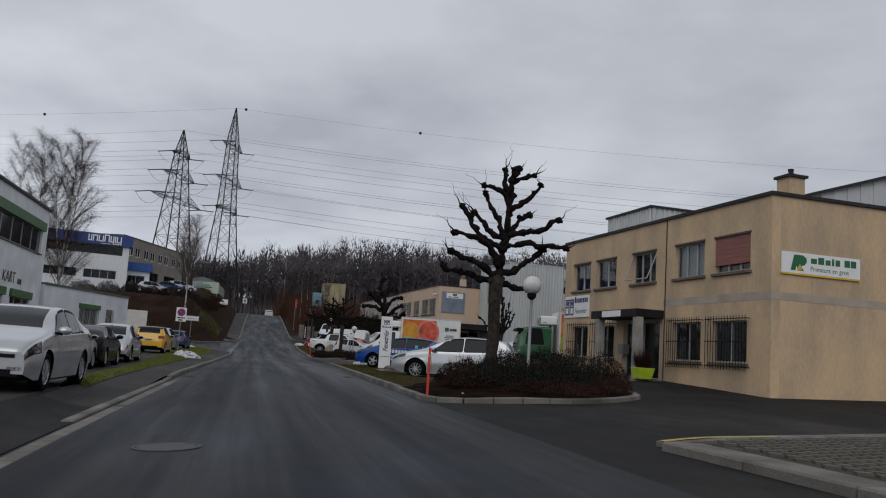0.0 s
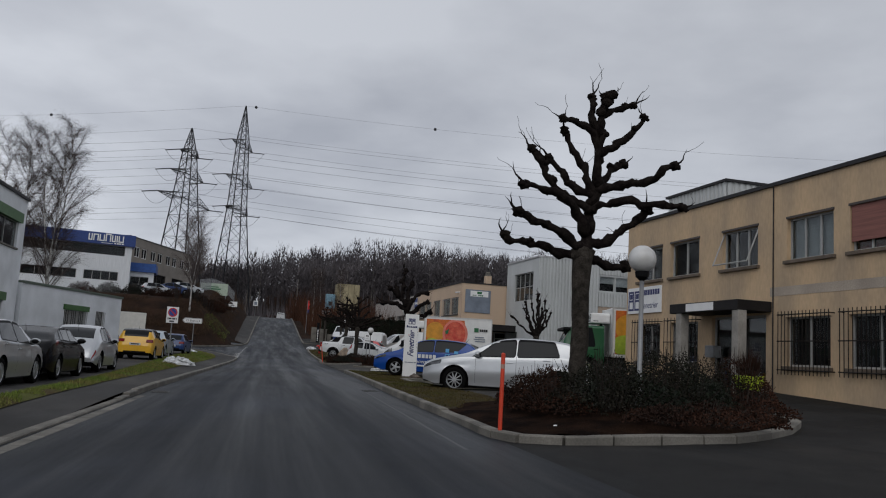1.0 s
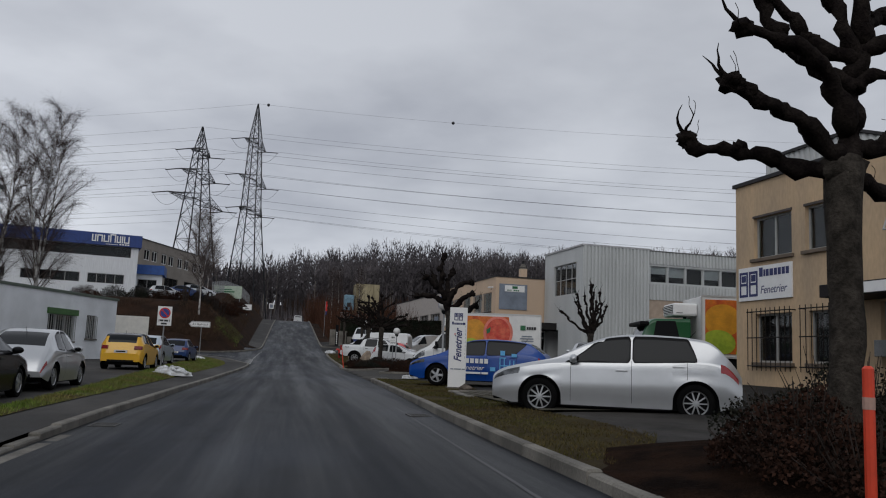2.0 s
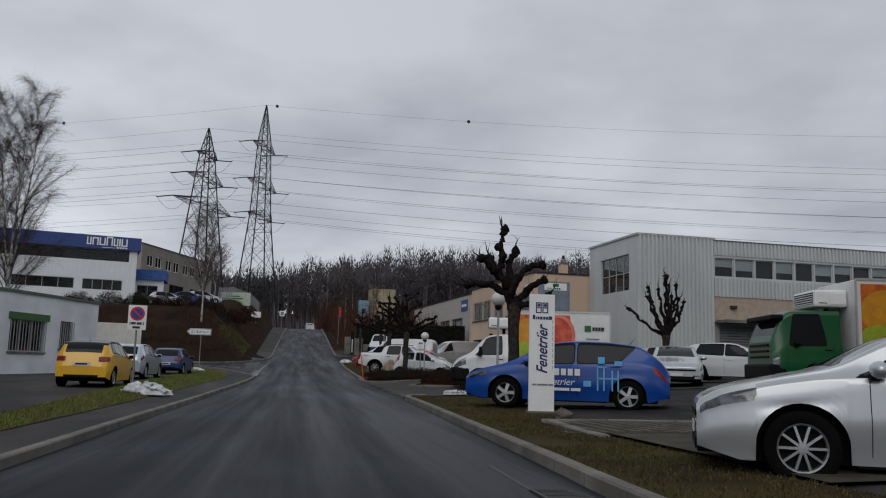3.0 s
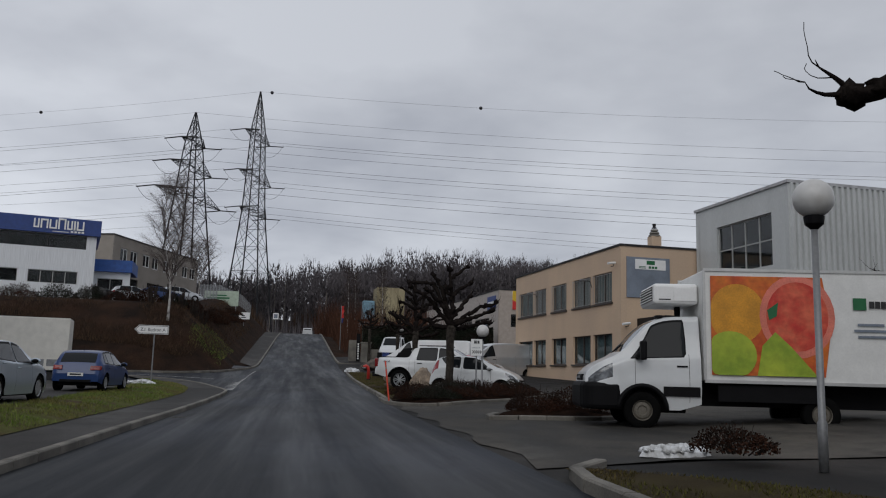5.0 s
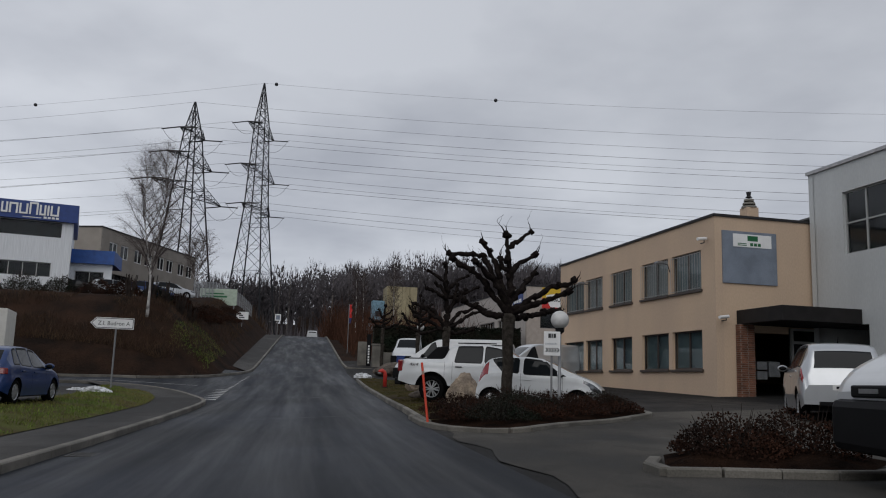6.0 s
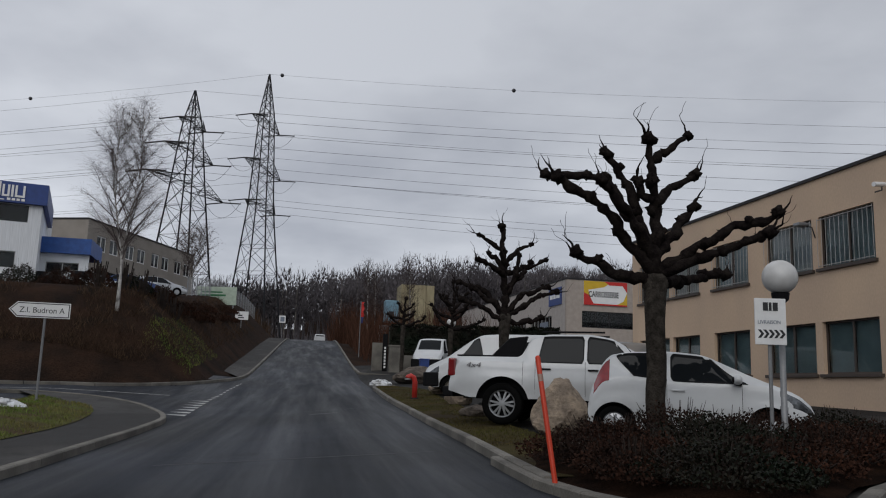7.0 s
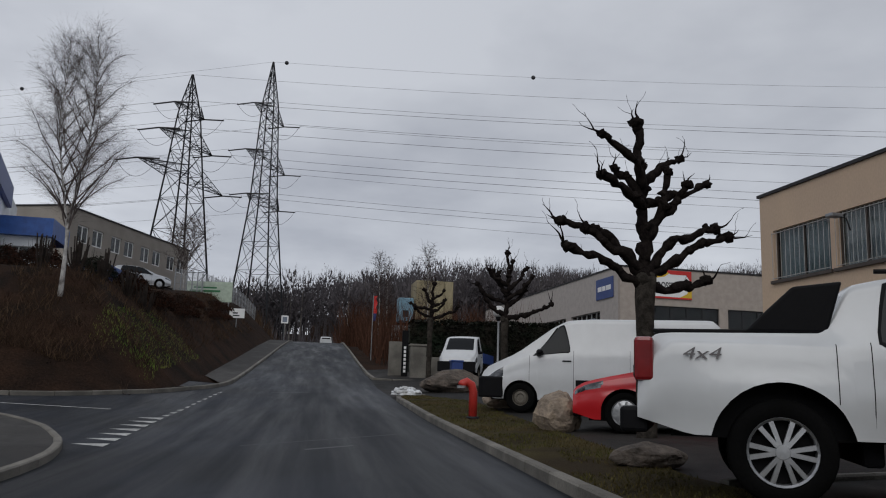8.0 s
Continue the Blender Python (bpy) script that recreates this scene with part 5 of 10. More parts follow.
LINE = Vector((0.944, -0.33, 0))
INSUL = mat("brown_insulator", (0.03, 0.028, 0.028), 0.4, var=0.1, bump=0)


def line_wire(name, p, direction, length, sag, drop, r, label):
    """A hanging wire from a mast to the next one."""
    path = []
    for i in range(25):
        t = i / 24
        q = Vector(p) + direction * (length * t)
        q.z += drop * t - 4 * sag * t * (1 - t)
        path.append(q)
    return tagged(part(name, Mesh().tube(path, r, 4, False), WIRE), label, "cable", "power lines")


for tips, root in ((tips_r, RB), (tips_l, LB)):
    for tp in tips:
        for s in (1, -1):
            line_wire("power_line", tp + LINE * (3.2 * s), LINE * s, 300, 7.0, -6.0 * s, 0.024, "thin dark overhead power line")
            string = tagged(part("insulator", Mesh().tube([tp, tp + LINE * (3.2 * s) + Vector((0, 0, -0.25))], 0.11, 6), INSUL), "dark insulator string at a cross-arm tip", "insulator", "insulators")
        # the slack loop under the arm
        a, c = tp + LINE * 3.2, tp - LINE * 3.2
        lp = [a.lerp(c, i / 10) + Vector((0, 0, -2.6 * 4 * (i / 10) * (1 - i / 10))) for i in range(11)]
        tagged(part("jumper_loop", Mesh().tube(lp, 0.035, 3, False), WIRE), "slack wire loop under a cross-arm", "cable", "power lines")
for top, base in ((61.3, RB), (47.1, LB)):
    for s in (1, -1):
        line_wire("earth_wire", (base[0], base[1], top), LINE * s, 300, 7.5, -6.0 * s, 0.018, "thin earth wire from mast head to mast head")
BALLM = mat("marker_ball_dark", (0.03, 0.03, 0.035), 0.5, var=0.05, bump=0)


def on_line(p, s, along, length=300, sag=7.5, drop=-6.0):
    t = along / length
    q = Vector(p) + LINE * (s * along)
    q.z += drop * s * t - 4 * sag * t * (1 - t)
    return q


for s, d in ((1, 2.6), (1, 48.0), (-1, 52.0)):
    tagged(part("marker_ball", Mesh().blob(on_line((RB[0], RB[1], 61.3), s, d), 0.38, 2), BALLM, smooth=True), "dark aircraft marker ball on the earth wire", "marker ball", "marker balls")

# ---- vehicles ----
TYRE = mat("tyre_rubber", (0.006, 0.006, 0.006), 0.9, var=0.15, fine=40, bump=0.2, spec=0.06)
ALLOY = mat("alloy_rim", (0.45, 0.46, 0.47), 0.35, metal=0.8, var=0.08, bump=0.05)
STEELRIM = mat("steel_rim", (0.15, 0.135, 0.11), 0.6, metal=0.3, var=0.12, bump=0.05)
TRIM = mat("black_trim", (0.006, 0.006, 0.007), 0.6, var=0.1, bump=0.05, spec=0.12)
CARGLASS = glass("car_glass", (0.10, 0.115, 0.12), 0.02)
CARGLASS.node_tree.nodes["Principled BSDF"].inputs["Transmission Weight"].default_value = 0.06
CARGLASS.node_tree.nodes["Principled BSDF"].inputs["Base Color"].default_value = (0.012, 0.014, 0.016, 1)
CARGLASS.node_tree.nodes["Principled BSDF"].inputs["IOR"].default_value = 1.35
CARGLASS.node_tree.nodes["Principled BSDF"].inputs["Specular IOR Level"].default_value = 0.3
LAMPGLASS = mat("clear_lamp", (0.16, 0.17, 0.18), 0.10, metal=0.5, var=0.4, scale=7, fine=16, bump=0.2, coat=1.0, second=(0.025, 0.027, 0.03))
TAILRED = mat("red_lamp", (0.24, 0.008, 0.010), 0.2, var=0.15, fine=10, bump=0.05, coat=0.6)
SEAT = mat("seat_cloth", (0.012, 0.012, 0.014), 0.9, var=0.15, bump=0.1, spec=0.1)
PLATE = mat("plate_white", (0.7, 0.7, 0.68), 0.5, var=0.03, bump=0)


def paint(name, c, metal=0.0, rough=0.32, coat=0.6):
    return mat(name, c, rough, metal=metal, var=0.03, scale=0.8, fine=4, bump=0.0, coat=coat, second=tuple(0.9 * k for k in c))


SILVER = paint("silver_paint", (0.50, 0.515, 0.53), 0.6, 0.30, 0.8)
BLUECAR = paint("royal_blue_paint", (0.001, 0.050, 0.27), 0.0, 0.30, 0.12)
WHITECAR = paint("white_car_paint", (0.60, 0.615, 0.62))
YELLOWCAR = paint("yellow_paint", (0.78, 0.42, 0.012))
BLACKCAR = mat("black_paint", (0.003, 0.003, 0.004), 0.2, var=0.03, bump=0.0, spec=0.22)
NAVYCAR = paint("dark_blue_paint", (0.006, 0.032, 0.13), 0.0, 0.3, 0.25)
REDCAR = paint("red_paint", (0.50, 0.012, 0.018))
GREYBLUE = paint("pale_blue_grey_paint", (0.46, 0.53, 0.60), 0.5, 0.3, 0.8)
GREENTRUCK = paint("green_truck_paint", (0.002, 0.080, 0.024), coat=0.1)
WHEELS = {}


def wheel_meshes(r, width, style):
    key = (round(r, 3), round(width, 3), style)
    if key in WHEELS:
        return WHEELS[key]
    n = 28
    w = width / 2
    rim = r * (0.66 if style != "steel" else 0.55)
    ty = Mesh().lathe([(rim, -w * 0.9), (rim + 0.02, -w), (r - 0.02, -w), (r, -w * 0.75), (r, w * 0.75), (r - 0.02, w), (rim + 0.02, w), (rim, w * 0.9)], n, pose(0, 0, 0, 90, 0, 0))
    ri = Mesh()
    T = pose(0, 0, 0, 90, 0, 0)
    ri.lathe([(rim, w * 0.92), (rim * 0.985, w * 0.98), (rim * 0.92, w * 0.86), (rim * 0.9, w * 0.2)], n, T)
    if style == "steel":
        ri.lathe([(rim * 0.9, w * 0.55), (rim * 0.72, w * 0.75), (rim * 0.5, w * 0.82), (rim * 0.4, w * 0.62), (0, w * 0.66)], n, T)
        for k in range(8):
            a = 2 * math.pi * k / 8
            ri.lathe([(0.001, 0.004), (rim * 0.075, 0.004)], 8, T @ pose(rim * 0.68 * math.cos(a), rim * 0.68 * math.sin(a), w * 0.8))
    elif style == "cap":
        ri.lathe([(rim * 0.92, w * 0.8), (rim * 0.6, w * 0.92), (rim * 0.25, w * 0.97), (0, w * 0.98)], n, T)
        for k in range(9):
            a = 2 * math.pi * k / 9
            ri.box((rim * 0.3, -0.018, w * 0.90), (rim * 0.85, 0.018, w * 1.0), T @ pose(0, 0, 0, 0, 0, math.degrees(a)))
    else:
        ri.lathe([(rim * 0.24, w * 0.84), (rim * 0.2, w * 0.96), (0, w * 0.97)], 18, T)
        count = {"five": 5, "ten": 10, "six": 12}[style]
        for k in range(count):
            a = 360 * k / count if style != "six" else 60 * (k // 2) + (11 if k % 2 else -11)
            h = {"five": 0.13, "ten": 0.05, "six": 0.055}[style] * rim
            M = T @ pose(0, 0, 0, 0, 0, a)
            pts = [Vector((x, s * hh, z)) for x, hh, z in ((rim * 0.15, h * 1.1, w * 0.93), (rim * 0.94, h * (1.3 if style != "ten" else 1.0), w * 0.86)) for s in (-1, 1)]
            low = [Vector((p.x, p.y * 1.1, p.z - 0.035)) for p in pts]
            ri.add([M @ p for p in pts + low], [(0, 2, 3, 1), (4, 5, 7, 6), (0, 4, 6, 2), (1, 3, 7, 5), (2, 6, 7, 3), (0, 1, 5, 4)])
    disc = Mesh().lathe([(rim * 0.9, w * 0.15), (0.0, w * 0.15)], n, T).lathe([(0, -w * 0.9), (rim, -w * 0.9)], n, T)
    WHEELS[key] = (ty.data("wheel", TYRE, True), ri.data("rim", STEELRIM if style == "steel" else ALLOY), disc.data("brake_disc", TRIM))
    return WHEELS[key]


def add_wheel(root, x, y, r, width, style, side):
    ty, ri, di = wheel_meshes(r, width, style)
    w = part("wheel", ty, None, root, "", pose(x, y, r, 0, 0, 0 if side < 0 else 180))
    part("rim", ri, None, w)
    part("brake_disc", di, None, w)


def car(name, label, m, s, body, roof=None, category="car", group="parked cars", rim="five", boxes=True):
    """A vehicle: the body is lofted from cross-sections along its length; the front looks to -x, and the origin is on the ground under the front axle.
    s: length L, width W, wheelbase wb, front overhang xf, wheel radius r, roof line top, waist line belt, windows."""
    root = thing(name, label, category, m, group)
    L, W, r, xf = s["L"], s["W"], s["r"], s["xf"]
    axles = [xf, xf + s["wb"]]
    sill, Ra = s.get("sill", 0.20), r + s.get("gap", 0.055)
    top_line, belt_line = list(s["top"]), list(s["belt"])
    if s.get("bonnet"):
        # the bonnet falls to a low nose, and the waist follows just under it
        cx, cz = s["wind"][0], lerp(s["wind"][0], *zip(*top_line))
        top_line = [(x, z if x >= cx else cz - s["bonnet"] * (cz - z)) for x, z in top_line]
        nose = [(x, lerp(x, *zip(*top_line)) - 0.045 - 0.02 * x) for x in (0.0, 0.08, 0.2, 0.4, 0.7)]
        belt_line = nose + [(x, z) for x, z in belt_line if x > max(0.9, cx - 0.05)]
    tx, tz = zip(*top_line)
    bx, bz = zip(*belt_line)

    def eased(x, px, pz, w):
        """A line through the points with its corners rounded off."""
        w = min(w, x + 0.012, L - x + 0.012)
        return sum(lerp(x + w * k / 3, px, pz) for k in range(-3, 4)) / 7
    tumble = s.get("tumble", 0.30)
    xs = {0.0, L, *tx, *bx}
    for a, b in s["side"]:
        xs |= {a, b}
    for a in s.get("wind", ()):
        xs.add(a)
    for a in s.get("rear", ()):
        xs.add(a)
    for k in ("head", "tail"):
        if s.get(k):
            xs |= set(s[k][:2])
    for c in axles:
        xs |= {c + Ra * math.cos(math.pi * k / 16) for k in range(17)}
    xs |= {L * k / 60 for k in range(61)}
    xs = sorted(x for x in xs if -1e-6 <= x <= L + 1e-6)
    xs = [x for i, x in enumerate(xs) if i == 0 or x - xs[i - 1] > 0.004]
    xs[-1] = L
    lev = [0, 0.1, 0.24, 0.4, 0.56, 0.7, 0.83, 0.93, 1.0]
    rf, rr = s.get("rf", 0.5), s.get("rr", 0.35)
    nf, nr = s.get("nf", 0.16), s.get("nr", 0.10)

    def section(x):
        f = 1.0
        if x < rf:
            f -= nf * (1 - x / rf) ** 2.2
        if x > L - rr:
            f -= nr * (1 - (L - x) / rr) ** 2.2
        top = eased(x, tx, tz, s.get("ease", 0.11))
        belt = min(eased(x, bx, bz, 0.14), top - 0.03)
        zb = sill + (0.10 * (1 - x / 0.35) if x < 0.35 else 0) + (0.12 * (1 - (L - x) / 0.4) if x > L - 0.4 else 0)
        flare = 0.0
        for c in axles:
            if abs(x - c) < Ra:
                zb = max(zb, r + math.sqrt(Ra * Ra - (x - c) ** 2))
            if abs(x - c) < Ra * 1.5:
                flare = max(flare, s.get("flare", 0.012) * (1 - (abs(x - c) / (Ra * 1.5)) ** 2))
        zb = min(zb, belt - 0.06)
        hw = W / 2 * f
        pts = []
        z_low, z_mid = sill, belt
        for t in lev:
            z = zb + (belt - zb) * t
            q = (z - sill) / max(0.05, belt - sill)
            w = hw * (0.94 + 0.06 * math.sin(math.pi * min(1, max(0, 0.08 + 0.80 * q)))) + flare * (1 - q)
            w -= 0.010 * math.exp(-((q - 0.72) / 0.07) ** 2) + 0.012 * math.exp(-((q - 0.16) / 0.10) ** 2)
            pts.append((w, z))
        wb = pts[-1][0]
        h = top - belt
        wt = max(0.25, wb - 0.015 - tumble * h - 0.06 * min(1, h / 0.2))
        we = wb + (wt - wb) * 0.86
        pts += [(wb - 0.012 - (wb - we) * 0.06, belt + h * 0.07), (we + 0.0, belt + h * 0.84), (we - (we - wt) * 0.45, belt + h * 0.95), (wt * 0.84, belt + h * 0.99), (wt * 0.45, top + 0.008), (0.0, top + 0.012)]
        return pts, h
    secs = [section(x) for x in xs]
    n = len(secs[0][0])
    full = [[(x, -w, z) for w, z in p] + [(x, w, z) for w, z in reversed(p[:-1])] for x, (p, h) in zip(xs, secs)]
    cols = 2 * n - 1
    bins = {}

    def put(key, i, j):
        mb = bins.setdefault(key, (Mesh(), {}))
        ids = []
        for a, b in ((i, j), (i, j + 1), (i + 1, j + 1), (i + 1, j)):
            if (a, b) not in mb[1]:
                mb[1][(a, b)] = len(mb[0].v)
                mb[0].v.append(full[a][b])
            ids.append(mb[1][(a, b)])
        mb[0].f.append(tuple(reversed(ids)))
    for i in range(len(xs) - 1):
        xm = (xs[i] + xs[i + 1]) / 2
        h = secs[i][1]
        for j in range(cols - 1):
            jj = j if j < n - 1 else cols - 2 - j
            left = "l" if j < n - 1 else "r"
            key = "body"
            if jj >= 12 and s.get("wind") and s["wind"][0] < xm < s["wind"][1]:
                key = "windscreen"
            if jj >= 12 and s.get("rear") and s["rear"][0] < xm < s["rear"][1]:
                key = "rearwin"
            if "head" in s and s["head"][0] < xm < s["head"][1] and s["head"][2] <= jj <= s["head"][3]:
                key = "head" + left
            if s.get("tail") and s["tail"][0] < xm < s["tail"][1] and s["tail"][2] <= jj <= s["tail"][3]:
                key = "tail" + left
            if key == "body" and roof is not None and jj >= 10 and s["roofspan"][0] < xm < s["roofspan"][1]:
                key = "roof"
            if key == "body" and s.get("dark_low") and jj <= 1:
                key = "cladding"
            put(key, i, j)
    for e in (0, -1):
        mb = bins["body"][0]
        k = len(mb.v)
        ring = full[e]
        mb.v.extend(ring)
        for j in range(n - 1):
            mb.f.append((k + j, k + j + 1, k + cols - 2 - j, k + cols - 1 - j) if j < n - 2 else (k + j, k + j + 1, k + j + 2))
    names = {"body": ("body", body, ""), "windscreen": ("windscreen", CARGLASS, ""), "rearwin": ("rear_window", CARGLASS, ""), "roof": ("roof", roof, ""), "cladding": ("sill_trim", TRIM, "")}
    for key, (mb, _) in bins.items():
        if key.startswith("head"):
            part("headlight", mb, LAMPGLASS, root, "clear headlight", smooth=True)
        elif key.startswith("tail"):
            part("tail_light", mb, TAILRED, root, "red tail light", smooth=True)
        else:
            nm, mt, lb = names[key]
            part(nm, mb, mt, root, lb, smooth=True)


    def side_w(x, z):
        """Half width of the body at a place on its side."""
        i = max(0, min(len(xs) - 2, int(np.searchsorted(xs, x)) - 1))
        f = (x - xs[i]) / (xs[i + 1] - xs[i])
        out = 0.0
        for k, g in ((i, 1 - f), (i + 1, f)):
            p = secs[k][0]
            out += g * lerp(z, [q[1] for q in p], [q[0] for q in p])
        return out

    def pane(x0, x1, front, rear, grow, proud, sd):
        """A side window: follows waist and roof line, with slanted ends and rounded corners."""
        mb = Mesh()
        x0, x1 = x0 - grow, x1 + grow
        n, rows = 30, 4
        for i in range(n + 1):
            u = i / n
            u = u * u * (3 - 2 * u) * 0.5 + u * 0.5
            x = x0 + (x1 - x0) * u
            lo = eased(x, bx, bz, 0.14) + 0.025 - grow
            hi = lo + 0.86 * (eased(x, tx, tz, 0.11) - lo) - 0.012 + 2 * grow
            k0, k1 = (x - x0 + 0.02) / max(0.02, front), (x1 - x + 0.02) / max(0.02, abs(rear))
            if front > 0:
                hi = min(hi, lo + (hi - lo) * min(1.0, k0) ** 0.9)
            c = min(1.0, (x - x0) / 0.05 + 0.35, (x1 - x) / 0.05 + 0.35)
            if rear < 0:
                hi = min(hi, lo + (hi - lo) * min(1.0, k1) ** 0.8)
            else:
                lo = max(lo, hi - (hi - lo) * min(1.0, k1) ** 0.8)
            m0, hh = (lo + hi) / 2, (hi - lo) / 2 * (0.55 + 0.45 * c)
            for r2 in range(rows + 1):
                z = m0 + hh * (2 * r2 / rows - 1)
                mb.v.append((x, sd * (side_w(x, z) + proud), z))
        w = rows + 1
        mb.f = [((i * w + j, (i + 1) * w + j, (i + 1) * w + j + 1, i * w + j + 1) if sd < 0 else (i * w + j, i * w + j + 1, (i + 1) * w + j + 1, (i + 1) * w + j)) for i in range(n) for j in range(rows)]
        return mb
    for sd in (-1, 1):
        for k, (a, b2) in enumerate(s["side"]):
            front = s.get("slant", 0.55) if k == 0 else 0.0
            rear = s.get("rearcut", -0.16) if k == len(s["side"]) - 1 else -0.0
            fr = part("window_frame", pane(a, b2, front, rear, 0.022, 0.003, sd), TRIM, root, "black window surround", smooth=True)
            part("side_window", pane(a, b2, front, rear, 0.0, 0.007, sd), CARGLASS, fr, "dark side window", smooth=True)
    if not s.get("tail") and s.get("lamps", True):
        tzz, thh, tin = s.get("tz", 0.80), s.get("th", 0.17), s.get("tail_in", 0.20)
        tl0 = s.get("tl", 0.25)
        for sd in (-1, 1):
            i = min(range(len(xs)), key=lambda k: abs(xs[k] - (L - 0.14)))
            w = max(q[0] for q in secs[i][0][:9])
            tl = Mesh()
            y1, y0 = sd * (w + 0.012), sd * (w - tin)
            tl.add([(L - 0.05 - tl0, y1, tzz), (L - 0.05, y1 - sd * 0.05, tzz), (L + 0.012, y0, tzz), (L - 0.05 - tl0, y0, tzz), (L - 0.07 - tl0, y1 - sd * 0.01, tzz + thh), (L - 0.10, y1 - sd * 0.06, tzz + thh), (L - 0.03, y0, tzz + thh), (L - 0.07 - tl0, y0, tzz + thh)],
                   [(3, 2, 1, 0), (4, 5, 6, 7), (0, 1, 5, 4), (1, 2, 6, 5), (2, 3, 7, 6), (3, 0, 4, 7)])
            part("tail_light", tl, TAILRED, root, "red tail light", bevel=0.02)
    # underside, cabin and seats
    top_mid = lerp(xf + s["wb"] * 0.5, bx, bz)
    part("underbody", Mesh().box((0.25, -W / 2 + 0.23, sill - 0.02), (L - 0.25, W / 2 - 0.23, sill + 0.30)), TRIM, root)
    for a in axles:
        if a < L:
            part("wheel_well", Mesh().box((a - Ra - 0.02, -W / 2 + 0.26, sill), (a + Ra + 0.02, W / 2 - 0.26, r + Ra + 0.05)), TRIM, root)
    if s.get("wind"):
        x0 = s["wind"][1]
        part("dashboard", Mesh().box((s["wind"][0] + 0.25, -W / 2 + 0.2, 0.5), (s["wind"][0] + 0.62, W / 2 - 0.2, lerp(s["wind"][0] + 0.3, bx, bz) - 0.02)), SEAT, root, bevel=0.03)
        for y in (-W * 0.2, W * 0.2):
            part("front_seat", Mesh().box((x0 + 0.05, y - 0.22, 0.3), (x0 + 0.5, y + 0.22, 0.55)).box((x0 + 0.48, y - 0.22, 0.3), (x0 + 0.62, y + 0.22, top_mid + 0.15)).box((x0 + 0.50, y - 0.12, top_mid + 0.15), (x0 + 0.6, y + 0.12, top_mid + 0.33)), SEAT, root, bevel=0.03)
        if len(s["side"]) > 1 and s.get("bench", True):
            part("rear_bench", Mesh().box((x0 + 1.35, -W / 2 + 0.25, 0.3), (x0 + 1.5, W / 2 - 0.25, top_mid + 0.05)), SEAT, root, bevel=0.03)
    for x in axles:
        for sd in (-1, 1):
            add_wheel(root, x, sd * (W / 2 - s.get("tw", 0.21) / 2 - 0.02), r, s.get("tw", 0.21), rim, sd)
    # mirrors, handles, seams, plates
    if s["side"]:
        mx = s["side"][0][0] + 0.12
        for sd in (-1, 1):
            zz = lerp(mx, bx, bz) + 0.07
            mir = part("mirror", Mesh().blob((mx + 0.02, sd * (W / 2 + 0.06), zz), 0.125, 3, squash=(0.62, 0.95, 0.60)), s.get("mirror", body), root, smooth=True)
            part("mirror_glass", Mesh().blob((mx + 0.075, sd * (W / 2 + 0.065), zz), 0.085, 2, squash=(0.35, 1.0, 0.62)), TRIM, mir, smooth=True)
            part("mirror_foot", Mesh().box((mx - 0.05, sd * (W / 2 - 0.01) - 0.05, zz - 0.085), (mx + 0.05, sd * (W / 2 - 0.01) + 0.05, zz - 0.03)), TRIM, mir, bevel=0.015)

    def strip_at(x, sd, j0, j1, w=0.0035):
        mb = Mesh()
        i = min(range(len(xs)), key=lambda k: abs(xs[k] - x))
        p = secs[i][0]
        for j in range(j0, j1):
            (wa, za), (wb2, zb2) = p[j], p[j + 1]
            o = 0.003
            mb.face((x - w, sd * (wa + o), za), (x + w, sd * (wa + o), za), (x + w, sd * (wb2 + o), zb2), (x - w, sd * (wb2 + o), zb2))
        return mb
    for x in s.get("seams", ()):
        for sd in (-1, 1):
            part("door_seam", strip_at(x, sd, 1, 9), TRIM, root)
    for x in s.get("handles", ()):
        for sd in (-1, 1):
            i = min(range(len(xs)), key=lambda k: abs(xs[k] - x))
            w, z = secs[i][0][6]
            part("door_handle", Mesh().box((x - 0.1, sd * w - 0.02, z - 0.015), (x + 0.1, sd * w + 0.03, z + 0.015)), s.get("mirror", body), root, bevel=0.006)
    zf = s.get("plate_f", 0.42)
    if boxes:
        wf = W * (1 - nf) * 0.5
        if s.get("bonnet"):
            part("sill_strip", Mesh().box((axles[0] + Ra + 0.05, -W / 2 + 0.05, sill - 0.03), (axles[1] - Ra - 0.05, W / 2 - 0.05, sill + 0.035)), TRIM, root, "", bevel=0.012)
            part("aerial", Mesh().tube([(s.get("aerial", L * 0.80), 0, lerp(s.get("aerial", L * 0.80), tx, tz) - 0.01), (s.get("aerial", L * 0.80) + 0.13, 0, lerp(s.get("aerial", L * 0.80), tx, tz) + 0.14)], [0.008, 0.004], 5), TRIM, root)
            part("front_lip", Mesh().box((0.0, -wf * 0.9, sill + 0.04), (0.20, wf * 0.9, sill + 0.12)), TRIM, root, "", bevel=0.02)
            for sd in (-1, 1):
                part("fog_lamp_recess", Mesh().box((0.0, sd * wf * 0.80 - 0.14, 0.33), (0.10, sd * wf * 0.80 + 0.12, 0.43)), TRIM, root, "", bevel=0.02)
        part("grille", Mesh().box((-0.012, -wf * 0.8, zf + 0.13), (0.03, wf * 0.8, zf + 0.19)).box((-0.012, -wf * 0.75, zf - 0.16), (0.03, wf * 0.75, zf - 0.05)), TRIM, root)
        p = part("number_plate", Mesh().box((-0.02, -0.2, zf - 0.035), (-0.008, 0.2, zf + 0.065)), PLATE, root)
    zr = s.get("plate_r", 0.62)
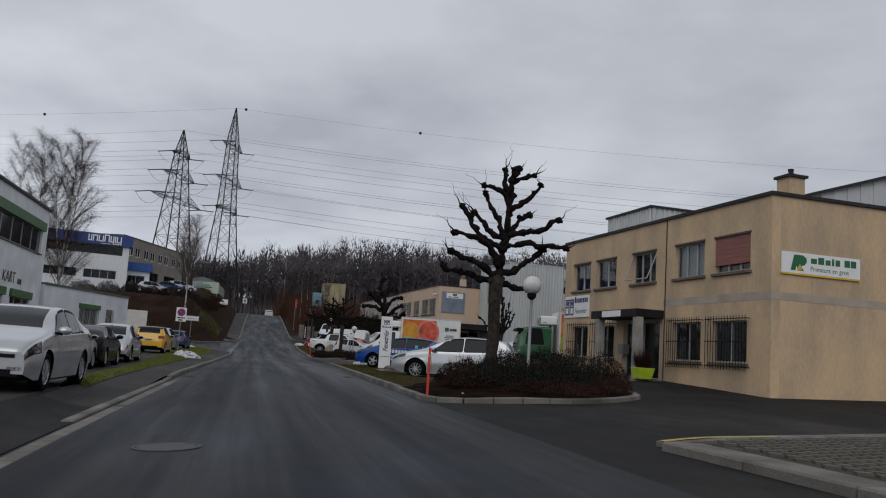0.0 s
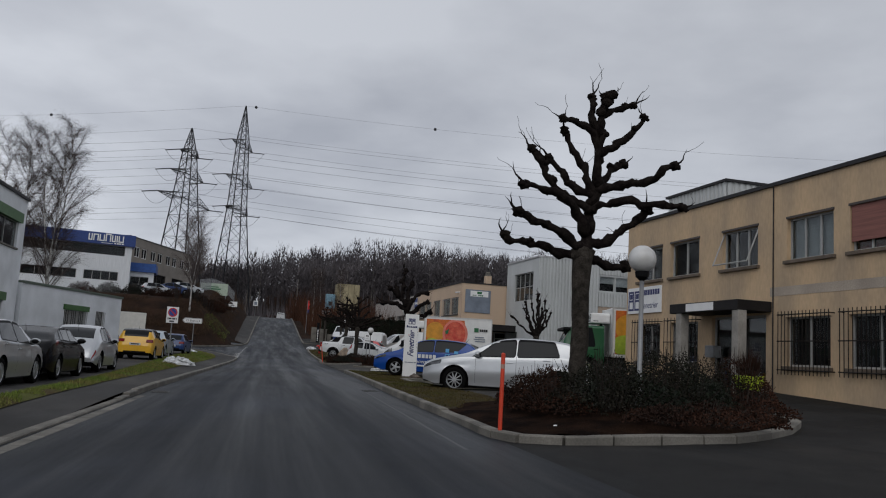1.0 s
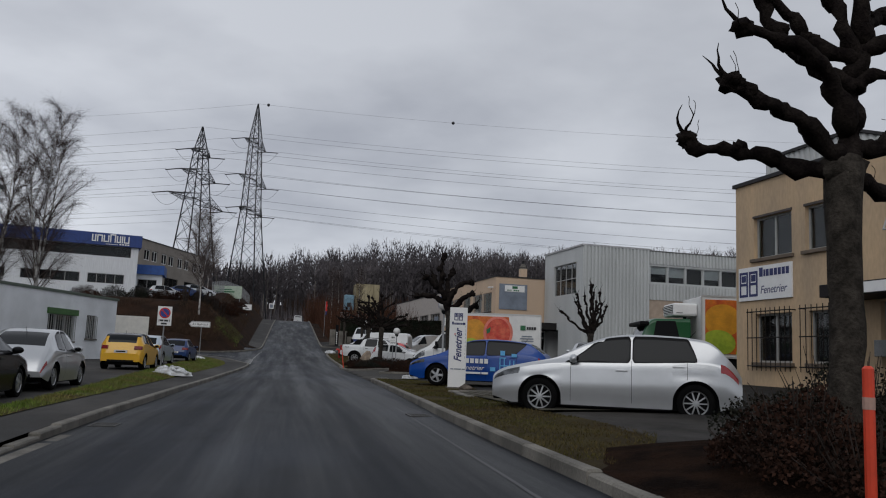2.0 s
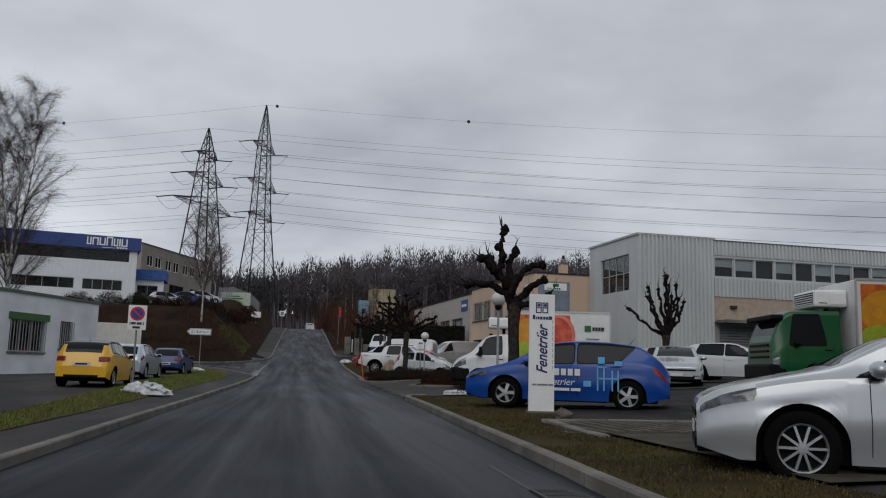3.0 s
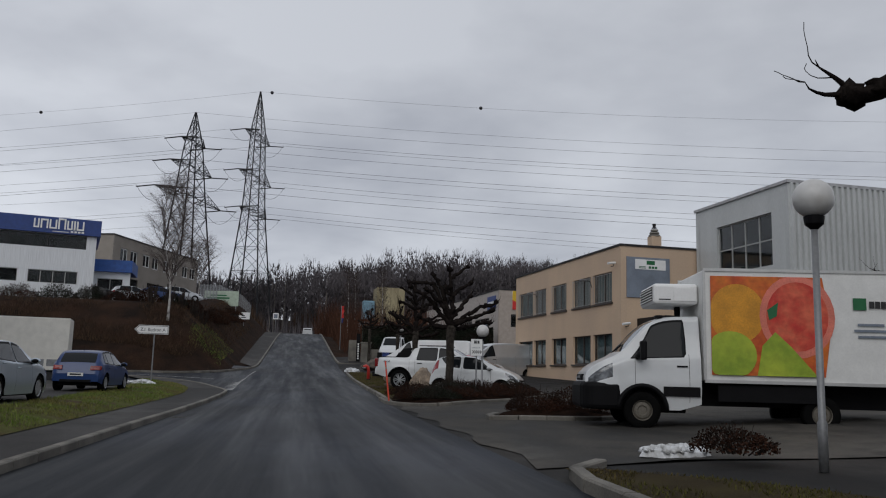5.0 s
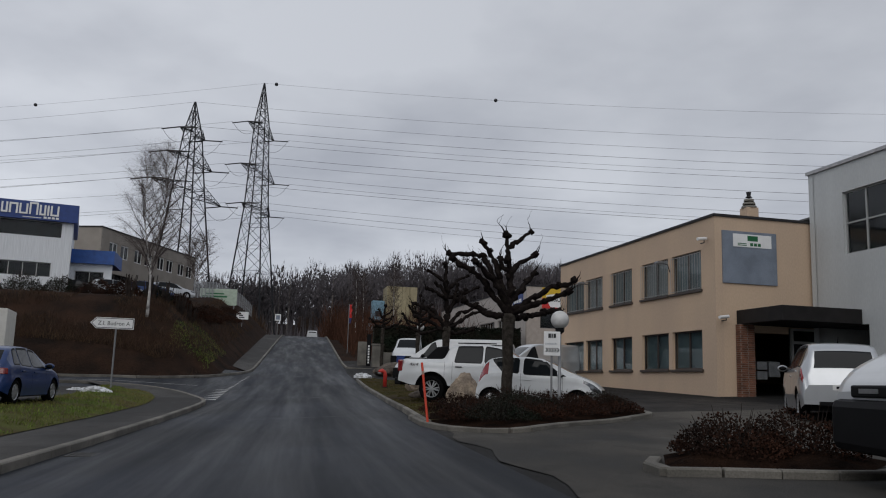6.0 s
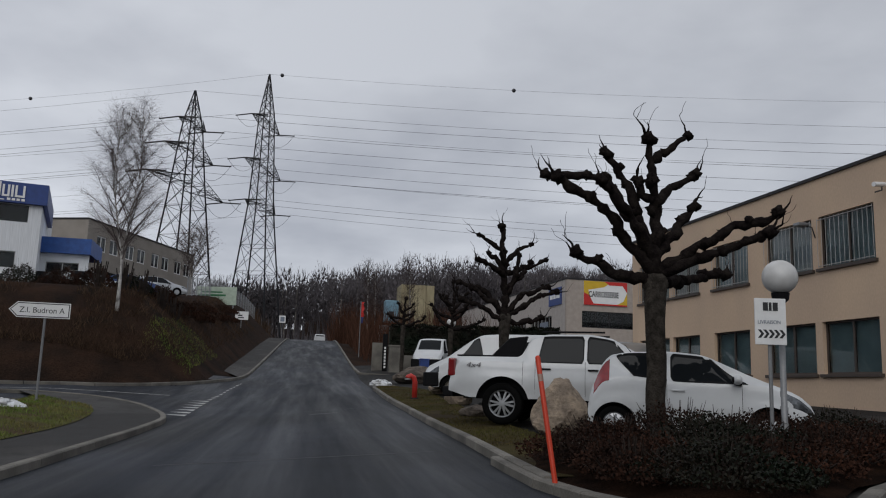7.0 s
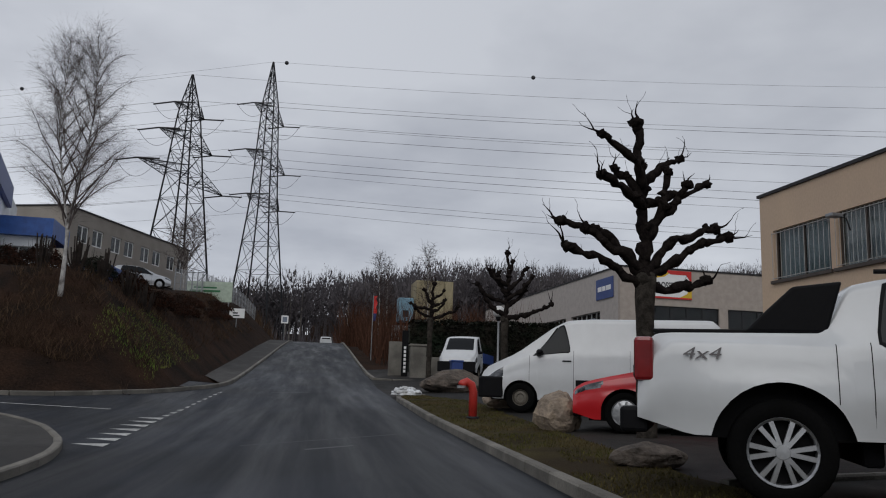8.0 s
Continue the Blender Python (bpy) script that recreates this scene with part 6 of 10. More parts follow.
    p = part("number_plate", Mesh().box((L + 0.002, -0.25, zr), (L + 0.014, 0.25, zr + 0.11)), PLATE, root)
    part("plate_mark", Mesh().box((L + 0.0145, -0.18, zr + 0.03), (L + 0.016, 0.18, zr + 0.08)), TRIM, p)
    part("rear_valance", Mesh().box((L - 0.08, -W * 0.30, sill + 0.09), (L + 0.008, W * 0.30, sill + 0.19)), TRIM, root, bevel=0.02)
    return root


HATCH = dict(L=4.20, W=1.79, wb=2.60, xf=0.84, r=0.32, gap=0.06, bonnet=1.12, rf=0.65, nf=0.14, rr=0.55, nr=0.13, top=[(0, 0.68), (0.02, 0.74), (0.10, 0.79), (0.30, 0.85), (0.7, 0.93), (1.08, 1.0), (1.18, 1.03), (1.6, 1.26), (2.0, 1.41), (2.35, 1.46), (2.75, 1.465), (3.3, 1.44), (3.68, 1.39), (3.80, 1.35), (4.03, 1.05), (4.13, 0.94), (4.20, 0.76)],
             belt=[(0, 0.60), (1.1, 0.92), (2.5, 0.955), (3.5, 1.0), (4.08, 0.96), (4.20, 0.66)], side=[(1.32, 2.40), (2.47, 3.50)], wind=(1.14, 1.98), rear=(3.79, 4.06),
             head=(0.03, 0.50, 6, 8), tail=(3.86, 4.14, 6, 8), seams=(1.40, 2.44, 3.36), handles=(2.27, 3.22))


def spec(base, **kw):
    d = dict(base)
    d.update(kw)
    return d


def place(hub, heading, ground, W, side=-1, axle=0.0):
    """Pose of a vehicle whose wheel hub on one side stands at hub; axle: the distance of that wheel behind the front axle."""
    h = Vector(heading).normalized()
    back = -h
    ang = math.atan2(back.y, back.x)
    lat = Vector((-math.sin(ang), math.cos(ang)))
    o = Vector(hub) - back * axle - lat * side * (W / 2 - 0.12)
    return pose(o.x, o.y, ground, 0, 0, math.degrees(ang))


def shifted(m, s):
    return m @ pose(-s["xf"], 0, 0)


GOLF = spec(HATCH, L=4.25, wb=2.637, xf=0.86, top=HATCH["top"][:-3] + [(4.06, 1.05), (4.18, 0.94), (4.25, 0.76)], tail=(3.90, 4.19, 6, 8))
car("hatchback", "silver five-door hatchback parked nose to the street", shifted(place((6.30, 30.1), (-0.905, 0.425), 0.635, 1.79), GOLF), GOLF, SILVER, rim="ten")
LEON = spec(HATCH, rearcut=0.35, L=4.31, wb=2.578, xf=0.90, rear=(3.72, 4.10), side=[(1.24, 2.36), (2.44, 3.60)], tail=(4.0, 4.26, 6, 8), bonnet=1.08, top=[(0, 0.66), (0.03, 0.72), (0.12, 0.77), (0.35, 0.84), (0.78, 0.93), (0.98, 0.99), (1.08, 1.03), (1.45, 1.24), (1.8, 1.385), (2.1, 1.44), (2.55, 1.46), (3.1, 1.44), (3.64, 1.375), (3.74, 1.34), (4.12, 1.06), (4.24, 0.95), (4.31, 0.75)])
leon = car("hatchback", "royal blue hatchback with white and sky-blue firm markings on its doors", shifted(place((6.48, 41.17), (-0.905, 0.426), 0.735, 1.79), LEON), LEON, BLUECAR, rim="five")
SKYBLUE = mat("sky_blue_vinyl", (0.12, 0.42, 0.75), 0.4, var=0.05, bump=0)
yd = -0.914
bars_of(0.95, 0.14, [(0, 0, 0.13, 1), (0.17, 0, 0.05, 1), (0.26, 0, 0.12, 1), (0.42, 0, 0.12, 1), (0.58, 0, 0.11, 1), (0.73, 0, 0.11, 1), (0.88, 0, 0.12, 1)], WHITE, leon, pose(1.55, yd, 0.72), "door_lettering")
words("Fenetrier", 0.2, WHITE, leon, pose(1.62, yd - 0.002, 0.52), "door_script", shear=0.25)
bars_of(1.0, 0.06, [(0, 0, 0.2, 1), (0.23, 0, 0.5, 1), (0.76, 0, 0.2, 1)], WHITE, leon, pose(1.55, yd - 0.004, 0.40), "web_line")
cart = Mesh()
for a, b, c, d in ((0.0, 0.0, 0.03, 0.5), (0.13, 0, 0.16, 0.5), (0.3, 0, 0.33, 0.42), (0.42, 0, 0.45, 0.42), (0.0, 0.24, 0.45, 0.27), (0.0, 0.47, 0.2, 0.5), (-0.28, 0.08, -0.12, 0.2), (0.02, 0.56, 0.16, 0.7), (0.36, 0.52, 0.52, 0.62)):
    cart.box((a, -0.004, b), (c, 0, d))
part("door_picture", cart, SKYBLUE, leon, "sky-blue window-shaped door graphics", pose(2.85, yd, 0.42))

SEDAN = spec(HATCH, L=4.6, W=1.80, wb=2.70, xf=0.93, top=[(0, 0.68), (0.03, 0.76), (0.12, 0.82), (0.35, 0.88), (1.05, 1.0), (1.2, 1.04), (1.65, 1.27), (2.05, 1.41), (2.4, 1.46), (2.8, 1.46), (3.25, 1.41), (3.65, 1.24), (3.95, 1.12), (4.45, 1.08), (4.55, 0.98), (4.6, 0.76)],
             belt=[(0, 0.60), (0.2, 0.73), (0.5, 0.80), (1.2, 0.95), (2.6, 0.98), (4.0, 1.02), (4.45, 1.0), (4.6, 0.66)], side=[(1.38, 2.45), (2.53, 3.25), (3.3, 3.6)], wind=(1.22, 2.05), rear=(3.25, 3.93),
             head=(0.0, 0.5, 5, 7), seams=(1.5, 2.49, 3.4), handles=(2.3, 3.2))
car("sedan", "silver sedan parked facing the oncoming traffic", shifted(place((-2.53, 17.9), (-0.027, -1), 0.40, 1.8, side=-1), SEDAN), SEDAN, SILVER, rim="cap")
car("hatchback", "pale silver hatchback parked beside the white hall", shifted(place((-3.96, 30.8), (0.02, 1), yard_z(-4, 29.5), 1.79, side=1), HATCH), HATCH, SILVER, rim="cap")
EST = spec(SEDAN, top=[(0, 0.64), (0.03, 0.72), (0.12, 0.78), (0.35, 0.84), (1.05, 0.96), (1.2, 1.0), (2.05, 1.36), (2.6, 1.38), (3.3, 1.36), (3.9, 1.20), (4.3, 1.0), (4.5, 0.97), (4.6, 0.74)], rear=(3.45, 4.25))
car("sedan", "black coupe-backed sedan parked beside the white hall", shifted(place((-3.90, 35.5), (0.0, 1), yard_z(-4, 34.2), 1.8, side=1), EST), EST, BLACKCAR, rim="five")
BEETLE = spec(HATCH, bonnet=1.0, aerial=2.9, L=4.08, W=1.73, wb=2.51, xf=0.8, r=0.32, top=[(0, 0.45), (0.08, 0.62), (0.4, 0.84), (0.95, 0.97), (1.1, 1.02), (1.55, 1.33), (2.05, 1.49), (2.6, 1.48), (3.1, 1.30), (3.55, 1.03), (3.9, 0.76), (4.08, 0.45)],
              belt=[(0, 0.42), (0.5, 0.72), (1.1, 0.92), (2.5, 0.95), (3.4, 0.97), (3.9, 0.7), (4.08, 0.42)], side=[(1.45, 2.35), (2.45, 3.0)], wind=(1.12, 1.75), rear=(2.85, 3.5), tz=0.72, seams=(1.35, 2.4), handles=(2.2,), flare=0.05, tail_in=0.24)
car("small_coupe", "silver round-roofed two-door car with bulging wings", shifted(place((-3.72, 40.34), (0.02, 1), yard_z(-4, 39), 1.73, side=1), BEETLE), BEETLE, SILVER, rim="ten")
DS = spec(HATCH, bonnet=1.15, tail=None, tz=0.80, th=0.15, tl=0.15, tail_in=0.30, slant=0.5, L=3.95, W=1.71, wb=2.46, xf=0.82, r=0.31, top=[(0, 0.6), (0.05, 0.72), (0.3, 0.84), (0.9, 0.97), (1.05, 1.02), (1.8, 1.40), (2.4, 1.465), (3.1, 1.44), (3.6, 1.38), (3.82, 1.04), (3.9, 0.92), (3.95, 0.62)],
          belt=[(0, 0.52), (0.5, 0.72), (1.0, 0.92), (2.2, 0.97), (3.2, 1.06), (3.8, 1.0), (3.95, 0.56)], side=[(1.22, 2.4), (2.55, 3.45)], wind=(1.08, 1.8), rear=(3.58, 3.8), seams=(1.35, 2.5), handles=(2.3,), roofspan=(1.75, 3.62), plate_r=0.66)
car("hatchback", "bright yellow two-door hatchback with a black roof", pose(-4.52, 50.95, yard_z(-4.7, 52), 0, 0, -92) @ pose(-3.95, 0, 0), DS, YELLOWCAR, roof=BLACKCAR, rim="five")
car("hatchback", "pale blue-grey hatchback parked in the yard", pose(-5.02, 59.4, yard_z(-5, 61), 0, 0, -93) @ pose(-4.18, 0, 0), HATCH, GREYBLUE, rim="cap")
P306 = spec(HATCH, bonnet=1.08, tail=None, tz=0.70, th=0.15, tl=0.12, tail_in=0.34, plate_r=0.50, L=4.0, W=1.69, wb=2.58, xf=0.78, r=0.29, top=[(0, 0.52), (0.05, 0.64), (0.3, 0.74), (0.95, 0.88), (1.15, 0.94), (1.95, 1.32), (2.5, 1.38), (3.2, 1.36), (3.5, 1.29), (3.82, 0.98), (3.93, 0.86), (4.0, 0.56)],
            belt=[(0, 0.46), (0.5, 0.64), (1.1, 0.84), (2.5, 0.88), (3.4, 0.92), (3.85, 0.9), (4.0, 0.5)], side=[(1.3, 2.35), (2.43, 3.1), (3.18, 3.5)], rear=(3.5, 3.84), seams=(1.42, 2.39, 3.2), handles=(2.2, 3.0))
car("hatchback", "dark blue older hatchback parked by the side street", pose(-4.72, 69.4, yard_z(-5, 71), 0, 0, -93) @ pose(-4.0, 0, 0), P306, NAVYCAR, rim="cap")

P107 = spec(HATCH, bonnet=1.12, L=3.43, W=1.63, wb=2.34, xf=0.66, r=0.285, top=[(0, 0.60), (0.05, 0.74), (0.3, 0.88), (0.6, 0.98), (0.8, 1.05), (1.6, 1.42), (2.1, 1.47), (2.8, 1.45), (3.15, 1.38), (3.33, 1.0), (3.40, 0.8), (3.43, 0.55)],
            belt=[(0, 0.5), (0.4, 0.75), (0.8, 0.93), (2.0, 0.97), (2.8, 1.06), (3.3, 0.95), (3.43, 0.5)], side=[(0.98, 2.1), (2.25, 2.95)], wind=(0.82, 1.6), rear=(3.13, 3.32), head=(0.0, 0.5, 5, 7), tail=(3.08, 3.34, 7, 9), seams=(1.05, 2.18), handles=(2.0,), rearcut=0.3)
HDG = (0.912, -0.41)
car("small_car", "white small three-door car parked with its tail to the street", shifted(place((7.9, 71.2), HDG, 0.90, 1.63, side=1, axle=2.34), P107), P107, WHITECAR, rim="cap")

RANGER = dict(L=5.20, W=1.86, wb=3.22, xf=0.92, r=0.395, tw=0.26, sill=0.50, gap=0.125, flare=0.06, tumble=0.26, top=[(0, 0.85), (0.05, 1.0), (0.25, 1.10), (1.2, 1.22), (1.35, 1.27), (2.05, 1.69), (2.5, 1.77), (3.3, 1.76), (3.62, 1.69), (3.78, 1.30), (5.10, 1.29), (5.16, 1.22), (5.20, 0.85)],
              belt=[(0, 0.72), (0.5, 1.0), (1.3, 1.17), (3.6, 1.19), (5.06, 1.23), (5.20, 0.8)], side=[(1.55, 2.5), (2.6, 3.42)], rearcut=-0.10, slant=0.5, wind=(1.38, 2.05), rear=(3.64, 3.76), head=(0.05, 0.5, 5, 7), lamps=False, ease=0.07, nr=0.02, rr=0.1,  seams=(1.62, 2.55, 3.5, 3.74), handles=(2.4, 3.3), mirror=TRIM, plate_f=0.6, plate_r=0.62)
rang = car("pickup_truck", "white double-cab pickup with dark sports bar and 4x4 decal", shifted(place((6.72, 74.1), HDG, 1.01, 1.86, side=1, axle=3.22), RANGER), RANGER, WHITECAR, category="pickup truck", rim="six")
part("bed_cover", Mesh().box((3.95, -0.78, 1.295), (5.08, 0.78, 1.325)), TRIM, rang, "black load bed cover", bevel=0.01)
for sd in (-1, 1):
    bar = Mesh().prism([(3.78, 1.30), (4.38, 1.31), (4.25, 1.44), (4.02, 1.66), (3.66, 1.70)], sd * 0.76 - 0.05, sd * 0.76 + 0.05)
    part("sports_bar", Mesh().add([(x, z2, y) for x, y, z2 in bar.v], bar.f), TRIM, rang, "black sports bar behind the cab", bevel=0.02)
    part("roof_rail", Mesh().tube([(2.2, sd * 0.62, 1.80), (3.4, sd * 0.62, 1.80)], 0.02, 6), TRIM, rang)
for sd in (-1, 1):
    lamp = part("tail_light", Mesh().box((5.07, min(sd * 0.79, sd * 0.925), 0.90), (5.225, max(sd * 0.79, sd * 0.925), 1.25)), TAILRED, rang, "tall red tail light", bevel=0.03)
    part("reversing_lamp", Mesh().box((5.20, min(sd * 0.80, sd * 0.90), 0.93), (5.232, max(sd * 0.80, sd * 0.90), 1.03)), LAMPGLASS, lamp, "", bevel=0.012)
part("tailgate_handle", Mesh().box((5.19, -0.15, 1.05), (5.22, 0.15, 1.13)), TRIM, rang, "", bevel=0.01)
part("rear_bumper", Mesh().box((5.12, -0.85, 0.50), (5.34, 0.85, 0.70)), TRIM, rang, "black step bumper", bevel=0.03)
words("4x4", 0.13, mat("grey_decal", (0.16, 0.15, 0.15), 0.5, bump=0), rang, pose(4.86, 0.938, 1.08, 0, 0, 180), "decal", shear=0.2, width=1.5)

DUCATO = dict(L=5.4, W=2.02, wb=3.3, xf=0.95, r=0.335, tw=0.22, sill=0.30, tumble=0.10, top=[(0, 0.75), (0.06, 0.98), (0.35, 1.12), (0.75, 1.30), (0.95, 1.42), (1.65, 1.95), (2.0, 2.13), (2.6, 2.17), (5.2, 2.17), (5.35, 2.1), (5.4, 1.85)],
              belt=[(0, 0.65), (0.4, 0.95), (1.0, 1.25), (1.9, 1.36), (5.2, 1.4), (5.4, 1.3)], side=[(1.25, 2.05)], wind=(0.98, 1.72), head=(0.08, 0.55, 5, 7), tail=(5.3, 5.4, 4, 8), seams=(1.15, 2.15, 3.4), handles=(2.0,), plate_f=0.5, plate_r=0.8, rr=0.15, nr=0.03, mirror=TRIM, nf=0.14)
ducato = car("panel_van", "white panel van with a dark front bumper", shifted(place((7.87, 87.0), (-0.93, 0.36), lot_z(7.87, 87.0), 2.02), DUCATO), DUCATO, WHITECAR, category="van", rim="steel")
part("front_bumper", Mesh().prism([(-0.05, -0.85), (0.06, -0.98), (0.55, -1.03), (0.55, 1.03), (0.06, 0.98), (-0.05, 0.85)], 0.32, 0.80), TRIM, ducato, "dark grey plastic bumper", bevel=0.04)
part("rub_strip", Mesh().box((2.2, -1.03, 0.62), (5.0, -0.985, 0.76)), TRIM, ducato)
car("hatchback", "red hatchback nosed in between the pickup and the van", shifted(place((8.15, 81.15), (-0.912, 0.41), lot_z(8.15, 81.15), 1.79), HATCH), HATCH, REDCAR, rim="cap")
car("hatchback", "white hatchback in the inner yard", shifted(place((19.2, 52.0), (0.75, -0.66), lot_z(19.0, 52.5), 1.79, side=1), HATCH), HATCH, WHITECAR, rim="cap")
car("sedan", "silver executive sedan in the inner yard", pose(14.7, 50.2, lot_z(15.2, 51.5), 0, 0, 66), SEDAN, SILVER, rim="ten")
car("hatchback", "pale silver hatchback in the inner yard", shifted(place((20.5, 58.5), (0.45, -0.89), 1.3, 1.79), HATCH), HATCH, SILVER, rim="cap")
car("panel_van", "grey-white van at the far end of the parking row", shifted(place((13.0, 88.0), (-0.97, -0.2), 1.45, 2.02), DUCATO), DUCATO, SILVER, category="van", rim="steel")
for x, y, a, p, sp in ((-12.6, 118.0, 175, BLACKCAR, EST), (-10.2, 119.5, 200, SILVER, HATCH), (-8.6, 124.5, 200, NAVYCAR, SEDAN), (-7.6, 130, 205, SILVER, HATCH)):
    car("hatchback" if sp is HATCH else "sedan", "car parked at the brow of the bank", pose(x, y, bank_z(x, y) + 0.0, 0, 0, a), sp, p, rim="cap", group="cars on the bank")

MPV = spec(HATCH, L=4.1, W=1.72, xf=0.8, wb=2.52, top=[(0, 0.74), (0.05, 0.86), (0.3, 0.98), (0.75, 1.12), (0.9, 1.18), (1.6, 1.56), (2.1, 1.64), (3.2, 1.63), (3.7, 1.58), (3.85, 1.48), (4.0, 1.08), (4.06, 0.95), (4.1, 0.7)], belt=[(0, 0.65), (0.4, 0.88), (0.9, 1.05), (2.5, 1.08), (3.6, 1.10), (4.0, 1.02), (4.1, 0.6)], side=[(1.1, 2.2), (2.3, 3.2), (3.28, 3.7)], wind=(0.92, 1.6), rear=(3.84, 4.0), tail=(3.82, 4.04, 6, 8), seams=(1.2, 2.25, 3.24), handles=(2.1, 3.1), nr=0.06, rr=0.25)
car("compact_van", "silver compact people carrier parked facing the peach office", pose(13.75, 64.3, lot_z(14.2, 66), 0, 0, -116) @ pose(-4.1, 0, 0), MPV, SILVER, rim="cap")

# ---- delivery trucks ----
BOXWHITE = mat("box_body_white", (0.72, 0.72, 0.70), 0.45, var=0.04, bump=0.04)
ORANGE = mat("fruit_orange", (0.60, 0.16, 0.015), 0.45, var=0.2, scale=1.6, fine=8, bump=0, second=(0.45, 0.05, 0.01))
FRUITRED = mat("fruit_red", (0.50, 0.03, 0.02), 0.45, var=0.15, scale=3, fine=10, bump=0, second=(0.62, 0.12, 0.06))
PEARGREEN = mat("fruit_green", (0.40, 0.48, 0.04), 0.45, var=0.12, scale=1.4, fine=8, bump=0, second=(0.20, 0.30, 0.02))
PINK = mat("fruit_pink", (0.72, 0.20, 0.14), 0.45, var=0.1, scale=3, bump=0)


def disc2(cx, cz, rx, rz, n=28, a0=0, a1=360):
    return [(cx + rx * math.cos(radians(a0 + (a1 - a0) * k / n)), cz + rz * math.sin(radians(a0 + (a1 - a0) * k / n))) for k in range(n)]


def fruit_panel(parent, m, w, h, green=True):
    """The printed fruit picture on a box side: orange ground, a cut citrus, a strawberry and pears, in thin layers."""
    def lay(name, pts, mt, d):
        part(name, Mesh().prism([(min(w, max(0, x)), min(h, max(0, z))) for x, z in pts], 0, 0.003), mt, parent, "", m @ pose(0, -d, 0, 90, 0, 0))
    lay("print_ground", [(0, 0), (w * 0.60, 0), (w * 0.64, h * 0.5), (w * 0.6, h), (0, h)], ORANGE, 0.004)
    lay("print_mango", disc2(w * 0.14, h * 0.62, w * 0.15, h * 0.30), mat("fruit_amber", (0.68, 0.30, 0.02), 0.45, var=0.12, bump=0), 0.008)
    lay("print_citrus", disc2(w * 0.46, h * 0.60, w * 0.20, h * 0.42), PINK, 0.012)
    lay("print_citrus_core", disc2(w * 0.46, h * 0.60, w * 0.165, h * 0.35), FRUITRED, 0.016)
    lay("print_strawberry", [(w * 0.33, h * 0.72), (w * 0.36, h * 0.88), (w * 0.44, h * 0.92), (w * 0.5, h * 0.8), (w * 0.5, h * 0.6), (w * 0.44, h * 0.42), (w * 0.37, h * 0.52)], FRUITRED, 0.020)
    lay("print_leaf", [(w * 0.30, h * 0.66), (w * 0.36, h * 0.74), (w * 0.35, h * 0.6), (w * 0.31, h * 0.56)], GREENINK, 0.024)
    lay("print_pear", disc2(w * 0.10, h * 0.20, w * 0.14, h * 0.24), PEARGREEN, 0.020)
    lay("print_pear", [(w * 0.24, 0), (w * 0.27, h * 0.3), (w * 0.34, h * 0.44), (w * 0.42, h * 0.3), (w * 0.56, 0)], PEARGREEN, 0.024)
    lay("emblem", [(w * 0.76, h * 0.68), (w * 0.83, h * 0.68), (w * 0.83, h * 0.8), (w * 0.76, h * 0.8)], GREENINK, 0.004)
    bars_of(w * 0.13, h * 0.1, [(0, 0.2, 0.2, 0.7), (0.24, 0.2, 0.2, 0.7), (0.48, 0.2, 0.2, 0.7), (0.72, 0.2, 0.25, 0.7)], BLACKINK, parent, m @ pose(w * 0.845, -0.003, h * 0.68), "print_lettering")
    bars_of(w * 0.2, h * 0.2, [(0.1, 0, 0.8, 0.12), (0.0, 0.3, 0.9, 0.12), (0.1, 0.6, 0.7, 0.12)], SIGNGREY, parent, m @ pose(w * 0.76, -0.003, h * 0.4), "print_lettering")


IVECO = dict(L=2.15, W=1.98, wb=3.3, xf=1.05, r=0.345, tw=0.2, sill=0.36, gap=0.09, tumble=0.12, top=[(0, 0.92), (0.03, 1.04), (0.12, 1.14), (0.35, 1.27), (0.6, 1.38), (0.68, 1.42), (1.15, 1.95), (1.35, 2.08), (1.6, 2.14), (2.15, 2.16)],
             belt=[(0, 0.86), (0.2, 1.06), (0.45, 1.20), (0.8, 1.30), (2.15, 1.36)], side=[(0.86, 1.86)], slant=0.42, rearcut=-0.04, wind=(0.68, 1.32), head=(0.05, 0.50, 5, 8), seams=(0.92, 1.93), handles=(1.8,), rr=0.02, nr=0.0, plate_f=0.55, mirror=TRIM, nf=0.12, lamps=False)


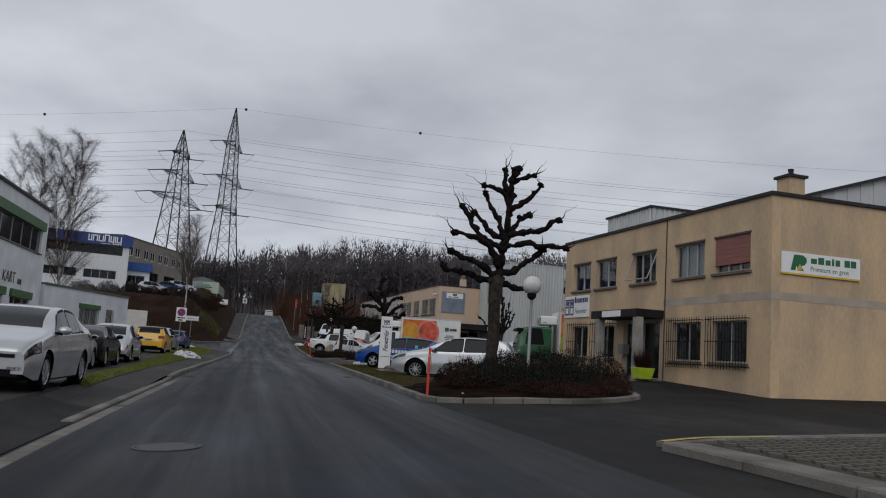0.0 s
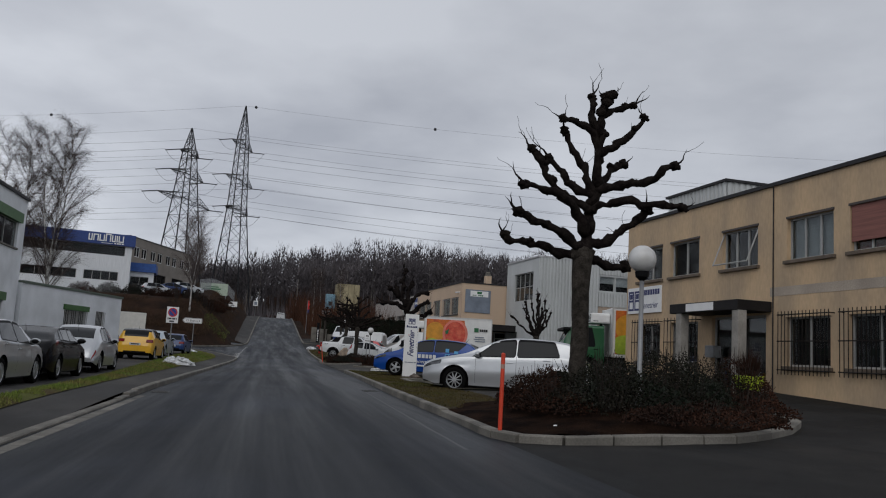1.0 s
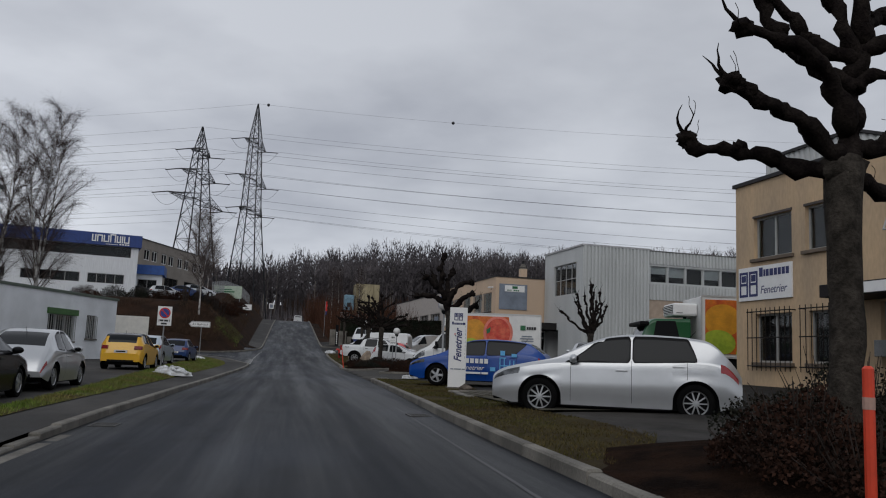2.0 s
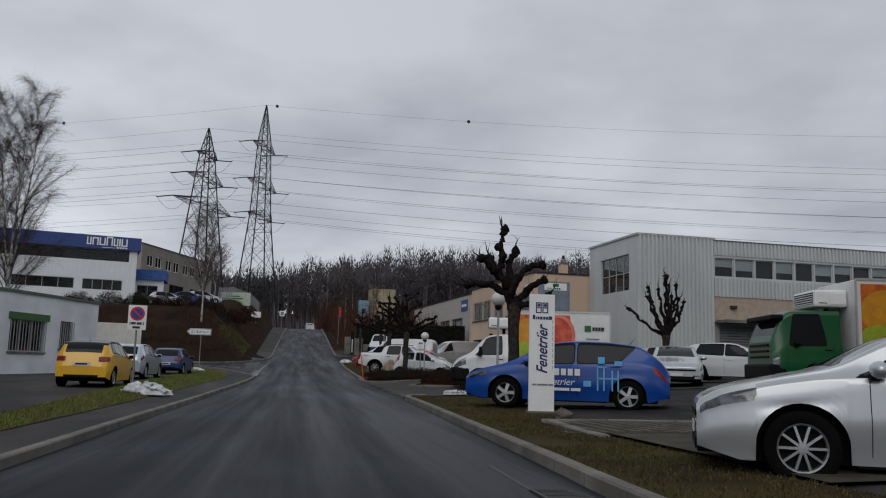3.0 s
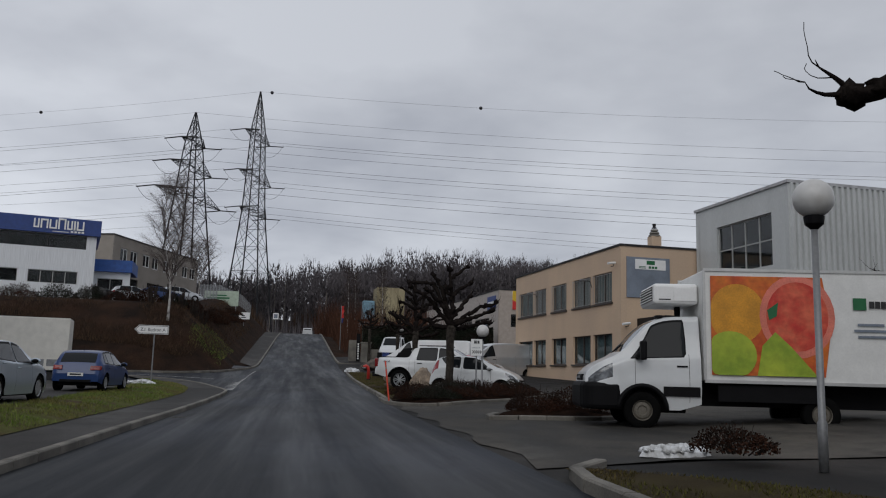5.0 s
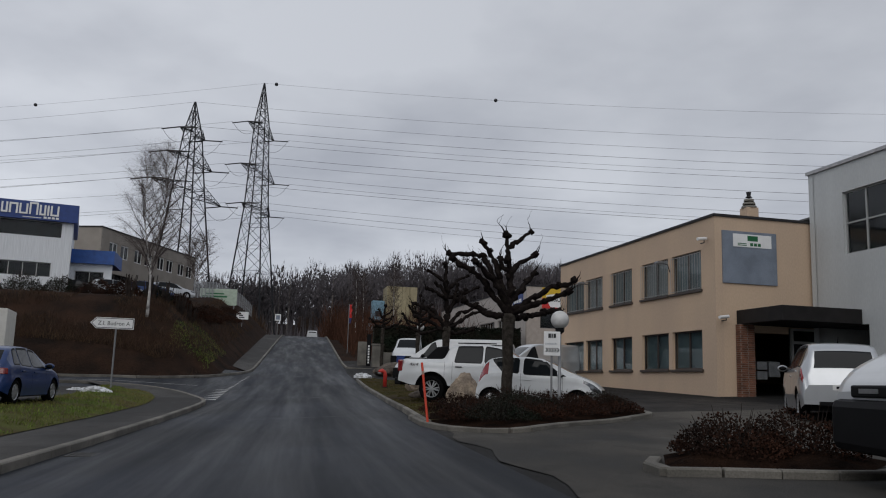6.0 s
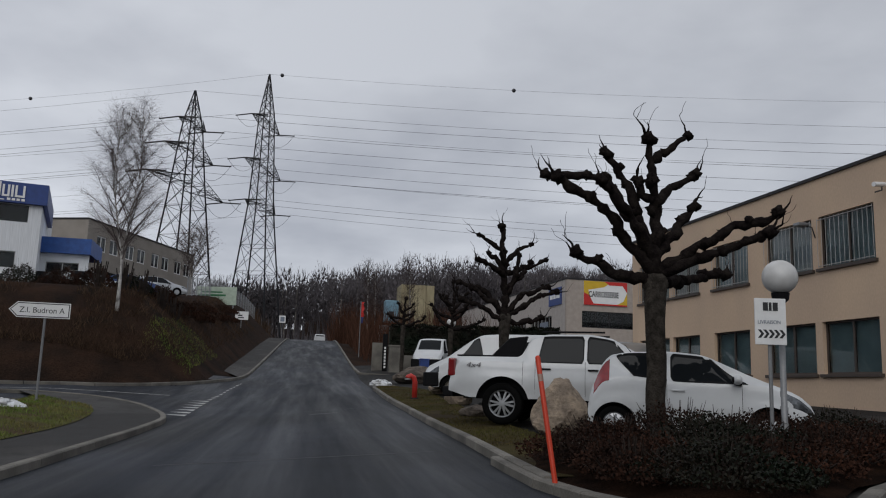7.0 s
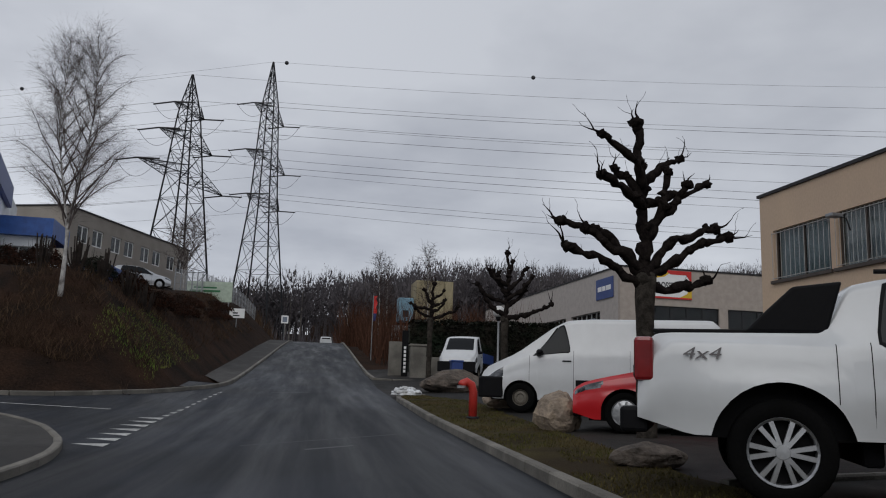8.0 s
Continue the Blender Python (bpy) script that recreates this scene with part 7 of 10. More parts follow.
def box_truck(name, label, m, s, body, box, rim, cooler, wheel2, print_green=True, bump=None):
    """A cab with a refrigerated box body printed with fruit."""
    root = car(name, label, m, dict(s, wb=s["wb"]), body, category="truck", rim=rim, group="delivery trucks")
    x0, x1, zb, zt, hw = box
    part("box_body", Mesh().box((x0, -hw, zb), (x1, hw, zt)), BOXWHITE, root, "white refrigerated box body", bevel=0.025)
    fr = Mesh()
    for y in (-hw, hw):
        for z in (zb, zt):
            fr.box((x0 - 0.004, y - 0.02, z - 0.03), (x1 + 0.004, y + 0.02, z + 0.03))
        for x in (x0, x1):
            fr.box((x - 0.02, y - 0.02, zb + 0.03), (x + 0.03, y + 0.02, zt - 0.03))
    part("edge_profile", fr, mat("box_edge_alu", (0.55, 0.55, 0.54), 0.4, metal=0.5, var=0.05, bump=0), root)
    fruit_panel(root, pose(x0 + 0.12, -hw - 0.022, zb + 0.12), x1 - x0 - 0.24, zt - zb - 0.24)
    part("chassis", Mesh().box((s["L"] - 0.3, -0.45, s["r"] + 0.1), (x1 - 0.1, 0.45, zb - 0.002)), TRIM, root)
    part("side_guard", Mesh().box((s["L"] + 0.3, -hw + 0.05, 0.55), (x1 - 1.6, -hw + 0.10, 0.85)).box((s["L"] + 0.3, hw - 0.10, 0.55), (x1 - 1.6, hw - 0.05, 0.85)), TRIM, root)
    cx, cz, cw, chh, cd = cooler
    c = part("cooling_unit", Mesh().box((cx, -cw / 2, cz), (cx + cd, cw / 2, cz + chh)), WHITE, root, "white refrigeration unit over the cab", bevel=0.06)
    part("vent", Mesh().box((cx - 0.012, -cw * 0.42, cz + chh * 0.18), (cx + 0.02, cw * 0.42, cz + chh * 0.85)), TRIM, c)
    for k in range(5):
        part("vent_slat", Mesh().box((cx - 0.03, -cw * 0.42, cz + chh * (0.2 + 0.13 * k)), (cx - 0.013, cw * 0.42, cz + chh * (0.25 + 0.13 * k))), WHITE, c)
    part("side_hatch", Mesh().box((cx + cd * 0.45, -cw / 2 - 0.012, cz + chh * 0.15), (cx + cd * 0.95, -cw / 2 + 0.01, cz + chh * 0.8)), WHITE, c, bevel=0.008)
    part("maker_mark", Mesh().box((cx + cd * 0.12, -cw / 2 - 0.004, cz + chh * 0.2), (cx + cd * 0.38, -cw / 2 + 0.01, cz + chh * 0.25)), TRIM, c)
    part("bracket", Mesh().tube([(cx + cd * 0.7, 0, cz - 0.2), (cx + cd * 0.7, 0, cz + 0.02)], 0.06, 8), TRIM, c)
    return root


ivm = shifted(place((8.91, 54.76), (-0.957, 0.22), 0.72, 1.98), IVECO)
iveco = box_truck("delivery_truck", "white light truck with a fruit-printed refrigerated box", ivm, IVECO, WHITECAR, (2.2, 5.9, 0.92, 3.02, 1.05), "steel", (1.33, 2.38, 1.4, 0.40, 0.86), 3.3)
part("front_bumper", Mesh().prism([(-0.09, -0.72), (-0.02, -0.92), (0.12, -0.99), (0.66, -1.01), (0.66, 1.01), (0.12, 0.99), (-0.02, 0.92), (-0.09, 0.72)], 0.35, 0.86), TRIM, iveco, "dark plastic bumper", bevel=0.08)
part("grille_mouth", Mesh().box((-0.03, -0.42, 0.88), (0.06, 0.42, 1.0)), TRIM, iveco, "", bevel=0.02)
part("emblem_bar", Mesh().box((-0.04, -0.2, 0.92), (-0.028, 0.2, 0.965)), ALLOY, iveco)
for sd in (-1, 1):
    part("rub_panel", Mesh().box((1.44, sd * 0.985 - 0.02, 0.62), (2.12, sd * 0.985 + 0.02, 0.80)), TRIM, iveco, "dark plastic rubbing strip")
    arch = Mesh().tube([(1.05 + 0.45 * math.cos(math.pi * k / 14), sd * 0.985, 0.36 + 0.45 * math.sin(math.pi * k / 14)) for k in range(15)], 0.045, 8)
    part("wheel_arch_trim", arch, TRIM, iveco, "dark plastic wheel arch", smooth=True)
    mir = part("door_mirror", Mesh().box((0.98, sd * 1.16 - 0.09, 1.28), (1.10, sd * 1.16 + 0.09, 1.64)), TRIM, iveco, "large black mirror", bevel=0.035)
    part("mirror_arm", Mesh().tube([(1.06, sd * 0.98, 1.36), (1.05, sd * 1.1, 1.36)], 0.025, 6), TRIM, mir)
    part("wiper", Mesh().tube([(0.70, sd * 0.55, 1.46), (0.82, sd * 0.1, 1.60)], 0.012, 5), TRIM, iveco)
part("roof_lamp_strip", Mesh().box((1.36, -0.7, 2.10), (1.5, -0.5, 2.16)), TRIM, iveco, "", bevel=0.02)

EURO = dict(L=1.75, W=2.1, wb=3.7, xf=1.1, r=0.42, tw=0.24, sill=0.45, tumble=0.05, top=[(0, 1.4), (0.03, 1.5), (0.12, 1.75), (0.3, 2.1), (0.5, 2.24), (1.75, 2.27)], belt=[(0, 1.15), (0.2, 1.3), (1.75, 1.33)],
            side=[(0.45, 1.35)], slant=0.15, wind=(0.06, 0.42), head=(0.0, 0.16, 2, 4), seams=(0.36, 1.55), handles=(1.4,), rf=0.25, nf=0.05, rr=0.02, nr=0.0, plate_f=0.65, mirror=TRIM, lamps=False)
eum = place((15.08, 43.0), (-0.978, 0.208), 1.02, 2.1)
euro = box_truck("delivery_truck", "green truck with a fruit-printed refrigerated box", shifted(eum, EURO), EURO, GREENTRUCK, (2.05, 6.6, 0.95, 3.05, 1.2), "steel", (1.2, 2.36, 1.5, 0.45, 0.84), 3.7)
part("sun_visor", Mesh().box((-0.02, -1.0, 1.98), (0.30, 1.0, 2.12)), TRIM, euro, bevel=0.04)
part("front_bumper", Mesh().box((-0.1, -1.04, 0.45), (0.35, 1.04, 0.85)), TRIM, euro, "black truck bumper", bevel=0.05)
part("grille_bars", Mesh().box((-0.03, -0.7, 1.0), (0.02, 0.7, 1.06)).box((-0.03, -0.7, 1.15), (0.02, 0.7, 1.21)).box((-0.03, -0.7, 1.3), (0.02, 0.7, 1.36)), TRIM, euro)

FLAT = spec(IVECO, L=1.95, top=[(0, 0.85), (0.05, 1.05), (0.3, 1.2), (0.55, 1.36), (0.7, 1.44), (1.15, 2.05), (1.4, 2.2), (1.95, 2.25)], belt=[(0, 0.7), (0.4, 1.1), (0.75, 1.3), (1.95, 1.35)], side=[(0.85, 1.6)], wind=(0.72, 1.25), wb=2.9, seams=(0.8, 1.7), handles=(1.6,))
ft = car("tipper_truck", "small white flatbed truck facing the street", pose(10.1, 109.5, lot_z(10.1, 109.5), 0, 0, 68), FLAT, WHITECAR, category="truck", rim="steel")
part("front_bumper", Mesh().box((-0.08, -0.95, 0.36), (0.3, 0.95, 0.88)), TRIM, ft, bevel=0.04)
part("load_bed", Mesh().box((2.05, -1.0, 0.9), (5.0, 1.0, 1.0)).box((2.05, -1.0, 1.0), (5.0, -0.96, 1.4)).box((2.05, 0.96, 1.0), (5.0, 1.0, 1.4)), BLUE, ft)
part("chassis", Mesh().box((1.7, -0.4, 0.5), (4.9, 0.4, 0.898)), TRIM, ft)

car("panel_van", "small white van at the crest of the street", pose(4.4, 189.0, road_z(4.4, 189) - 0.02, 0, 0, -90), spec(DUCATO, L=4.4, W=1.75, wb=2.7, top=[(0, 0.75), (0.06, 0.98), (0.35, 1.05), (0.75, 1.15), (0.95, 1.25), (1.65, 1.75), (2.0, 1.85), (4.2, 1.85), (4.35, 1.78), (4.4, 1.5)], belt=[(0, 0.65), (0.4, 0.9), (1.0, 1.1), (1.9, 1.15), (4.2, 1.15), (4.4, 1.1)], tail=(4.3, 4.4, 4, 8), rear=(4.34, 4.4), seams=(1.15, 2.15)), WHITECAR, category="van", rim="steel", group="")

# ---- street furniture ----
MILK = mat("milky_globe", (0.62, 0.62, 0.61), 0.35, var=0.05, fine=10, bump=0.03, second=(0.50, 0.49, 0.47), spec=0.6)
POST = mat("grey_post", (0.25, 0.255, 0.26), 0.5, metal=0.4, var=0.08, bump=0.05)
ORANGERED = mat("signal_orange", (0.62, 0.05, 0.015), 0.45, var=0.06, bump=0.03)


def globe_lamp(x, y, ground, top):
    """A park lamp: a slim post and a milky ball."""
    t = thing("street_lamp", "grey post lamp with a milky white globe", "street lamp", pose(x, y, ground), "globe lamps")
    h = top - ground
    part("post", Mesh().tube([(0, 0, 0), (0, 0, 0.5), (0, 0, 0.52), (0, 0, h - 0.3)], [0.05, 0.05, 0.038, 0.035], 12), POST, t, smooth=True)
    part("collar", Mesh().lathe([(0.036, h - 0.34), (0.10, h - 0.28), (0.11, h - 0.2), (0.06, h - 0.17)], 16), TRIM, t, "dark collar under the globe")
    part("globe", Mesh().blob((0, 0, h), 0.215, 3), MILK, t, "milky white globe", smooth=True)


globe_lamp(7.07, 20.9, lot_z(7.07, 20.9), 3.17)
globe_lamp(7.85, 47.65, lot_z(7.85, 47.65), 3.61)
globe_lamp(8.69, 67.57, lot_z(8.69, 67.57), 3.15)
globe_lamp(9.6, 97.5, lot_z(9.6, 97.5), 4.75)


def marker_pole(x, y, ground, tip):
    t = thing("marker_pole", "orange-red snow marker pole leaning by the kerb", "marker pole", pose(x, y, ground), "snow markers")
    top = Vector(tip) - Vector((x, y, ground))
    part("pole", Mesh().tube([-0.08 * top, top], 0.026, 10), ORANGERED, t)
    part("band", Mesh().tube([top * 0.80, top * 0.86], 0.028, 10), mat("grey_reflector", (0.4, 0.25, 0.2), 0.4, bump=0), t)
    part("cap", Mesh().tube([top, top * 1.015], [0.027, 0.015], 10), ORANGERED, t)


marker_pole(4.37, 19.06, 0.66, (4.37, 19.06, 1.56))
marker_pole(5.40, 66.15, 0.80, (5.27, 66.36, 2.0))


def no_stopping_sign():
    t = thing("traffic_sign", "white board with a round blue and red no-parking sign", "traffic sign", pose(-2.9, 50.5, verge_z(-2.9, 50.5), 0, 0, 8))
    part("post", Mesh().tube([(0, 0.04, -0.1), (0, 0.04, 2.45)], 0.03, 10), POST, t)
    b = part("board", Mesh().box((-0.27, -0.015, 1.82), (0.27, 0.01, 2.58)), WHITE, t, bevel=0.006)
    part("red_ring", Mesh().prism(disc2(0, 2.32, 0.215, 0.215, 32), 0, 0.004), REDINK, b, "", pose(0, -0.016, 0, 90, 0, 0))
    part("blue_disc", Mesh().prism(disc2(0, 2.32, 0.165, 0.165, 32), 0, 0.004), mat("sign_blue", (0.02, 0.05, 0.28), 0.4, bump=0), b, "", pose(0, -0.021, 0, 90, 0, 0))
    part("red_slash", Mesh().box((-0.165, -0.03, -0.024), (0.165, -0.026, 0.024)), REDINK, b, "", pose(0, 0, 2.32, 0, 45, 0))
    bars_of(0.44, 0.24, [(0.02, 0.55, 0.06, 0.4), (0.12, 0.6, 0.3, 0.3), (0.48, 0.6, 0.34, 0.3), (0.9, 0.55, 0.06, 0.4), (0.22, 0.1, 0.5, 0.28)], BLACKINK, b, pose(-0.22, -0.016, 1.84))


no_stopping_sign()


def direction_sign():
    t = thing("direction_sign", "white arrow sign reading Z.I. Budron A", "direction sign", pose(-4.6, 83.4, 0.6, 0, 0, 6))
    part("post", Mesh().tube([(0.08, 0.03, -0.1), (0.08, 0.03, 3.12)], 0.035, 10), POST, t)
    b = part("board", Mesh().prism([(-0.88, 2.9), (-0.66, 2.68), (0.74, 2.68), (0.74, 3.12), (-0.66, 3.12)], 0, 0.03), WHITE, t, "", pose(0, 0, 0, 90, 0, 0))
    ed = Mesh()
    pts = [(-0.83, 2.9), (-0.645, 2.715), (0.705, 2.715), (0.705, 3.085), (-0.645, 3.085)]
    for (x0, z0), (x1, z1) in zip(pts, pts[1:] + pts[:1]):
        ed.tube([(x0, -0.032, z0), (x1, -0.032, z1)], 0.012, 4)
    part("border", ed, BLACKINK, t)
    words("Z.I. Budron A", 0.23, BLACKINK, t, pose(-0.60, -0.031, 2.82), width=0.93)


direction_sign()


def totem():
    """The white pillar sign by the lawn."""
    t = thing("pillar_sign", "tall white pillar sign with navy twin-window emblem and script", "sign", pose(6.42, 39.15, 0.72, 0, 0, -3))
    part("body", Mesh().prism([(0, 0), (0.5, 0), (0.5, 0.06), (0.47, 0.13), (0.03, 0.13), (0, 0.06)], 0.0, 2.30), WHITE, t, bevel=0.006)
    part("base_plate", Mesh().box((-0.03, -0.05, 0.0), (0.53, 0.18, 0.05)), CONCRETE, t)
    twin_emblem(t, pose(0.12, -0.001, 1.93), 0.21)
    bars_of(0.40, 0.09, [(0, 0.1, 0.12, 0.9), (0.15, 0.1, 0.05, 0.6), (0.23, 0.1, 0.1, 0.6), (0.36, 0.1, 0.12, 0.6), (0.52, 0.1, 0.1, 0.6), (0.65, 0.1, 0.1, 0.6), (0.78, 0.1, 0.18, 0.7)], INK, t, pose(0.06, -0.001, 1.80))
    words("Fenetrier", 0.30, INK, t, pose(0.35, -0.002, 0.76) @ pose(0, 0, 0, 0, -90, 0), shear=0.35, width=0.82, weight=0.006)
    part("red_accent", Mesh().box((0.14, -0.004, 1.52), (0.17, -0.001, 1.56)), REDINK, t)
    bars_of(0.42, 0.03, [(0, 0, 0.2, 1), (0.24, 0, 0.5, 1), (0.78, 0, 0.2, 1)], SIGNGREY, t, pose(0.06, -0.001, 0.54))
    side = Mesh()
    for k in range(9):
        side.box((0.455, -0.004, 0.85 + k * 0.11), (0.463, -0.001, 0.92 + k * 0.11))
    part("side_line", side, SIGNGREY, t)


totem()


def delivery_sign():
    t = thing("yard_sign", "white yard sign with LIVRAISON and black arrow chevrons", "sign", pose(8.27, 67.45, lot_z(8.4, 67.5), 0, 0, -8))
    z = 2.86 - lot_z(8.4, 67.5)
    part("post", Mesh().tube([(0.19, 0.04, -0.1), (0.19, 0.04, z)], 0.025, 8), POST, t)
    b = part("board", Mesh().box((0, -0.012, z - 0.56), (0.38, 0.012, z)), WHITE, t, bevel=0.004)
    bars_of(0.2, 0.1, [(0, 0, 0.3, 1), (0.36, 0, 0.16, 1), (0.6, 0, 0.3, 1)], BLACKINK, b, pose(0.1, -0.0125, z - 0.15))
    words("LIVRAISON", 0.065, SIGNGREY, b, pose(0.03, -0.0125, z - 0.31), width=0.88)
    for k in range(5):
        x = 0.03 + k * 0.065
        part("chevron", Mesh().prism([(x, 0), (x + 0.035, 0), (x + 0.075, 0.05), (x + 0.035, 0.1), (x, 0.1), (x + 0.04, 0.05)], 0, 0.003), BLACKINK, b, "", pose(0, -0.0125, z - 0.48, 90, 0, 0))


delivery_sign()


def hydrant():
    z = lawn_z(6.35, 84.6)
    t = thing("hydrant", "red bent-neck hydrant pipe in the grass", "hydrant", pose(6.35, 84.8, z))
    part("column", Mesh().tube([(0, 0, -0.05), (0, 0, 0.55), (-0.04, 0, 0.68), (-0.14, 0, 0.74), (-0.22, 0, 0.70), (-0.24, 0, 0.66)], [0.085, 0.085, 0.085, 0.085, 0.085, 0.09], 14), mat("hydrant_red", (0.52, 0.035, 0.025), 0.45, var=0.1, bump=0.08), t, smooth=True)
    part("flange", Mesh().lathe([(0, 0.02), (0.13, 0.02), (0.13, 0.06), (0.085, 0.06)], 16), DARKROOF, t)
    part("outlet_cap", Mesh().lathe([(0, 0.0), (0.095, 0.0), (0.095, 0.05), (0, 0.05)], 14, pose(-0.24, 0, 0.61)), ALLOY, t)


hydrant()
STONE = mat("boulder_stone", (0.33, 0.26, 0.19), 0.9, var=0.22, scale=3.5, fine=16, bump=0.8, second=(0.19, 0.15, 0.115), bdist=0.05)
DARKSTONE = mat("dark_boulder_stone", (0.13, 0.105, 0.085), 0.9, var=0.25, scale=3.0, fine=14, bump=0.8, bdist=0.05)


def rock(r, sq, seed):
    """A weathered block: flattened facets, narrower towards the top, with a broken surface."""
    rng = random.Random(seed)
    mb = Mesh().blob((0, 0, 0), 1.0, 4, 0.22, (1, 1, 1), seed, 1.1)
    cuts = [(Vector((rng.uniform(-1, 1), rng.uniform(-1, 1), rng.uniform(-0.35, 0.9))).normalized(), rng.uniform(0.62, 0.9)) for k in range(11)]
    out = []
    for v in mb.v:
        p = Vector(v)
        for n, d in cuts:
            over = p.dot(n) - d
            if over > 0:
                p -= n * over * 0.9
        p *= 1 + 0.05 * noise.noise(p * 4 + Vector((seed, 0, 0))) + 0.025 * noise.noise(p * 11)
        f = 1.12 - 0.22 * max(-0.5, p.z)
        out.append((p.x * r * sq[0] * f, p.y * r * sq[1] * f, p.z * r * sq[2]))
    mb.v = out
    return mb


def boulder(x, y, r, sq, seed, mt, label):
    ob = part("boulder", rock(r, sq, seed), mt, smooth=False, m=pose(x, y, lawn_z(x, y) + r * sq[2] * 0.72))
    return tagged(ob, label, "boulder", "boulders")


boulder(7.5, 72.7, 0.50, (0.98, 0.8, 1.02), 3.1, STONE, "large buff boulder at the edge of the parking bay")
boulder(7.25, 82.0, 0.38, (0.95, 0.9, 1.05), 7.7, STONE, "upright tan boulder beside the white van")
boulder(8.0, 89.0, 0.48, (1.2, 0.8, 0.62), 11.3, STONE, "pale boulder by the hydrant")
boulder(8.2, 99.0, 0.85, (1.3, 0.9, 0.6), 17.9, DARKSTONE, "dark mossy boulder near the gate")
boulder(6.85, 76.9, 0.30, (1.3, 0.7, 0.5), 23.1, DARKSTONE, "low grey stone behind the pickup")
boulder(6.6, 37.6, 0.14, (1.4, 0.9, 0.8), 5.5, DARKSTONE, "small stone beside the pillar sign")

SNOW = mat("old_snow", (0.74, 0.76, 0.78), 0.6, var=0.1, scale=5, fine=25, bump=0.6, second=(0.42, 0.42, 0.41), bdist=0.03)


def snow_mound(x, y, z, r, sq, seed, label):
    """A melting heap: one lumpy mound with an uneven rim."""
    mb = Mesh()
    n, m = 40, 12
    for i in range(m + 1):
        u = i / m
        for k in range(n):
            a = 2 * math.pi * k / n
            rim = 1 + 0.35 * noise.noise(Vector((math.cos(a) * 1.3, math.sin(a) * 1.3, seed))) + 0.12 * noise.noise(Vector((math.cos(a) * 5, math.sin(a) * 5, seed)))
            px, py = r * sq[0] * rim * u * math.cos(a), r * sq[1] * rim * u * math.sin(a)
            h = r * sq[2] * (1 - u ** 1.7) * (0.6 + 0.4 * noise.noise(Vector((px * 3.2, py * 3.2, seed))) + 0.25 * noise.noise(Vector((px * 9, py * 9, seed))))
            mb.v.append((px, py, max(-0.04, h) if i < m else -0.06))
    mb.f = [(i * n + k, i * n + (k + 1) % n, (i + 1) * n + (k + 1) % n, (i + 1) * n + k) for i in range(1, m) for k in range(n)]
    mb.f = [tuple(reversed(f)) for f in mb.f]
    mb.v.append((0, 0, r * sq[2] * 0.8))
    c = len(mb.v) - 1
    mb.f += [(c, n + k, n + (k + 1) % n) for k in range(n)]
    rng = random.Random(seed)
    for k in range(46):
        a, u = rng.uniform(0, 6.283), rng.random() ** 0.5
        px, py = r * sq[0] * u * math.cos(a), r * sq[1] * u * math.sin(a)
        mb.blob((px, py, max(0.0, r * sq[2] * 0.62 * (1 - u ** 1.7)) + 0.01), r * rng.uniform(0.07, 0.2), 2, 0.7, (1.2, 1.1, 0.75), seed + k, 2.0)
    tagged(part("snow_mound", mb, SNOW, smooth=True, m=pose(x, y, z)), label, "snow", "snow heaps")


snow_mound(-2.45, 50.0, verge_z(-2.4, 50) + 0.05, 0.58, (1.25, 0.85, 0.72), 4, "dirty melting snow heap round the sign post")
snow_mound(-4.4, 80.3, verge_z(-4.4, 80.3) + 0.03, 0.38, (1.4, 0.8, 0.5), 9, "small melting snow patch on the verge")
snow_mound(-5.2, 82.0, verge_z(-5.0, 82) + 0.02, 0.3, (1.8, 0.7, 0.25), 14, "thin snow patch by the side street")
snow_mound(6.25, 96.3, road_z(6, 96.3) + 0.16, 0.45, (1.1, 1.0, 0.62), 19, "grey snow lump at the kerb end")
snow_mound(7.0, 49.3, lot_z(7.0, 49.3) + 0.06, 0.28, (1.5, 0.8, 0.35), 24, "small snow patch at the end of the lawn")

# paving details: bay edges, grass pavers, gutter stones


def bay_edge(a, b, z, w=0.14, h=0.1):
    kerb("bay_edging", [a, b], z, "concrete edging of a parking bay", w, h, 1.0)


bay_edge((6.0, 36.9), (8.9, 35.55), lambda x, y: lawn_z(x, y) - 0.06)
bay_edge((6.15, 42.3), (8.7, 41.1), lambda x, y: lawn_z(x, y) - 0.05, 0.14, 0.08)
bay_edge((5.85, 33.6), (6.1, 36.6), lambda x, y: lawn_z(x, y) - 0.06)
bay_edge((6.9, 75.4), (9.4, 75.85), lambda x, y: lawn_z(x, y) - 0.06)
bay_edge((6.75, 70.2), (9.5, 70.6), lambda x, y: lawn_z(x, y) - 0.06)


def paver_field(name, o, du, dv, nu, nv, z, label):
    """Grass pavers: small stones with gaps, each a piece."""
    root = thing(name, label, "paving", kind="structure")
    o, du, dv = Vector(o), Vector(du).normalized(), Vector(dv).normalized()
    base = Mesh().box((-0.055, -0.055, -0.05), (0.055, 0.055, 0.012))
    me = base.data("paver", PAVER)
    for i in range(nu):
        for j in range(nv):
            p = o + du * (0.21 * i + (0.0 if j % 2 else 0.1)) + dv * (0.21 * j)
            ob = part("paver", me, None, root, "", pose(p.x, p.y, z(p.x, p.y), 0, 0, 45 + math.degrees(math.atan2(du.y, du.x))))
            ob.scale = (1.25, 1.25, 1)
    return root


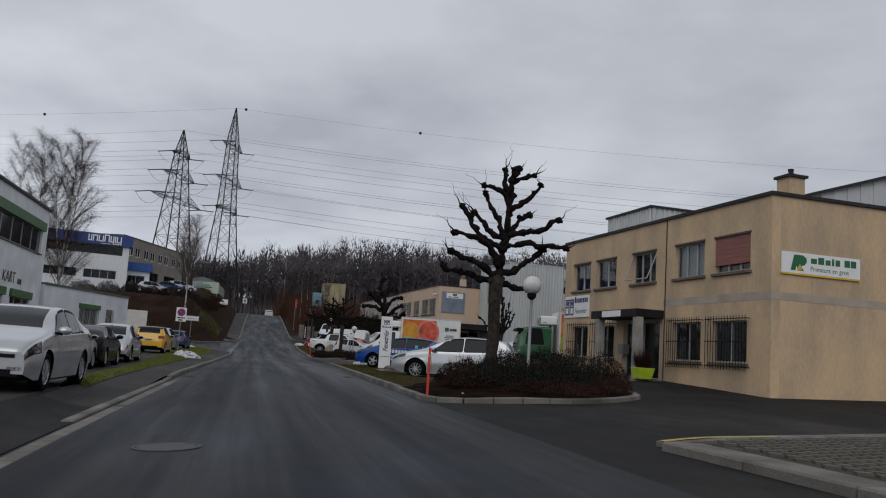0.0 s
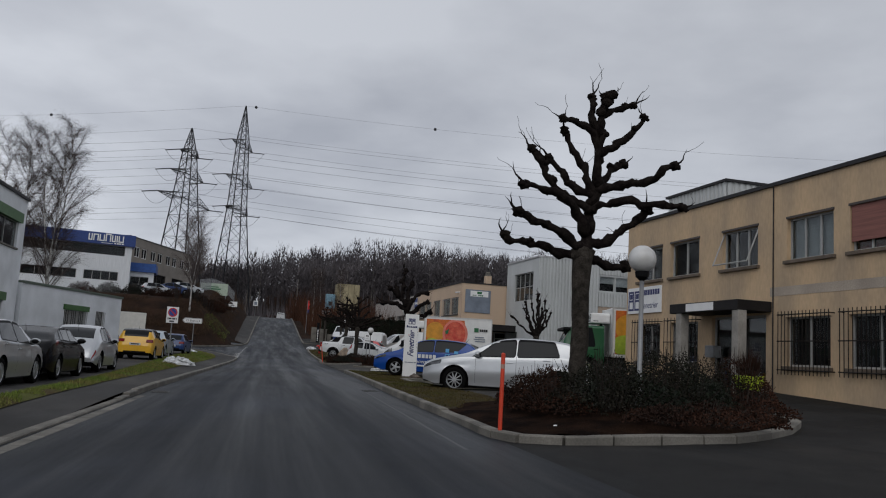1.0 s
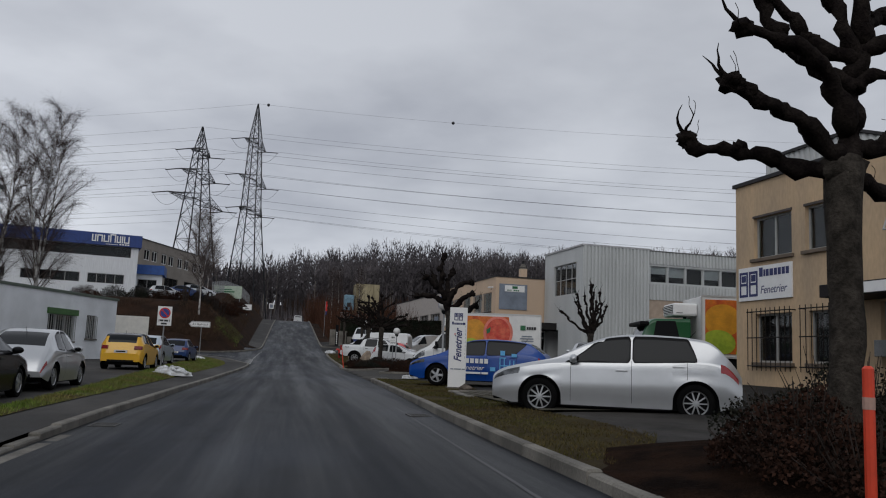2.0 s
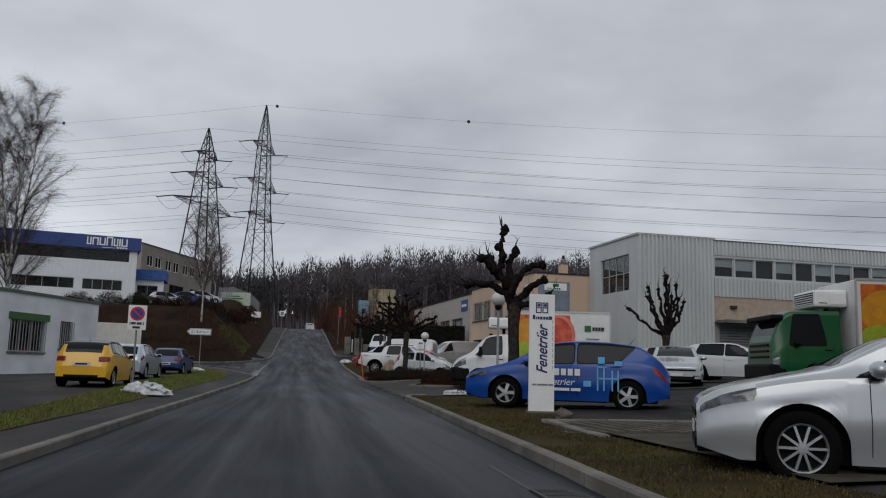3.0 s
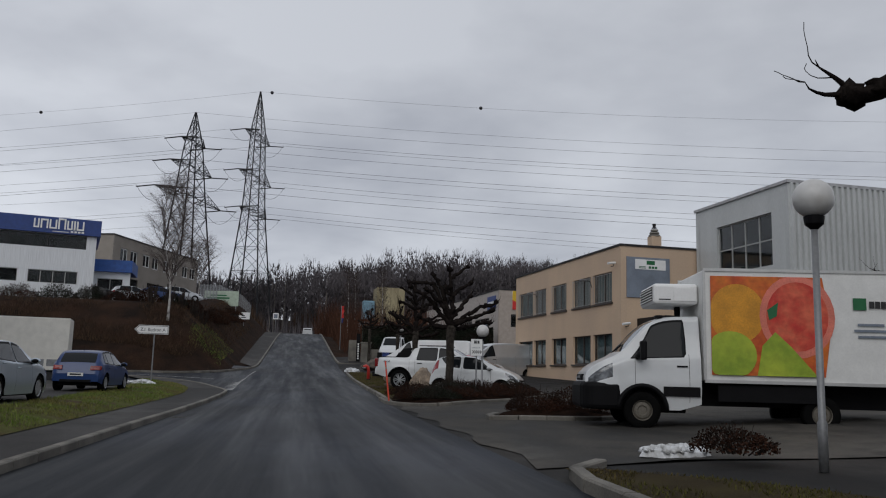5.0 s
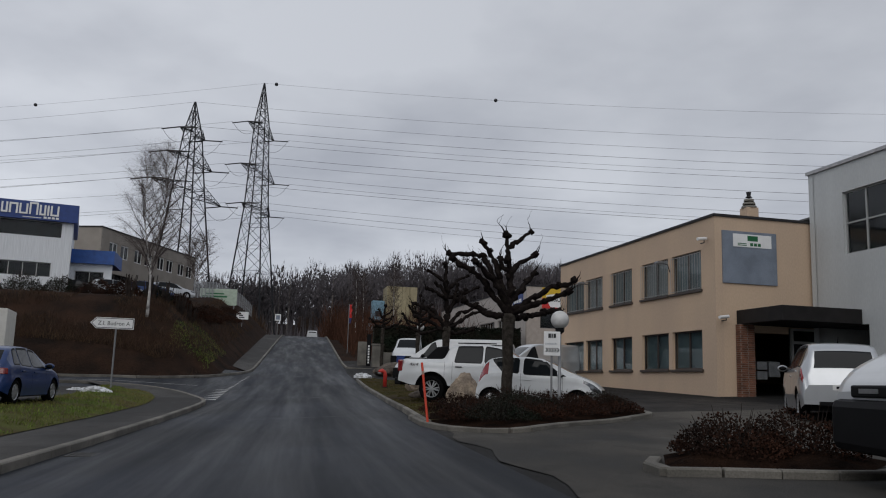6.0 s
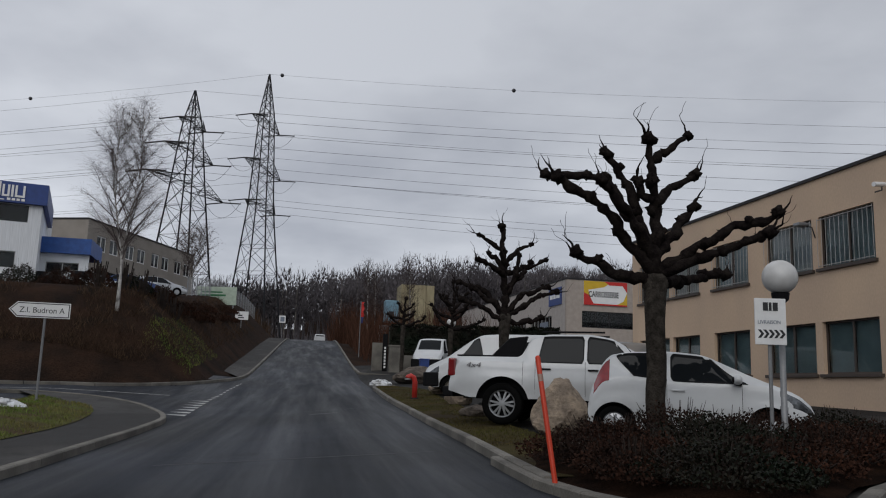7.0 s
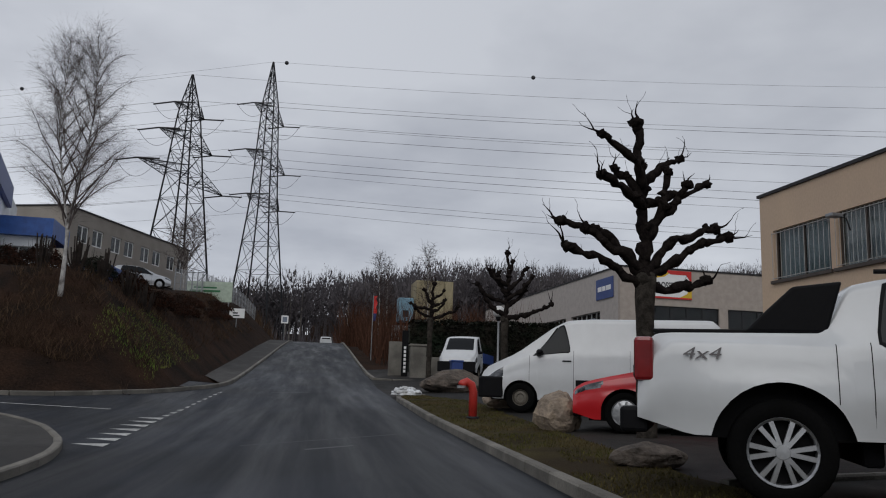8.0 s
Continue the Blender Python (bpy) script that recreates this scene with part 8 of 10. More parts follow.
MUD = mat("paver_joint_moss", (0.05, 0.044, 0.024), 0.95, var=0.3, fine=50, bump=0.6)
strip("paver_bed", lambda y: 5.95 if y < 11.4 else 5.95 + (y - 11.4) / 0.4, lambda y: 14.5, steps((3, 14.6, 0.8)), lambda x, y: lot_z(x, y) + 0.03, MUD, "mossy bed of the grass pavers", "paving", n=8)
paver_field("grass_paving", (6.15, 11.35), (0.928, 0.371), (0, -1), 17, 17, lambda x, y: lot_z(x, y) + 0.04, "concrete grass pavers with mossy gaps")
kerb("kerb_6", [(5.8, 1), (5.72, 6), (5.62, 9.5), (5.55, 11.1)], lambda x, y: lot_z(x, y), "broad flat concrete edge of the paved bays", 0.5, 0.07, 1.4)
part_y = Mesh()
for i in range(24):
    x0, x1 = 5.45 + 0.36 * i, 5.45 + 0.36 * (i + 1) - 0.01
    y0, y1 = 11.3 + 0.4 * (x0 - 5.45), 11.3 + 0.4 * (x1 - 5.45)
    part_y.face((x0, y0, lot_z(x0, y0) + 0.062), (x1, y1, lot_z(x1, y1) + 0.062), (x1, y1 + 0.12, lot_z(x1, y1) + 0.062), (x0, y0 + 0.12, lot_z(x0, y0) + 0.062))
kerb("kerb_7", [(5.45, 11.36), (9.0, 12.78), (16, 15.58)], lambda x, y: lot_z(x, y), "low kerb at the end of the paved bays", 0.2, 0.06, 1.0)
setting("painted_line_1", part_y, mat("worn_yellow_paint", (0.50, 0.36, 0.03), 0.7, var=0.2, scale=3, fine=20, bump=0.1, second=(0.33, 0.26, 0.08)), "worn yellow painted kerb line", "road marking")
strip("bay_paving", lambda y: 6.15, lambda y: 11.0 - (36.5 - y) * 0.2, steps((29.5, 36.4, 0.7)), lambda x, y: lot_z(x, y) + 0.03, MUD, "mossy bed of the parking bay pavers", "paving", n=6)
paver_field("bay_pavers", (6.35, 36.1), (0.905, -0.425), (-0.425, -0.905), 16, 9, lambda x, y: lot_z(x, y) + 0.04, "concrete grass pavers of the parking bay")

# gutter stones along the pavement where the kerb is lowered
kerb("gutter_1", [(x_left(y) + 0.13, y) for y in steps((1, 28, 2))], lambda x, y: road_z(x, y) - 0.008, "row of flat gutter stones", 0.2, 0.012, 0.5)

# manhole, gratings, give-way marks
IRONPLATE = mat("cast_iron", (0.06, 0.058, 0.056), 0.6, metal=0.3, var=0.15, fine=60, bump=0.5)


def manhole(x, y, r):
    t = thing("manhole_cover", "round cast-iron manhole cover in the asphalt", "manhole cover", pose(x, y, road_z(x, y) + 0.006, rx=math.degrees(math.atan(road_z(x, y + 0.5) - road_z(x, y - 0.5))), ry=-math.degrees(math.atan(road_z(x + 0.5, y) - road_z(x - 0.5, y)))), kind="structure")
    part("rim", Mesh().lathe([(r, -0.01), (r, 0.006), (r * 0.88, 0.006), (r * 0.88, -0.01)], 32), IRONPLATE, t)
    part("plate", Mesh().lathe([(0, 0.005), (r * 0.86, 0.005), (r * 0.86, -0.01)], 32), IRONPLATE, t)


manhole(0.08, 12.1, 0.36)
for x, y in ((x_left(29.5) + 0.3, 29.5), (x_left(62) + 0.3, 62.0), (x_right(30) - 0.3, 30.0)):
    g = thing("drain_grate", "rectangular iron drain grate at the kerb", "drain", pose(x, y, road_z(x, y) + 0.006), kind="structure")
    part("frame", Mesh().box((-0.2, -0.3, -0.02), (-0.17, 0.3, 0.004)).box((0.17, -0.3, -0.02), (0.2, 0.3, 0.004)).box((-0.17, -0.3, -0.02), (0.17, -0.27, 0.004)).box((-0.17, 0.27, -0.02), (0.17, 0.3, 0.004)), IRONPLATE, g)
    for k in range(7):
        part("grate_bar", Mesh().box((-0.165, -0.23 + 0.07 * k, -0.02), (0.165, -0.2 + 0.07 * k, 0.003)), IRONPLATE, g)
ROADWHITE = mat("worn_white_paint", (0.55, 0.55, 0.53), 0.7, var=0.15, scale=6, fine=30, bump=0.1, second=(0.30, 0.30, 0.29))
gm = thing("give_way_marks", "worn white give-way triangles across the side street", "road marking", kind="structure")
for k in range(18):
    y = 84.9 + 0.98 * k
    x = lerp(y, (84.9, 92, 97, 102.5), (-0.66, -0.66, -0.46, -0.12))
    w = 0.62 if k < 7 else 0.18
    part("mark", Mesh().face((x, y, side_z(x, y) + 0.004), (x, y + 0.55, side_z(x, y + 0.55) + 0.004), (x - w, y + 0.18, side_z(x - w, y) + 0.006)), ROADWHITE, gm)
sl = Mesh()
for i in range(30):
    x0, x1 = -2.3 - 0.4 * i, -2.3 - 0.4 * (i + 1)
    y0, y1 = 92.5 + 0.22 * (x0 + 2.3), 92.5 + 0.22 * (x1 + 2.3)
    sl.face(*[(x, y, side_z(x, y) + 0.006) for x, y in ((x0, y0), (x1, y1), (x1, y1 + 0.12), (x0, y0 + 0.12))])
setting("painted_line_2", sl, ROADWHITE, "thin white centre line of the side street", "road marking")
# patched cuts in the asphalt
CUT = mat("asphalt_seam", (0.024, 0.024, 0.026), 0.5, var=0.2, bump=0.1)
for k, (xa, ya, xb, yb, w) in enumerate(((1.0, 70.0, 4.9, 70.6, 0.05), (2.0, 83.0, 4.9, 83.2, 0.05), (3.7, 18.0, 4.0, 32.0, 0.04), (1.6, 100.5, 3.0, 100.6, 0.1), (3.1, 81.45, 3.85, 81.6, 0.16))):
    mb = Mesh()
    for i in range(20):
        a, b = Vector((xa, ya)).lerp(Vector((xb, yb)), i / 20), Vector((xa, ya)).lerp(Vector((xb, yb)), (i + 1) / 20)
        d = (b - a).normalized()
        o = Vector((-d.y, d.x)) * w / 2
        j0, j1 = 0.02 * noise.noise(Vector((i * 0.9, k, 0))), 0.02 * noise.noise(Vector(((i + 1) * 0.9, k, 0)))
        mb.face(*[(p.x + (j if d.y > 0.5 else 0), p.y + (0 if d.y > 0.5 else j), road_z(p.x, p.y) + 0.0035) for p, j in ((a + o, j0), (a - o, j0), (b - o, j1), (b + o, j1))])
    setting(f"asphalt_seam_{k + 1}", mb, CUT, "tarred seam in the asphalt", "road")

# gate wall and things at the upper end of the yard


def gate():
    w = thing("gate_wall", "pale concrete gate wall with a dark vertical name board", "wall", pose(7.55, 112.6, profile(112) + 0.1), kind="structure")
    part("wall", Mesh().box((-0.55, 0, -0.3), (0.2, 0.3, 1.85)), CONCRETE, w, bevel=0.02)
    p = thing("gate_pillar", "pale concrete gate pillar", "pillar", pose(8.3, 110.6, lot_z(8.3, 110.6)))
    part("shaft", Mesh().box((-0.4, -0.3, -0.2), (0.4, 0.3, 1.55)), CONCRETE, p, bevel=0.03)
    part("cap", Mesh().box((-0.45, -0.35, 1.55), (0.45, 0.35, 1.66)), CONCRETE, p, bevel=0.02)
    s = thing("name_board", "narrow dark upright name board with pale bars", "sign", pose(7.72, 111.4, lot_z(7.72, 111.4)))
    part("board", Mesh().box((-0.16, 0, 0), (0.16, 0.08, 2.35)), TRIM, s)
    bars_of(0.2, 2.0, [(0.2, 0.02 + 0.1 * k, 0.6, 0.07) for k in range(7)], WHITE, s, pose(-0.1, -0.001, 0.15))
    wl2 = thing("low_wall", "low pale concrete wall beside the hedge", "wall", pose(9.0, 113.0, lot_z(9, 113)), kind="structure")
    part("wall", Mesh().box((0, 0, -0.3), (2.6, 0.25, 0.95)), CONCRETE, wl2, bevel=0.02)
    bn = thing("waste_bin", "blue wheeled waste bin by the truck", "bin", pose(9.4, 105.2, lot_z(9.4, 105.2)))
    part("body", Mesh().prism([(-0.25, -0.3), (0.25, -0.3), (0.25, 0.3), (-0.25, 0.3)], 0.05, 1.0), BLUE, bn, bevel=0.03)
    part("lid", Mesh().box((-0.28, -0.33, 1.0), (0.28, 0.33, 1.08)), BLUE, bn, bevel=0.02)


gate()


def flagpole():
    t = thing("flagpole", "slim pole with a hanging red and blue flag", "flag", pose(7.0, 127.5, profile(127.5) + 0.1))
    part("pole", Mesh().tube([(0, 0, 0), (0, 0, 4.6)], 0.03, 8), POST, t)
    fl = Mesh()
    for k, (z0, z1) in enumerate(((3.3, 4.55),)):
        for i in range(10):
            a, b = z0 + (z1 - z0) * i / 10, z0 + (z1 - z0) * (i + 1) / 10
            fl.face((0.05, 0.02 * math.sin(i), a), (0.26 + 0.05 * math.sin(i * 1.3), 0.08 * math.cos(i), a), (0.26 + 0.05 * math.sin((i + 1) * 1.3), 0.08 * math.cos(i + 1), b), (0.05, 0.02 * math.sin(i + 1), b))
    part("flag", fl, REDINK, t, "red upper flag cloth")
    part("flag", Mesh().face((0.05, 0, 2.8), (0.2, 0.05, 2.8), (0.26, 0.0, 3.3), (0.05, 0, 3.3)), INK, t, "blue lower flag cloth")


flagpole()
bs = thing("banner_sign", "pale green and white banner on the bank top", "sign", pose(-9.2, 149.0, 9.6, 0, 0, -8))
part("board", Mesh().box((0, 0, 0), (4.3, 0.06, 1.9)), mat("pale_green_board", (0.42, 0.50, 0.40), 0.6, var=0.1, bump=0.05), bs)
bars_of(3.6, 1.0, [(0, 0, 0.5, 0.2), (0, 0.4, 0.8, 0.2), (0.1, 0.75, 0.6, 0.15)], GREENINK, bs, pose(0.3, -0.001, 0.5))
for x in (0.3, 4.0):
    part("post", Mesh().box((x - 0.05, 0.06, -1.2), (x + 0.05, 0.16, 1.8)), STEEL, bs)
ss = thing("small_notice", "small white notice board on the bank", "sign", pose(-3.75, 140.6, bank_z(-3.6, 140.6)))
part("board", Mesh().box((-0.5, 0, 0.9), (0.75, 0.05, 1.7)), WHITE, ss)
bars_of(0.8, 0.5, [(0.1, 0.1, 0.7, 0.2), (0.1, 0.5, 0.5, 0.25)], BLACKINK, ss, pose(-0.3, -0.001, 1.0))
part("post", Mesh().tube([(0.1, 0.08, -0.3), (0.1, 0.08, 1.6)], 0.04, 6), STEEL, ss)
cs = thing("traffic_sign", "small square sign at the crest of the street", "traffic sign", pose(-0.6, 166, 7.2))
part("post", Mesh().tube([(0, 0.04, 0), (0, 0.04, 2.9)], 0.04, 6), POST, cs)
part("board", Mesh().box((-0.4, -0.01, 2.0), (0.4, 0.02, 2.9)), WHITE, cs)
part("symbol", Mesh().box((-0.26, -0.014, 2.15), (0.26, -0.01, 2.75)), SIGNGREY, cs)


def mesh_fence():
    t = thing("wire_fence", "wire mesh fence climbing along the bank top", "fence")
    pts = [(-8.5 + 0.165 * k * 1.0, 138 + 2.0 * k) for k in range(22)]
    rails = Mesh()
    prev = None
    for k, (x, y) in enumerate(pts):
        z = max(bank_z(x, y), profile(y) + 0.3)
        part("post", Mesh().tube([(x, y, z - 0.3), (x, y, z + 1.9)], 0.05, 6), STEEL, t)
        if prev:
            for h in (0.15, 0.7, 1.25, 1.8):
                rails.tube([(prev[0], prev[1], prev[2] + h), (x, y, z + h)], 0.018, 3, False)
            for j in range(1, 8):
                f = j / 8
                q = Vector(prev).lerp(Vector((x, y, z)), f)
                rails.tube([q + Vector((0, 0, 0.1)), q + Vector((0, 0, 1.8))], 0.012, 3, False)
        prev = (x, y, z)
    part("wire_mesh", rails, STEEL, t)


mesh_fence()

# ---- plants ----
# one plane bark twice: shade put into the limbs' colour, light into the trunk's
BARKSHADED = mat("plane_bark_shaded", (0.020, 0.016, 0.014), 0.95, var=0.3, scale=9, fine=40, bump=0.9, second=(0.008, 0.006, 0.006), bdist=0.02, spec=0.05)
BARKLIT = mat("plane_trunk_bark_lit", (0.052, 0.045, 0.038), 0.95, var=0.3, scale=7, fine=35, bump=0.9, second=(0.022, 0.019, 0.016), bdist=0.02, spec=0.08)
TWIG = mat("bare_twig", (0.05, 0.04, 0.035), 0.9, var=0.2, bump=0, spec=0.05)
BIRCHBARK = mat("birch_bark", (0.62, 0.60, 0.57), 0.85, var=0.2, scale=3, fine=9, bump=0.3, second=(0.09, 0.08, 0.075), stretch=(1, 1, 0.7))
BIRCHTWIG = mat("birch_twig", (0.11, 0.085, 0.078), 0.9, var=0.2, bump=0)
LEAFDARK = mat("evergreen_leaf", (0.006, 0.011, 0.005), 0.6, var=0.2, scale=1.2, bump=0, second=(0.014, 0.011, 0.007), vary=0.5, spec=0.15)
LEAFBROWN = mat("withered_leaf", (0.042, 0.019, 0.012), 0.85, var=0.2, scale=1.0, bump=0, second=(0.015, 0.009, 0.007), vary=0.45, spec=0.08)
BRUSH = mat("brown_brush", (0.050, 0.031, 0.022), 0.95, var=0.2, scale=0.5, bump=0, second=(0.085, 0.055, 0.034), vary=0.45, spec=0.05)
WOOD = mat("far_wood", (0.108, 0.098, 0.102), 0.95, var=0.2, scale=0.05, fine=2, bump=0, second=(0.078, 0.071, 0.076), vary=0.35, spec=0.03)
WOODPALE = mat("far_pale_trunk", (0.15, 0.135, 0.12), 0.95, var=0.2, bump=0, vary=0.4)
REDBRUSH = mat("russet_thicket", (0.085, 0.042, 0.028), 0.95, var=0.2, scale=0.2, bump=0, vary=0.35, spec=0.03)


def sliver(mb, a, b, w, rng):
    """A thin flat twig from a to b that narrows to its end."""
    a, b = Vector(a), Vector(b)
    d = b - a
    s = d.cross(Vector((rng.uniform(-1, 1), rng.uniform(-1, 1), rng.uniform(-1, 1))))
    if s.length < 1e-6:
        return
    s = s.normalized() * w
    mb.add((a + s, a - s, b), [(0, 1, 2)])


def pollard(x, y, ground, fork, lead, seed, forms, girth=0.17, limb_r=0.075):
    """A pollarded plane: a stout trunk, crooked limbs with swollen knuckles and thin bare shoots at their ends.
    lead: the leader's bend and tip, (east, up, east, up) from the fork.
    forms: for each limb where it leaves the leader, then its bend and its end, as east and up from the fork."""
    rng = random.Random(seed)
    t = thing("pollarded_tree", "bare pollarded plane tree with knobbly dark limbs", "tree", pose(x, y, ground), "pollarded trees")
    h0 = fork - ground

    def curve(p0, p1, p2, n):
        """A bent line through three places, crooked on the way."""
        out = []
        for i in range(n + 1):
            u = i / n
            if u < 0.5:
                v = u * 2
                q = p0.lerp(p1, v) + (p1 - (p0 + p2) / 2) * (0.35 * v * (1 - v))
            else:
                v = u * 2 - 1
                q = p1.lerp(p2, v) + (p1 - (p0 + p2) / 2) * (0.35 * v * (1 - v))
            k = min(1.0, u * 4, (1 - u) * 4 + 0.3)
            out.append(q + (noise.noise_vector(q * 3.3 + Vector((seed, 0, 0))) * 0.09 + noise.noise_vector(q * 8.0 + Vector((0, seed, 0))) * 0.05) * k)
        return out

    def tube_of(mb, pts, r0, r1, amp, n=9):
        rad = []
        for i, p in enumerate(pts):
            u = i / (len(pts) - 1)
            rad.append((r0 + (r1 - r0) * u) * (1 + amp * noise.noise(p * 7.5 + Vector((0, seed, 3))) + 0.5 * amp * noise.noise(p * 19 + Vector((seed, 0, 3)))))
        mb.tube(pts, rad, n)
    tr = Mesh()
    tp = [Vector((0.012 * math.sin(k * 0.9), 0.012 * math.cos(k * 1.3), -0.15 + (h0 + 0.2) * k / 16)) for k in range(17)]
    rad = [girth * (1.25 if k == 0 else 1.1 if k < 3 else 1.0) * (1.0 + (0.22 * ((k - 12) / 4) if k > 12 else 0)) * (1 + 0.07 * noise.noise(p * 6 + Vector((seed, 0, 0)))) for k, p in enumerate(tp)]
    tr.tube(tp, rad, 16)
    tr.blob((0, 0, h0), girth * 1.25, 3, 0.4, (1, 1, 0.9), seed)
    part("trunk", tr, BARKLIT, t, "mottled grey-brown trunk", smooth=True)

    def shoot(mb, p, d, ln, r):
        path, rad = [Vector(p)], [r]
        q = Vector(p)
        for s in range(6):
            d = (d + Vector((rng.uniform(-0.5, 0.5), rng.uniform(-0.5, 0.5), rng.uniform(-0.2, 0.45)))).normalized()
            q = q + d * ln / 6
            path.append(q.copy())
            rad.append(max(0.003, r * (1 - (s + 1) / 6.5)))
        mb.tube(path, rad, 5, False)
        return path

    def limb(p0, p1, p2, r0, tip=0.62):
        mb = Mesh()
        n = max(10, int(((p1 - p0).length + (p2 - p1).length) / 0.07))
        pts = curve(p0, p1, p2, n)
        tube_of(mb, pts, r0, r0 * tip, 0.55)
        for k in range(max(2, n // 6)):
            q = pts[rng.randint(n // 3, n)]
            mb.blob(q + Vector((rng.uniform(-1, 1), rng.uniform(-1, 1), rng.uniform(-0.4, 1))) * r0 * 0.5, r0 * rng.uniform(0.6, 0.95), 2, 0.9, (1, 1, 0.9), seed + k, 2.6)
        for k in range(2):
            mb.blob(pts[-1] + Vector((rng.uniform(-1, 1), rng.uniform(-1, 1), rng.uniform(-0.5, 0.8))) * r0 * 0.45, r0 * rng.uniform(0.8, 1.1), 2, 0.9, (1, 1, 0.9), seed + 9 + k, 2.4)
        d = (pts[-1] - pts[-3]).normalized()
        for k in range(rng.choice((1, 2, 2))):
            dd = (d + Vector((rng.uniform(-0.6, 0.6), rng.uniform(-0.6, 0.6), rng.uniform(-0.1, 0.6)))).normalized()
            path = shoot(mb, pts[-1], dd, rng.uniform(0.22, 0.5), r0 * 0.30)
            for m2 in range(rng.choice((0, 1, 2))):
                shoot(mb, path[rng.randint(3, 6)], (dd + Vector((rng.uniform(-0.8, 0.8), 0, rng.uniform(-0.2, 0.9)))).normalized(), rng.uniform(0.15, 0.4), 0.006)
        for k in range(rng.choice((0, 1, 1, 2))):
            shoot(mb, pts[rng.randint(n // 2, n)], Vector((rng.uniform(-0.5, 0.5), rng.uniform(-0.5, 0.5), 1)).normalized(), rng.uniform(0.15, 0.38), 0.006)
        part("limb", mb, BARKSHADED, t, "crooked dark limb with swollen knuckles", smooth=True)

    def on_lead(z):
        """The place on the leader at a height over the fork."""
        e1, z1, e2, z2 = lead
        e = e1 * z / z1 if z < z1 else e1 + (e2 - e1) * (z - z1) / (z2 - z1)
        return Vector((e if z > 0 else 0.0, 0, h0 + z))
    limb(Vector((0, 0, h0 - 0.1)), Vector((lead[0], 0.03, h0 + lead[1])), Vector((lead[2], -0.03, h0 + lead[3])), girth * 0.78, 0.5)
    for z, e1, z1, e2, z2 in forms:
        depth = rng.uniform(-0.7, 0.7) * max(0.3, abs(e2))
        thick = limb_r * (1.12 - 0.32 * max(0.0, z) / lead[3])
        limb(on_lead(z), Vector((e1, depth * 0.55, h0 + z1)), Vector((e2, depth, h0 + z2)), thick)
    return t


def gz(x, y):
    return lot_z(x, y) + 0.02


def whorl(seed, count, reach, height):
    """Limb forms spread round the trunk, shorter towards the top."""
    rng = random.Random(seed)
    out = []
    for i in range(count):
        u = (i + 0.4) / count
        z = height * 0.6 * u
        side = math.cos(i * 2.399) * reach * (1.05 - 0.55 * u) * rng.uniform(0.85, 1.1)
        end = min(height * 0.95, z + height * rng.uniform(0.12, 0.36))
        out.append((z, side * 0.6, z + (end - z) * 0.35, side, end))
    return out


pollard(6.58, 22.2, gz(6.58, 22.2), 3.35, (0.2, 1.1, 0.32, 2.75), 11, (
    (-0.03, -0.75, 0.12, -1.22, 0.30), (0.10, -0.55, 0.35, -1.28, 0.57), (0.30, -0.38, 0.85, -1.20, 1.02), (0.75, -0.45, 1.10, -0.95, 1.75), (1.0, -0.25, 1.30, -0.62, 1.65), (1.0, -0.10, 1.55, -0.38, 2.12),
    (1.8, 0.02, 2.20, -0.45, 2.30), (2.1, 0.05, 2.45, 0.08, 2.78), (-0.05, 0.45, -0.10, 0.92, -0.10), (0.20, 0.55, 0.33, 1.15, 0.85), (0.75, 0.50, 0.93, 1.62, 0.88), (1.1, 0.70, 1.20, 1.22, 1.48),
    (1.0, 0.60, 1.50, 1.02, 1.83), (1.75, 0.55, 1.95, 0.93, 2.40), (2.45, 0.60, 2.62, 0.85, 2.72)), 0.145, 0.082)
pollard(7.40, 44.1, gz(7.40, 44.1), 3.1, (-0.36, 0.95, -0.33, 1.98), 23, (
    (0.3, -0.55, 0.58, -1.08, 0.60), (0.5, -0.62, 0.98, -0.98, 1.18), (0.7, -0.50, 1.05, -0.60, 1.30), (0.25, -0.12, 1.05, 0.02, 1.48), (0.3, 0.12, 0.95, 0.58, 1.08), (0.1, 0.35, 0.48, 0.66, 0.68), (0.05, 0.48, 0.15, 0.74, 0.30)), 0.14, 0.098)
pollard(17.0, 56.0, gz(17.0, 56.0), 3.0, (0.05, 1.2, 0.0, 2.55), 37, (
    (0.0, -0.6, 0.55, -1.3, 1.2), (0.05, -0.45, 0.8, -0.8, 1.65), (0.1, -0.4, 1.1, -0.65, 2.05), (0.3, -0.22, 1.1, -0.42, 1.95), (0.3, 0.1, 1.2, 0.12, 2.2), (0.1, 0.3, 1.1, 0.45, 2.2), (0.4, 0.3, 1.0, 0.38, 1.75), (0.05, 0.42, 0.8, 0.65, 1.65), (0.0, 0.6, 0.75, 0.95, 1.55)), 0.13, 0.07)
